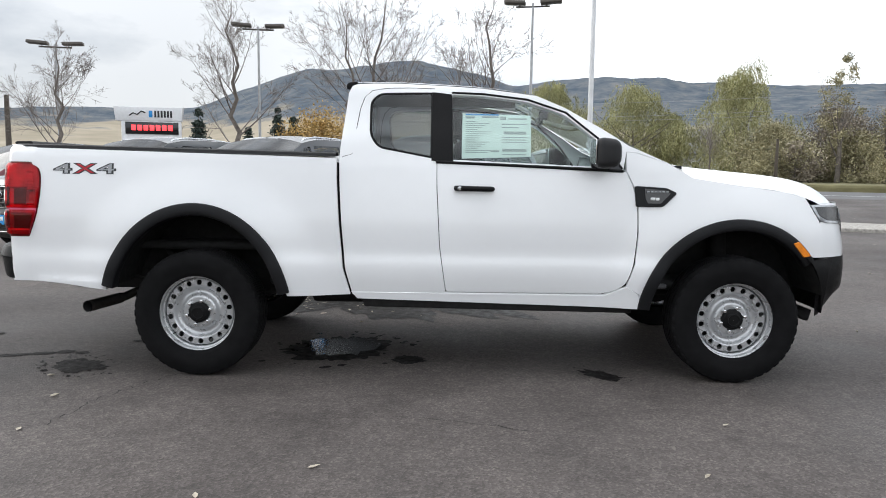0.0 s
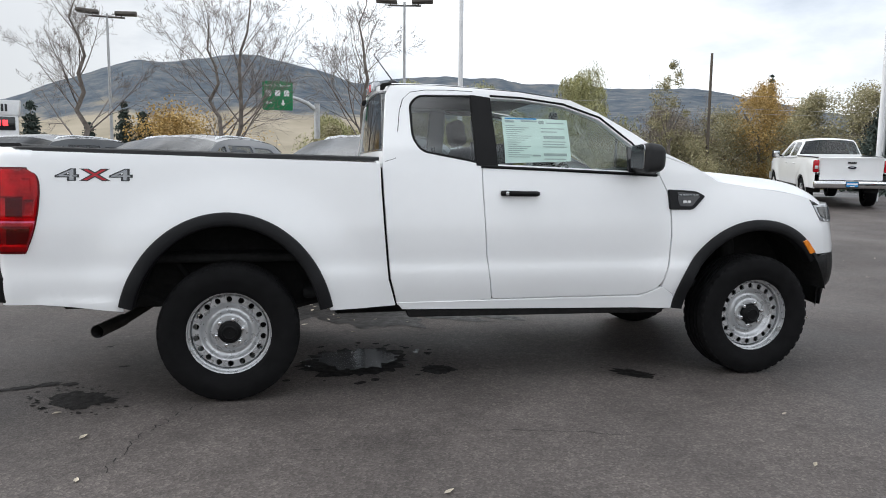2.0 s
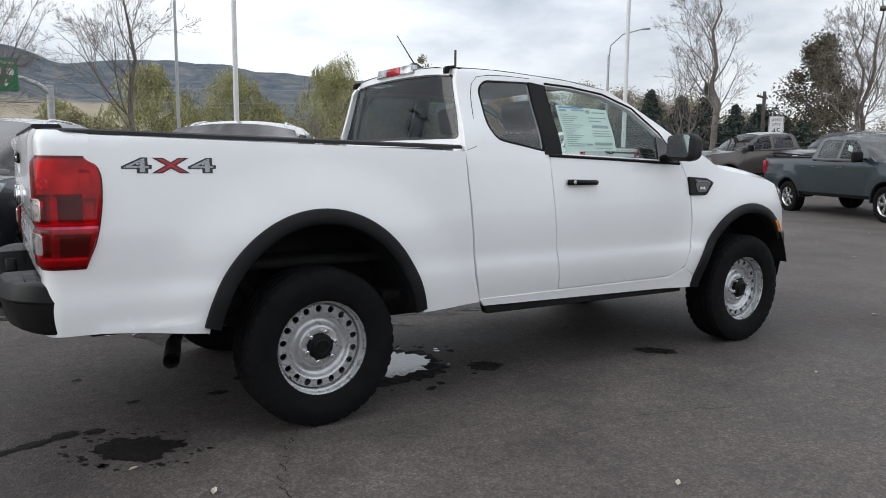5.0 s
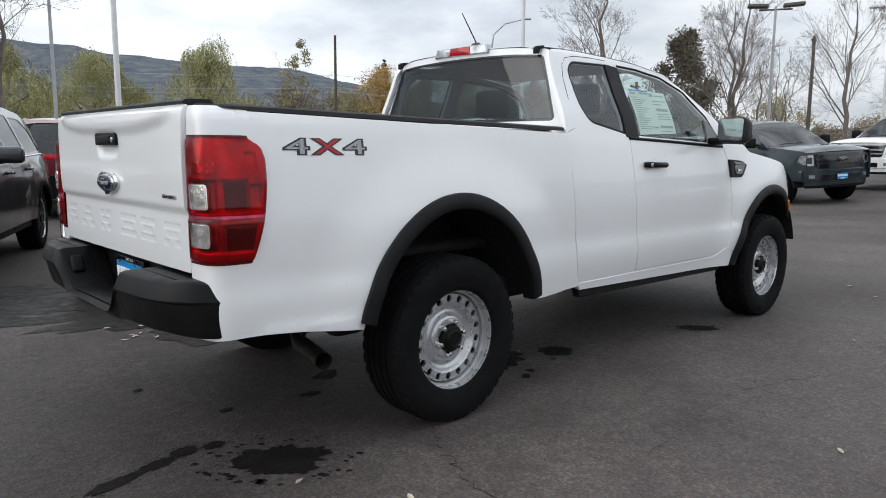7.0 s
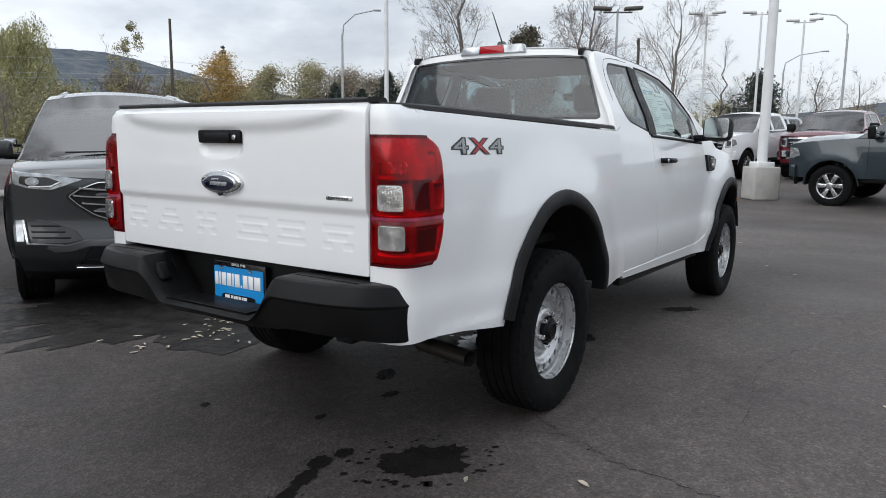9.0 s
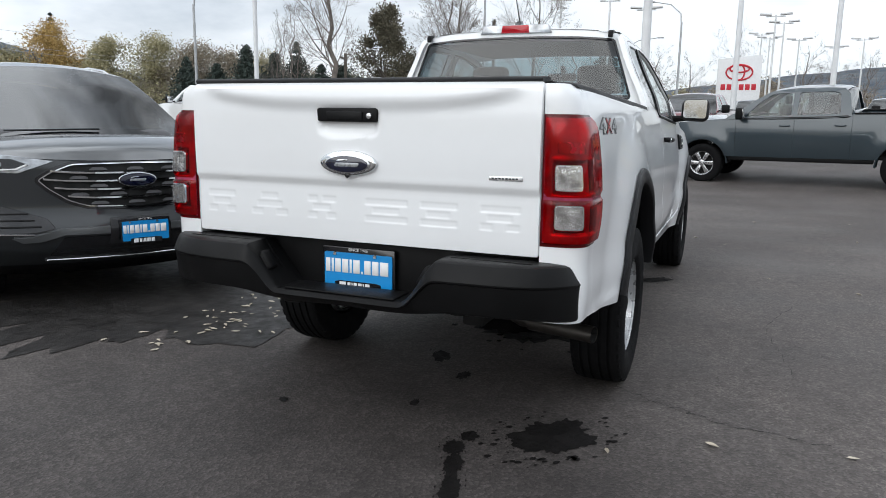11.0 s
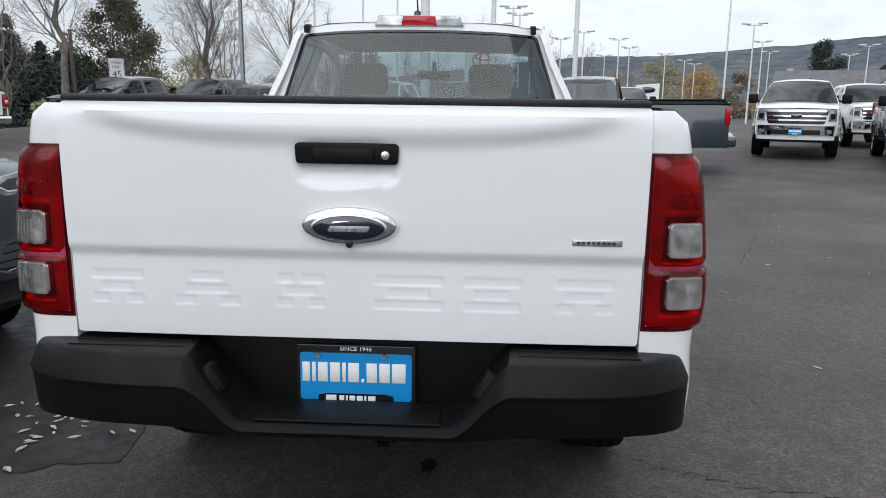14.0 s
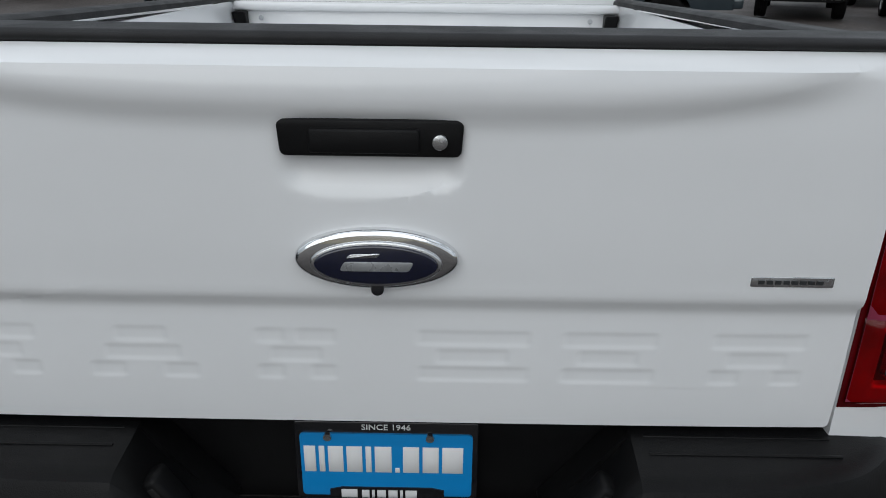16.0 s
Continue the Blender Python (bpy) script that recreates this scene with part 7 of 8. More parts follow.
def crack(points, seed, w=0.006):
    rnd = random.Random(seed)
    b = bmesh.new()
    pts = []
    for (ax, ay), (bx, by) in zip(points, points[1:]):
        n = 14
        for i in range(n):
            t = i / n
            pts.append((ax + (bx - ax) * t + rnd.gauss(0, 0.010), ay + (by - ay) * t + rnd.gauss(0, 0.010)))
    prev = None
    for i, (x, y) in enumerate(pts):
        k = w * rnd.uniform(0.3, 1.0)
        pair = (b.verts.new((x - k, y - k * 0.5, 0.002)), b.verts.new((x + k, y + k * 0.5, 0.002)))
        if prev:
            b.faces.new((prev[0], prev[1], pair[1], pair[0]))
        prev = pair
    return tagged(part("crack", b, "dark", smooth=False), "fine crack in the asphalt", "crack", kind="structure")


crack([(-1.60, 4.02), (-1.72, 3.80), (-1.85, 3.50), (-1.9, 3.1)], 2, 0.004)
crack([(-1.1, 3.2), (-0.2, 3.35), (0.6, 3.15)], 3, 0.003)
crack([(-2.2, 5.6), (-1.6, 5.9), (-0.8, 6.0)], 4, 0.003)
crack([(2.2, 2.2), (4.0, 1.4), (6.5, 0.9)], 6, 0.005)


def leaves():
    rnd = random.Random(77)
    b = bmesh.new()
    spots = [(-0.50, 2.69), (-1.99, 3.05), (1.15, 2.67), (-2.33, 3.92), (-2.1, 3.55), (-0.9, 2.4)]
    spots += [(rnd.gauss(-1.60, 0.28), rnd.gauss(6.40, 0.16)) for _ in range(46)]
    spots += [(rnd.gauss(-0.9, 0.5), rnd.gauss(6.2, 0.25)) for _ in range(24)] + [(rnd.uniform(-3.0, 8), rnd.uniform(-2.5, 3.4)) for _ in range(36)]
    spots += [(rnd.uniform(3, 22), rnd.uniform(-4, 22)) for _ in range(170)]
    for x, y in spots:
        a, L = rnd.uniform(0, 6.3), rnd.uniform(0.016, 0.036)
        w, c = L * rnd.uniform(0.28, 0.45), rnd.uniform(0.1, 0.5)
        ca, sa = math.cos(a), math.sin(a)

        def at(u, v, z):
            return b.verts.new((x + ca * u - sa * v, y + sa * u + ca * v, 0.004 + z + lot_z(x, y)))
        m = [at(-L, 0, 0.004), at(-L * 0.3, 0, 0.0), at(L * 0.4, 0, 0.0), at(L, 0, 0.012 * c)]
        s1 = [at(-L * 0.3, w, 0.020 * c), at(L * 0.4, w * 0.8, 0.016 * c)]
        s2 = [at(-L * 0.3, -w, 0.014 * c), at(L * 0.4, -w * 0.8, 0.022 * c)]
        for q in ((m[0], m[1], s1[0]), (m[1], m[2], s1[1], s1[0]), (m[2], m[3], s1[1]), (m[0], s2[0], m[1]), (m[1], s2[0], s2[1], m[2]), (m[2], s2[1], m[3])):
            b.faces.new(q)
    tagged(part("fallen_leaves", b, "fallen"), "dry fallen leaves scattered over the asphalt", "leaves", kind="stuff")


leaves()


# ---------------------------------------------------------------- trees
def branch(b, rnd, p, d, length, r, level):
    """A limb that curves up, with smaller limbs and twigs along it."""
    n = (6, 5, 4, 3)[level]
    pts, rad = [p.copy()], [r]
    for i in range(n):
        d = (d + Vector((rnd.gauss(0, 0.09), rnd.gauss(0, 0.09), rnd.gauss(0.05, 0.07)))).normalized()
        pts.append(pts[-1] + d * length / n)
        rad.append(max(0.0035, r * (1 - 0.86 * (i + 1) / n)))
    tube(pts, rad, (6, 5, 4, 3)[level], b, cap=False)
    if level == 3:
        return
    for k in range((8, 6, 4)[level]):
        t = rnd.uniform(0.16, 0.98)
        i = min(int(t * n), n - 1)
        q, along = pts[i].lerp(pts[i + 1], t * n - i), (pts[i + 1] - pts[i]).normalized()
        ax = along.orthogonal()
        ax.rotate(Matrix.Rotation(rnd.uniform(0, 6.28), 3, along))
        e = along.copy()
        e.rotate(Matrix.Rotation(radians(rnd.uniform(24, 58)), 3, ax))
        branch(b, rnd, q, e, length * (1.05 - 0.62 * t) * rnd.uniform(0.42, 0.70), max(0.0045, rad[i] * rnd.uniform(0.34, 0.54)), level + 1)


def bare_tree(x, y, h, seed, spread=1.0, r=0.13, label="leafless tree with fine grey twigs", stems=1, clear=0.24, limbs=15):
    """A bare tree: one or more leaders that run to the top, each with limbs that grow shorter towards it."""
    rnd = random.Random(seed)
    T = thing("tree", label, "tree", pose(x, y, -0.1, 0, 0, 0))
    trunk, crown = bmesh.new(), bmesh.new()
    for k in range(stems):
        a = 2 * math.pi * (k + rnd.uniform(-0.2, 0.2)) / stems
        out = 0.0 if stems == 1 else h * rnd.uniform(0.10, 0.17) * spread
        split = h * clear * 0.75 if stems < 4 else 0.1
        top = h * (1.0 if k == 0 else rnd.uniform(0.82, 0.97))
        pts, n = [], 12
        for i in range(n + 1):
            z = top * i / n
            f = max(0.0, (z - split) / (top - split)) ** 0.75
            w = h * 0.007 * min(i, 4)
            pts.append(Vector((math.cos(a) * out * f + rnd.gauss(0, w * 0.5), math.sin(a) * out * f + rnd.gauss(0, w * 0.5), z)))
        r0 = r * (1.0 if stems == 1 else 0.85 if stems < 4 else 0.55)
        tube(pts, [max(0.010, r0 * (1.25 if i == 0 else (1 - i / n) ** 0.8)) for i in range(n + 1)], 9, trunk)
        m = max(5, int(limbs * (1.0 if stems == 1 else 1.5 / stems + 0.15)))
        for j in range(m):
            t = clear + (0.97 - clear) * (j + rnd.random()) / m
            i = min(int(t * n), n - 1)
            q = pts[i].lerp(pts[i + 1], t * n - i)
            b_ = rnd.uniform(0, 6.28)
            lean = radians(rnd.uniform(38, 66)) * (1.0 - 0.35 * t)
            d = Vector((math.cos(b_) * math.sin(lean), math.sin(b_) * math.sin(lean), math.cos(lean)))
            branch(crown, rnd, q, d, h * spread * (0.62 - 0.46 * t) * rnd.uniform(0.8, 1.2), max(0.010, r0 * (1 - t) ** 0.8 * rnd.uniform(0.28, 0.42)), 1 if stems > 3 else 0 if t < 0.7 else 1)
    part("trunk", trunk, "bark", T)
    part("bare_crown", crown, "twig", T)
    return T


def leaf_card(b, p, s, rnd, hang=0.0):
    a = Vector((rnd.gauss(0, 1), rnd.gauss(0, 1), rnd.gauss(0, 1) * (1 - hang))).normalized()
    c = a.cross(Vector((rnd.gauss(0, 1), rnd.gauss(0, 1), rnd.gauss(0, 1)))).normalized()
    if hang:
        a = (a * (1 - hang) + Vector((0, 0, -1)) * hang).normalized()
    w = s * rnd.uniform(0.35, 0.6)
    b.faces.new([b.verts.new(q) for q in (p - a * s, p + c * w, p + a * s, p - c * w)])


def leafy_tree(x, y, h, w, material, seed, label, n=2600, size=0.30, base=0.12, hang=0.0, lumps=14, round_top=1.0, name="tree"):
    rnd = random.Random(seed)
    T = thing(name, label, "tree" if name == "tree" else "shrub", pose(x, y, -0.1))
    b = bmesh.new()
    tube([(0, 0, 0), (0.05, 0.02, h * 0.25), (0.0, 0.1, h * 0.55)], [h * 0.022, h * 0.016, h * 0.008], 8, b)
    for k in range(8):
        a, z = rnd.uniform(0, 6.28), h * rnd.uniform(0.18, 0.5)
        tube([(0, 0, z), (math.cos(a) * w * 0.22, math.sin(a) * w * 0.22, z + h * 0.14), (math.cos(a) * w * 0.40, math.sin(a) * w * 0.40, z + h * 0.26)], [h * 0.008, h * 0.005, h * 0.002], 5, b)
    part("trunk", b, "bark", T)
    c = bmesh.new()
    blobs = []
    for k in range(lumps):
        z = base + (0.97 - base) * (k + rnd.random()) / lumps
        env = (math.sin(math.pi * min(1, max(0.02, (z - base) / (1 - base)) ** (0.62 * round_top))) + 0.12) * 0.5
        a, q = rnd.uniform(0, 6.28), rnd.uniform(0.15, 0.85) * env
        blobs.append((Vector((math.cos(a) * q * w, math.sin(a) * q * w, z * h)), rnd.uniform(0.10, 0.24) * w * (0.55 + env)))
    if hang > 0.3:
        # hanging strands of small leaves
        for i in range(n // 14):
            p, r = blobs[rnd.randrange(lumps)]
            d = Vector((rnd.gauss(0, 1), rnd.gauss(0, 1), abs(rnd.gauss(0, 0.7)))).normalized()
            q, ln = p + d * r * rnd.uniform(0.5, 1.05), h * rnd.uniform(0.06, 0.24)
            for k in range(20):
                f = k / 19
                w_ = q + Vector((d.x * 0.5 * f, d.y * 0.5 * f, -ln * f)) + Vector((rnd.gauss(0, 0.07), rnd.gauss(0, 0.07), rnd.gauss(0, 0.05)))
                if w_.z > 0.3:
                    leaf_card(c, w_, size * rnd.uniform(0.5, 1.0), rnd, 0.6)
    else:
        for i in range(int(n * 1.25)):
            p, r = blobs[rnd.randrange(lumps)]
            k = rnd.gauss(0, 1)
            d = Vector((rnd.gauss(0, 1), rnd.gauss(0, 1), 0.8 * k)).normalized() * r * rnd.uniform(0.25, 1.12)
            q = p + d
            q.z = max(q.z, 0.15)
            leaf_card(c, q, size * rnd.uniform(0.5, 1.15), rnd, hang)
    part("crown", c, material, T)
    return T


def conifer(x, y, h, w, seed, label="tall dark green spruce tree", n=34, name="tree"):
    rnd = random.Random(seed)
    T = thing(name, label, "tree" if name == "tree" else "shrub", pose(x, y, -0.1))
    part("trunk", tube([(0, 0, 0), (0, 0, h * 0.95)], [h * 0.018, 0.01], 7), "bark", T)
    b = bmesh.new()
    for k in range(n):
        t = (k + rnd.random()) / n
        z, r = h * (0.05 + 0.94 * t), w / 2 * (1 - t) ** 0.85 + 0.08
        m = int(9 + 8 * (1 - t))
        for j in range(m):
            a = 6.28 * (j + rnd.random()) / m
            q = r * rnd.uniform(0.65, 1.12)
            e = Vector((math.cos(a), math.sin(a), 0))
            for s in range(4):
                f = (s + 0.6) / 4
                p = e * q * f + Vector((0, 0, z - 0.22 * q * f))
                for _ in range(5):
                    leaf_card(b, p + Vector((rnd.gauss(0, 0.10), rnd.gauss(0, 0.10), rnd.gauss(0, 0.10))) * (0.5 + q), (0.13 + 0.11 * q * (1.1 - 0.6 * f)) * 0.62, rnd, 0.25)
    part("crown", b, "leaf_dark", T)
    return T


def around(az, dist, ox=0.0, oy=0.0):
    return ox + dist * math.cos(radians(az)), oy + dist * math.sin(radians(az))


# street and lot trees without leaves
bare_tree(-9.2, 29.5, 8.1, 1, 0.86, 0.14, limbs=18)
bare_tree(-15.0, 26.8, 5.9, 2, 1.05, 0.11)
bare_tree(-3.8, 28.7, 8.4, 3, 0.95, 0.14, "leafless tree with a forked trunk", 2, 0.20, 18)
bare_tree(1.1, 26.4, 7.7, 4, 1.05, 0.12, limbs=16)
bare_tree(22.7, 20.7, 9.0, 6, 0.85, 0.17, "tall leafless tree with a pale trunk", clear=0.30, limbs=17)
bare_tree(25.5, 16.2, 8.4, 7, 0.82, 0.14, "tall leafless tree with a forked trunk", 2, 0.26, 16)
bare_tree(35.8, 15.3, 9.3, 9, 0.95, 0.15, limbs=17)
bare_tree(40.3, 20.6, 7.4, 8, 0.75, 0.11, "clump of slender leafless stems", 6, 0.12, 16)
bare_tree(29.9, 28.1, 7.9, 5, 0.70, 0.11, "clump of slender leafless stems", 6, 0.12, 16)
for k, (az, d, h) in enumerate(((7.5, 66, 7.6), (5.0, 70, 7.2), (1.7, 78, 10.6), (-2.6, 70, 8.2))):
    bare_tree(*around(az, d, -4.7, 3.2), h, 10 + k, 1.0, 0.13, limbs=12)
bare_tree(*around(-7.5, 90, -4.1, 4.6), 9.2, 14, 1.0, 0.15, limbs=12)
bare_tree(*around(14.5, 60, -4.0, 2.3), 8.8, 15, 0.9, 0.14, limbs=12)
bare_tree(45.6, 53.5, 8.6, 16, 0.5, 0.11, limbs=12)
bare_tree(*around(63.7, 71), 9.6, 17, 0.55, 0.12, limbs=12)
bare_tree(*around(59.9, 74), 8.5, 18, 0.6, 0.12, limbs=12)
bare_tree(*around(70.9, 62), 5.2, 19, 1.1, 0.10, limbs=10)
for k, (az, d, h) in enumerate(((23.0, 60, 8.6), (12.0, 74, 7.6), (-4.5, 84, 8.4), (-10.0, 98, 8.6), (28.0, 80, 8.4), (-12.5, 110, 7.8), (9.5, 90, 8.4))):
    bare_tree(*around(az, d, -4.7, 3.2), h, 30 + k, 0.9, 0.13, limbs=9)
# leafy belt beyond the road
leafy_tree(17.2, 72.0, 9.6, 9.4, "leaf_green", 40, "olive-green willow with drooping leaves", 24000, 0.12, 0.05, 0.55, 38)
leafy_tree(*around(73.9, 77), 7.0, 7.6, "leaf_green", 41, "olive-green willow with drooping leaves", 16000, 0.12, 0.05, 0.55, 30)
leafy_tree(26.0, 67.6, 10.9, 11.0, "leaf_green", 42, "tall willow with a ragged crown", 30000, 0.12, 0.05, 0.5, 46, 0.8)
leafy_tree(*around(82.6, 62), 8.6, 8.6, "leaf_green", 48, "olive-green tree behind the parked cars", 20000, 0.12, 0.05, 0.45, 34)
leafy_tree(31.4, 60.3, 11.2, 3.4, "leaf_olive", 49, "tall thin poplar with sparse pale leaves", 2600, 0.11, 0.30, 0.1, 20)
leafy_tree(*around(62.9, 73), 7.0, 12.0, "leaf_brown", 43, "brownish thicket of small trees", 19000, 0.11, 0.03, 0.1, 34)
leafy_tree(*around(65.2, 66), 3.7, 4.8, "leaf_brown", 44, "rust-brown roadside shrub by the verge", 2600, 0.16, 0.02, 0.0, 10, name="shrub")
leafy_tree(*around(58.4, 74), 6.7, 10.4, "leaf_olive", 45, "olive-brown roadside tree with thin leaves", 18000, 0.11, 0.03, 0.1, 34)
leafy_tree(41.0, 61.0, 9.2, 9.4, "leaf_gold", 46, "golden autumn tree beyond the road", 20000, 0.11, 0.06, 0.15, 34)
conifer(45.2, 65.6, 11.0, 3.6, 47)
for k, (az, d, h, w, m_) in enumerate(((52.4, 71, 8.0, 6.6, "leaf_olive"), (49.4, 70, 8.1, 7.4, "leaf_olive"), (47.0, 68, 7.5, 6.6, "leaf_brown"), (61.4, 70, 4.4, 6.6, "leaf_olive"), (67.0, 68, 5.2, 6.0, "leaf_olive"), (79.9, 76, 6.2, 6.0, "leaf_green"), (88.6, 60, 5.2, 6.0, "leaf_green"), (44.4, 71, 7.4, 7.4, "leaf_brown"), (41.4, 72, 7.0, 7.4, "leaf_olive"), (37.9, 78, 6.0, 8.0, "leaf_brown"), (34.4, 84, 5.4, 10, "leaf_olive"))):
    leafy_tree(*around(az, d), h, w * 1.45, m_, 60 + k, "dull olive-brown roadside tree", 19000, 0.11, 0.02, 0.1 if m_ != "leaf_green" else 0.45, 30)
# golden hedge and evergreens behind the lot
leafy_tree(-7.6, 40.0, 3.8, 9.0, "leaf_gold", 80, "rounded golden-brown shrub behind cars", 17000, 0.085, 0.02, 0.2, 18, 0.7, "shrub")
leafy_tree(0.6, 42.4, 3.7, 4.0, "leaf_olive", 81, "rounded grey-green shrub behind cars", 6500, 0.09, 0.02, 0.1, 14, 0.7, "shrub")
leafy_tree(*around(87.0, 43), 3.2, 3.4, "leaf_olive", 82, "rounded grey-green shrub behind cars", 6500, 0.09, 0.02, 0.1, 14, 0.7, "shrub")
for k, (az, d, h) in enumerate(((109.9, 42, 4.5), (102.9, 40, 4.1), (104.1, 41, 4.5), (106.3, 44, 3.6))):
    conifer(*around(az, d), h, 1.8, 90 + k, "small dark spruce behind the lot", 16)
for k, (az, d, h, w) in enumerate(((42.9, 47, 5.9, 4.0), (40.7, 48, 5.6, 3.6), (38.9, 50, 6.4, 3.4), (36.9, 52, 5.2, 3.8), (35.2, 54, 5.4, 3.6), (46.4, 56, 5.6, 4.0), (44.6, 52, 5.0, 4.0), (33.6, 58, 4.8, 4.0), (32.4, 50, 4.0, 4.0))):
    conifer(*around(az, d, -2.4, 0.6), h, w * 1.45, 100 + k, "dark blue-green spruce at the lot's edge", 26)
conifer(*around(43.6, 34.5, -2.0, 0.6), 2.6, 2.6, 120, "low dark evergreen shrub on grass", 14, "shrub")
leafy_tree(*around(39.6, 36, -2.0, 0.6), 1.5, 2.2, "leaf_green", 121, "low yellow-green shrub on grass", 900, 0.12, 0.02, 0.0, 8, 0.7, "shrub")
leafy_tree(46.9, 30.7, 10.2, 7.0, "leaf_rust", 122, "broad rust-green tree with a domed crown", 22000, 0.12, 0.08, 0.0, 40, 0.75)
leafy_tree(*around(33.6, 58, -3.2, 1.6), 4.8, 6.0, "leaf_dark", 123, "dark dense shrub below the tree", 8000, 0.13, 0.02, 0.0, 14, 0.7, "shrub")
leafy_tree(*around(12.2, 60, -4.0, 2.3), 6.6, 6.0, "leaf_dark", 124, "dark open-crowned pine tree", 6000, 0.14, 0.2, 0.0, 14)
leafy_tree(*around(-23.7, 118, -4.1, 4.6), 11.6, 8.0, "leaf_dark", 125, "dark broad conifer beside the house", 9000, 0.22, 0.03, 0.1, 18)
leafy_tree(*around(-28.0, 128, -4.1, 4.6), 9.0, 9.0, "leaf_dark", 126, "dark round conifer beside the house", 7000, 0.22, 0.03, 0.1, 14)
for k, (az, d, h, w) in enumerate(((-16.0, 130, 8.4, 12), (-18.5, 124, 7.8, 8), (-21.0, 120, 6.0, 8), (-23.0, 110, 5.0, 5))):
    leafy_tree(*around(az, d, -4.1, 4.6), h, w, "leaf_gold" if k != 1 else "leaf_brown", 130 + k, "golden-brown autumn tree near the hills", 6000, 0.19, 0.03, 0.1, 24)
for k in range(16):
    az = 31 - 2.9 * k
    leafy_tree(*around(az, 120 + 9 * (k % 3), -4.5, 4.0), 5.0 + 1.3 * (k % 4), 13, "leaf_brown" if k % 3 else "leaf_olive", 150 + k, "brown band of distant trees", 5200, 0.20, 0.0, 0.0, 26)


# ---------------------------------------------------------------- poles, lamps, wires
def lot_lamp(x, y, h, turn, heads=2, material="pole", r=0.075, label="tall lot lamp with flat twin heads", base=False):
    T = thing("lot_lamp", label, "lamp", pose(x, y, lot_z(x, y) if base else 0.0, 0, 0, turn), "lot lamps")
    z0 = 0.0
    if base:
        part("base", box(0.60, 0.60, 0.74, (0, 0, 0.37), 0.03), "concrete", T, "pale concrete pedestal")
        part("foot_plate", box(0.40, 0.40, 0.12, (0, 0, 0.79), 0.02), "white_pole", T)
        z0 = 0.8
    part("pole", tube([(0, 0, z0), (0, 0, h * 0.5), (0, 0, h)], [r, r * 0.85, r * 0.65], 14), material, T)
    if heads:
        part("arm", tube([(-0.62, 0, h - 0.12), (0.62, 0, h - 0.12)], 0.035, 8), "bronze" if material == "pole" else material, T)
    for k in range(heads):
        s = -1 if k == 0 else 1
        if heads == 1:
            s = 1
        part("lamp_head", box(0.78, 0.42, 0.13, (s * 0.66, 0, h + 0.04), 0.03, turn=Matrix.Rotation(radians(-3 * s), 4, "Y")), "bronze" if material == "pole" else material, T, "flat rectangular lamp head")
        part("bracket", tube([(s * 0.5, 0, h - 0.12), (s * 0.5, 0, h)], 0.02, 6), "bronze" if material == "pole" else material, T)
    return T


lot_lamp(-8.2, 29.7, 6.9, 10, r=0.065)
lot_lamp(-16.5, 29.5, 6.1, 15, r=0.065)
lot_lamp(2.7, 27.0, 7.3, -10, r=0.065)
lot_lamp(26.1, 14.9, 6.95, -60, r=0.07)
lot_lamp(5.3, 29.1, 13.0, 0, 0, "white_pole", 0.11, "tall pale flagpole without a flag")
lot_lamp(18.0, 21.1, 13.0, 0, 0, "white_pole", 0.09, "tall pale flagpole without a flag")
lot_lamp(13.1, 6.05, 12.0, 40, 2, "white_pole", 0.115, "white lot lamp on a concrete pedestal", True)
lot_lamp(*around(2.2, 31, -4.7, 3.2), 11.5, 40, 2, "white_pole", 0.115, "white lot lamp on a concrete pedestal", True)
lot_lamp(28.1, 0.8, 12.5, 60, 2, "white_pole", 0.115, "white lot lamp on a concrete pedestal", True)
FAR_LAMPS = (((-4.1, 4.6), ((-19.18, 70), (-19.8, 87), (-20.3, 102), (-26.4, 95), (-25.3, 109), (-13.2, 103), (-14.6, 116), (-15.3, 125), (-17.5, 66), (-10.6, 92), (-8.8, 105), (-7.2, 74), (-24.0, 120))),
             ((-4.7, 4.1), ((-1.3, 57), (-0.4, 68), (-2.8, 73), (-5.1, 81), (-9.4, 82))), ((-4.7, 3.2), ((8.5, 52), (-1.0, 61), (-0.2, 71), (11.2, 48))), ((-4.0, 2.3), ((16.1, 47),)))
for (ox, oy), rows_ in FAR_LAMPS:
    for az, d in rows_:
        lot_lamp(*around(az, d, ox, oy), 13.0 if az == -17.5 else 9.0, az + 90, 2, "white_pole", 0.085, "white lot lamp with twin flat heads")


def street_lamp(x, y, h, turn, reach=2.2):
    T = thing("street_lamp", "grey street lamp with a curved arm", "lamp", pose(x, y, 0, 0, 0, turn), "street lamps")
    part("pole", tube([(0, 0, 0), (0, 0, h * 0.84)], [0.11, 0.075], 10), "pole", T)
    part("arm", tube([(0, 0, h * 0.80), (0.1, 0, h * 0.90), (reach * 0.4, 0, h * 0.97), (reach, 0, h)], [0.06, 0.05, 0.045, 0.04], 8), "pole", T)
    part("lamp_head", box(0.55, 0.22, 0.12, (reach + 0.2, 0, h), 0.05, segments=3), "pole", T)


street_lamp(33.2, 37.6, 10.1, -50)
street_lamp(*around(5.9, 60, -4.7, 3.2), 10.8, 70, 2.4)
street_lamp(*around(10.6, 70, -4.0, 2.3), 9.2, -70, 3.0)


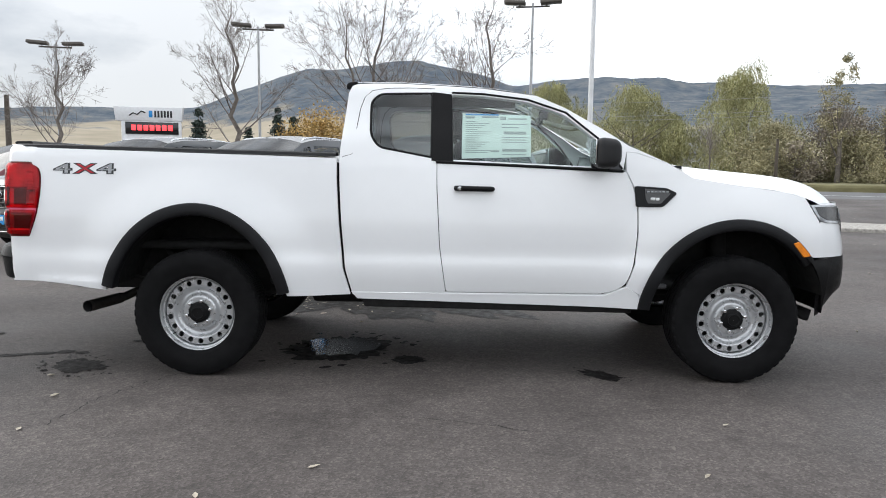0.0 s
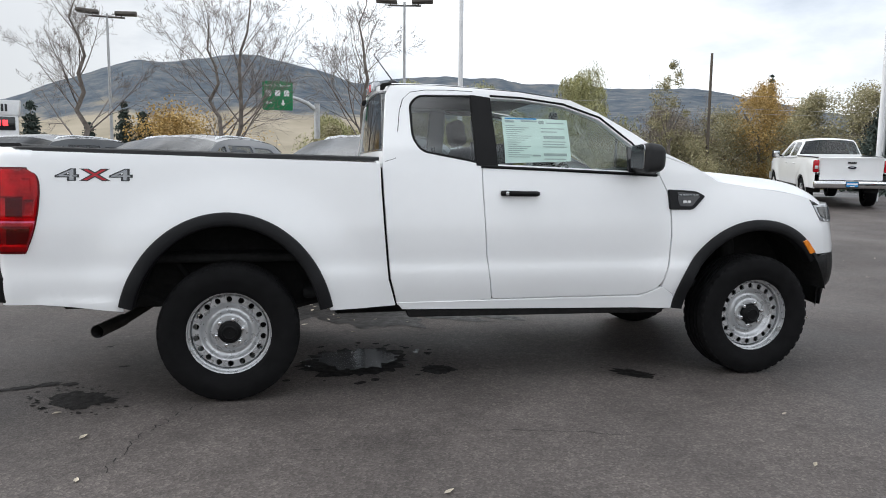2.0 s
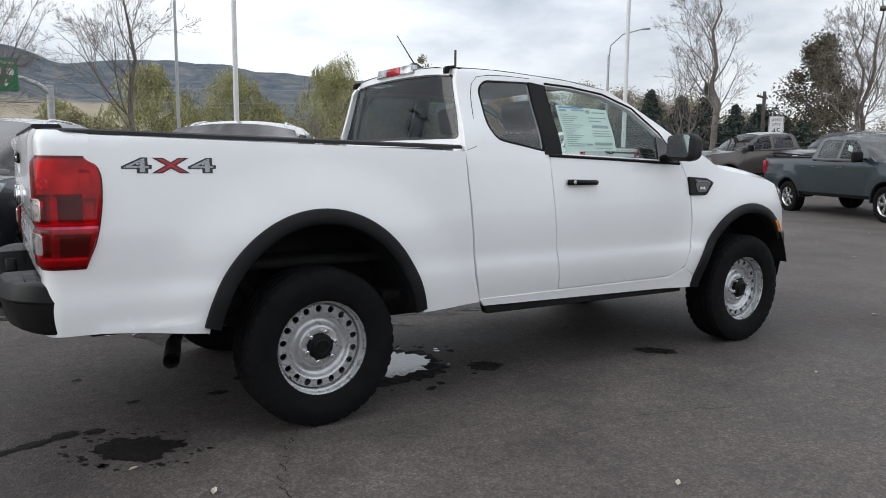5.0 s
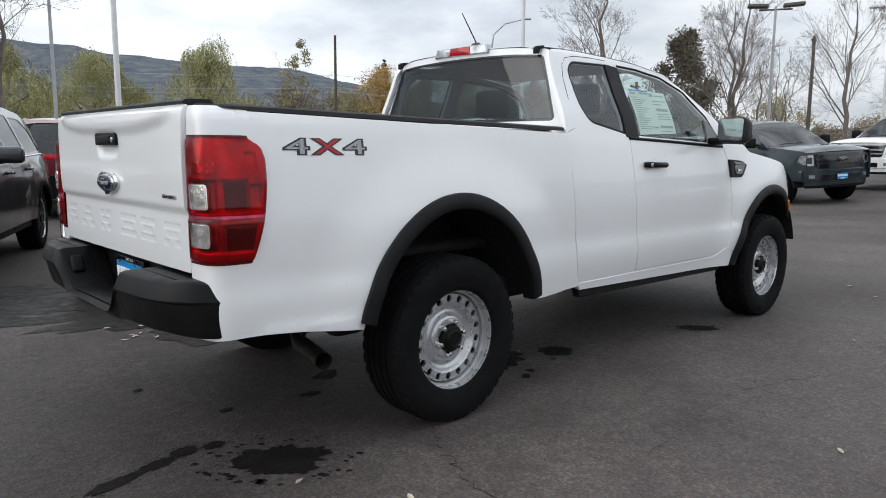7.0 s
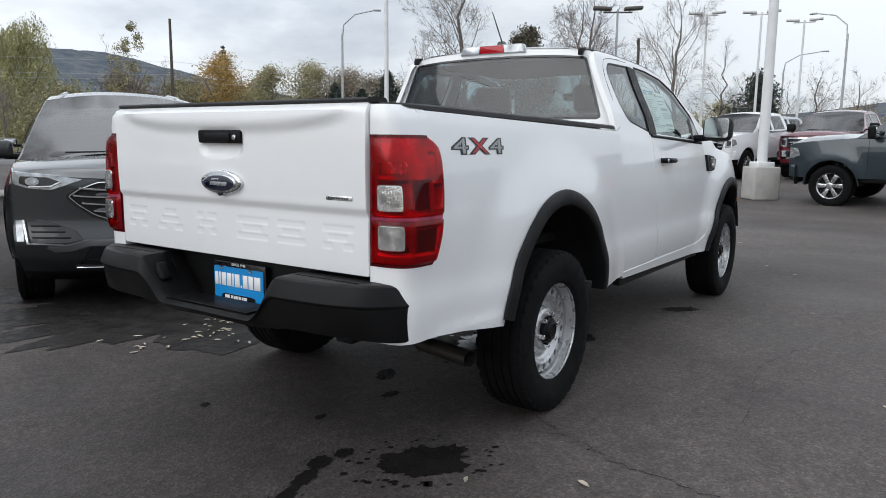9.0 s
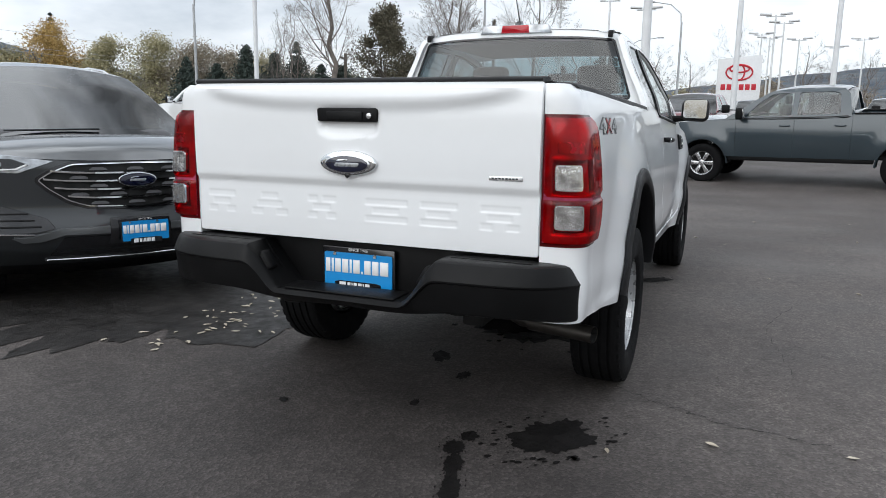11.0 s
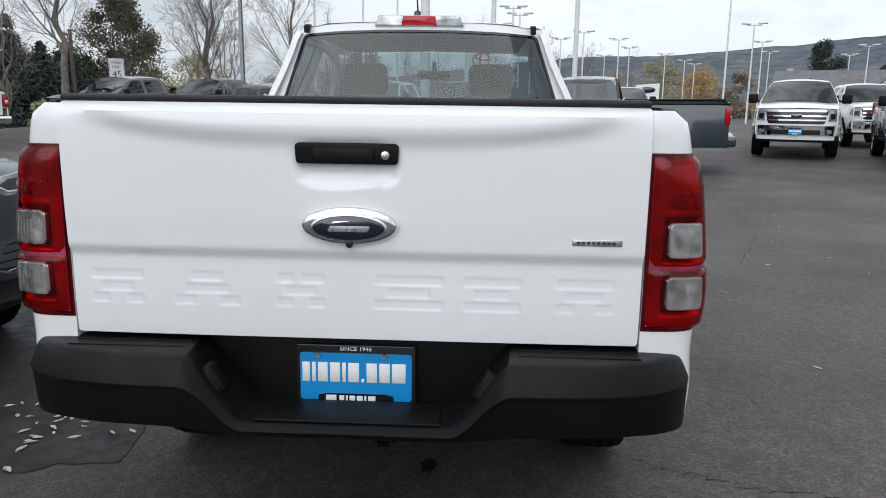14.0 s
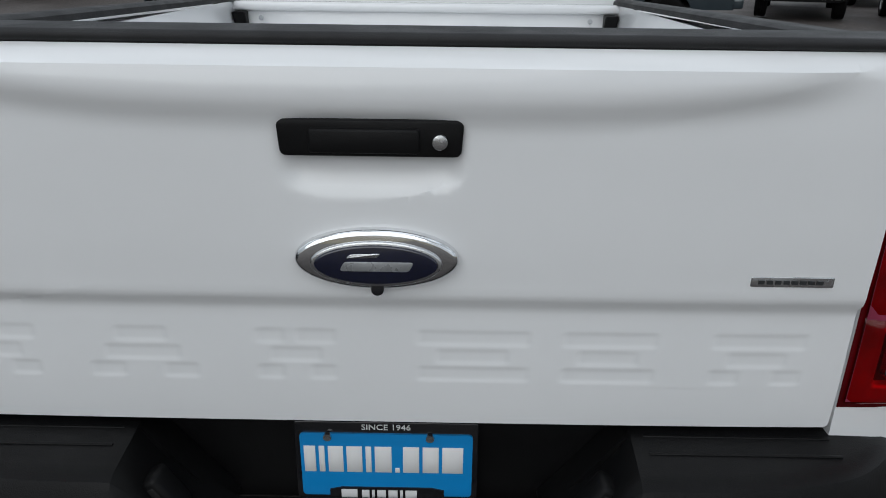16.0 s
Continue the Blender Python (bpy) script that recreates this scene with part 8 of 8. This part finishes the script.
def utility_pole(x, y, h, turn, arms=1):
    T = thing("utility_pole", "weathered wooden utility pole with a crossarm", "pole", pose(x, y, 0, 0, 0, turn), "utility poles")
    part("pole", tube([(0, 0, 0), (0, 0, h)], [0.16, 0.11], 9), "wood", T)
    for k in range(arms):
        part("crossarm", box(2.3, 0.10, 0.12, (0, 0.12, h - 0.35 - 1.6 * k), 0.01), "wood", T)
        for q in (-1.0, -0.4, 0.4, 1.0):
            part("insulator", cyl(0.04, 0.03, 0.14, (q, 0.12, h - 0.22 - 1.6 * k), seg=8), "pole", T)


utility_pole(34.5, 59.0, 11.5, 67, 0)
utility_pole(40.3, 30.5, 5.9, 20)
utility_pole(*around(21.6, 62, -3.2, 1.6), 9.8, 20)
utility_pole(*around(122.3, 42), 4.6, 20, 0)
utility_pole(*around(66.4, 64), 3.9, 20, 0)


def wire(a, b, sag, r=0.013):
    pts = []
    for i in range(25):
        t = i / 24
        pts.append((a[0] + (b[0] - a[0]) * t, a[1] + (b[1] - a[1]) * t, a[2] + (b[2] - a[2]) * t - sag * 4 * t * (1 - t)))
    tagged(part("power_line", tube(pts, r, 4), "pole"), "thin grey power line along the road", "cable")


for zz, sg in ((5.6, 0.6), (5.2, 0.55), (6.7, 0.6)):
    a, b, c = around(100.0, 62), (34.5, 59.0), around(22, 84)
    wire((a[0], a[1], zz), (b[0], b[1], zz + 1.2), sg), wire((b[0], b[1], zz + 1.2), (c[0], c[1], zz + 0.2), sg)


# ---------------------------------------------------------------- signs and houses
def dealer_sign():
    x, y = -12.2, 28.4
    T = thing("dealer_sign", "white monument sign over a red LED board", "sign", pose(x, y, 0, 0, 0, 14) @ Matrix.Scale(0.76, 4))
    part("top_panel", prism(fillet([(-1.65, 3.90), (1.55, 3.90), (1.65, 4.62), (-1.75, 4.62)], 0.03), 0.5, "xz", bevel=0.02), "sign_white", T)
    part("body", box(2.9, 0.44, 3.90, (0.05, 0, 1.95), 0.02), "sign_white", T)
    part("led_board", box(2.6, 0.06, 0.62, (0.1, -0.235, 3.53), 0.02), "gloss_black", T, "black board with red LED text")
    for k in range(7):
        part("led_mark", box(0.22, 0.02, 0.28, (-0.80 + 0.30 * k, -0.275, 3.55), 0.01), "led", T)
    for k in range(6):
        part("mark", box(0.10, 0.02, 0.34, (0.28 + 0.155 * k, -0.26, 4.26), 0.01), "badge_dark", T)
    part("mark", box(0.18, 0.02, 0.34, (0.05, -0.26, 4.26), 0.01), "blue", T)
    part("mark", tube([(-1.0, -0.26, 4.16), (-0.8, -0.26, 4.30), (-0.6, -0.26, 4.22), (-0.4, -0.26, 4.40), (-0.2, -0.26, 4.32)], 0.035, 5), "badge_dark", T)


dealer_sign()


def road_sign():
    x, y = -2.4, 43.0
    T = thing("road_sign", "green overhead road sign on a grey curved arm", "sign", pose(x, y, 0, 0, 0, 4) @ Matrix.Scale(0.68, 4))
    part("panel", prism(rect(-1.25, 6.55, 1.25, 8.95, 0.12), 0.08, "xz", bevel=0.01), "sign_green", T)
    part("border", prism(rect(-1.25, 6.55, 1.25, 8.95, 0.12), 0.03, "xz", (0, 0.03, 0)), "sign_white", T)
    part("caption", moved(lettering("North East Business", 0.30, 0.004, 0.86), Matrix.Translation((0, -0.05, 8.60))), "sign_white", T, smooth=False)
    for k in (-0.75, 0.0, 0.75):
        part("shield", prism(fillet([(k - 0.2, 7.72), (k + 0.2, 7.72), (k + 0.24, 8.05), (k + 0.15, 8.22), (k - 0.15, 8.22), (k - 0.24, 8.05)], 0.04), 0.02, "xz", (0, -0.05, 0)), "sign_white", T)
    for k, a in ((-0.75, 90), (0.45, 180)):
        arrow = prism([(-0.06, -0.28), (0.06, -0.28), (0.06, 0.02), (0.18, 0.02), (0.0, 0.26), (-0.18, 0.02), (-0.06, 0.02)], 0.02, "xz")
        part("arrow", moved(arrow, Matrix.Translation((k, -0.05, 7.15)) @ Matrix.Rotation(radians(-a), 4, "Y")), "sign_white", T)
    part("arm", tube([(0.6, 0.12, 7.75), (1.6, 0.12, 7.55), (2.5, 0.12, 7.2), (3.3, 0.12, 6.6)], [0.14, 0.17, 0.2, 0.22], 10), "pole", T)
    part("post", tube([(3.3, 0.12, 0.0), (3.3, 0.12, 7.2)], [0.28, 0.25], 12), "pole", T)


road_sign()


def speed_sign():
    T = thing("speed_sign", "white speed limit sign on a thin post", "sign", pose(27.8, 21.2, 0, 0, 0, -58))
    part("panel", prism(rect(-0.32, 2.45, 0.32, 3.40, 0.05), 0.02, "xz"), "sign_white", T)
    part("border", prism(rect(-0.30, 2.47, 0.30, 3.38, 0.05), 0.006, "xz", (0, -0.011, 0)), "badge_dark", T)
    part("face", prism(rect(-0.285, 2.485, 0.285, 3.365, 0.04), 0.006, "xz", (0, -0.0145, 0)), "sign_white", T)
    for text, z, s in (("SPEED", 3.22, 0.17), ("LIMIT", 3.02, 0.17), ("45", 2.70, 0.40)):
        part("lettering", moved(lettering(text, s, 0.002, 0.95), Matrix.Translation((0, -0.0215, z))), "badge_dark", T, smooth=False)
    part("post", box(0.06, 0.05, 3.3, (0, 0.04, 1.65), 0.01), "pole", T)


speed_sign()


def brand_sign(x, y, turn, w, h, z0, emblem, label):
    T = thing("dealer_sign", label, "sign", pose(x, y, 0, 0, 0, turn))
    part("panel", prism(fillet([(-w / 2, 0), (w / 2, 0), (w / 2, z0 + h), (-w / 2, z0 + h * 0.93)], 0.03), 0.45, "xz", bevel=0.02), "sign_white", T)
    if emblem == "red":
        for rx, rz, dz in ((0.30 * w, 0.13 * h, 0), (0.12 * w, 0.13 * h, 0), (0.22 * w, 0.06 * h, 0.06 * h)):
            pts = [(rx * math.cos(a), -0.24, z0 + h * 0.70 + dz + rz * math.sin(a)) for a in (2 * math.pi * i / 32 for i in range(33))]
            part("emblem_ring", tube(pts, 0.020 * w, 6, cap=False), "sign_red", T, "red emblem ring")
        for k in range(6):
            part("mark", box(w * 0.105, 0.03, h * 0.10, ((-0.35 + 0.14 * k) * w, -0.235, z0 + h * 0.45), 0.01), "sign_red", T)
    else:
        part("emblem", prism(oval(0.34 * w, 0.13 * h, 32), 0.06, "xz", (0, -0.235, z0 + h * 0.72), 0.01), "navy", T, "dark oval emblem")
        for k in range(5):
            part("mark", box(w * 0.10, 0.03, h * 0.06, ((-0.30 + 0.15 * k) * w, -0.235, z0 + h * 0.42), 0.01), "ink", T)


brand_sign(*around(1.7, 58, -4.7, 3.2), -85, 3.0, 4.2, 2.2, "red", "white pylon sign with a red emblem")
brand_sign(73.8, -12.1, -100, 2.4, 2.4, 1.9, "oval", "white pylon sign with a dark oval emblem")


def house(x, y, turn, w, d, h, rise_, label, dormers=0, gable=True):
    T = thing("house", label, "house", pose(x, y, 0, 0, 0, turn))
    part("wall", box(w, d, h, (0, 0, h / 2), 0.02), "siding", T)
    part("roof", prism([(-d / 2 - 0.5, h - 0.1), (d / 2 + 0.5, h - 0.1), (d / 2 + 0.5, h + 0.05), (0, h + rise_), (-d / 2 - 0.5, h + 0.05)], w + 0.8, "yz"), "roof", T)
    for k in range(dormers):
        q = -w / 2 + w * (k + 0.5) / dormers
        part("dormer", prism(fillet([(q - 0.7, h + 0.1), (q + 0.7, h + 0.1), (q + 0.7, h + 1.0), (q, h + 1.7), (q - 0.7, h + 1.0)], 0.01), 1.6, "xz", (0, -d / 2 + 0.8, 0)), "siding", T)
        part("dormer_roof", prism([(q - 0.95, h + 0.85), (q, h + 1.75), (q + 0.95, h + 0.85), (q + 0.95, h + 0.97), (q, h + 1.9), (q - 0.95, h + 0.97)], 1.8, "xz", (0, -d / 2 + 0.8, 0)), "roof", T)
    if gable:
        part("gable", prism([(w * 0.28, h - 0.1), (w * 0.62, h - 0.1), (w * 0.62, h + 0.2), (w * 0.45, h + rise_ * 0.8), (w * 0.28, h + 0.2)], 0.4, "xz", (0, -d / 2 - 0.4, 0)), "siding", T)
        part("gable_roof", prism([(w * 0.26, h + 0.1), (w * 0.45, h + rise_ * 0.82), (w * 0.64, h + 0.1), (w * 0.64, h + 0.28), (w * 0.45, h + rise_ * 0.82 + 0.2), (w * 0.26, h + 0.28)], 2.0, "xz", (0, -d / 2 + 0.4, 0)), "roof", T)
    for k in range(max(2, int(w / 3))):
        q = -w / 2 + w * (k + 0.5) / max(2, int(w / 3))
        win = part("window", box(1.0, 0.06, 1.2, (q, -d / 2 - 0.01, h * 0.55), 0.01), "sign_white", T)
        part("pane", box(0.84, 0.04, 1.04, (q, -d / 2 - 0.03, h * 0.55)), "dark_glass", win)
    part("chimney", box(0.7, 0.7, 1.6, (-w * 0.42, 0.5, h + rise_ * 0.8), 0.02), "concrete", T)


house(*around(-25.4, 98, -4.1, 4.6), -115, 15, 9, 3.6, 2.9, "low house with a grey roof and dormers", 2)
house(28.7, 87.2, -22, 9, 7, 3.2, 3.0, "grey house among the trees", 0)
house(35.3, 80.5, -24, 5, 5, 2.4, 1.9, "small white house among the trees", 0)
house(45.2, 74.8, -24, 5, 5, 2.4, 1.9, "small white house among the trees", 0)
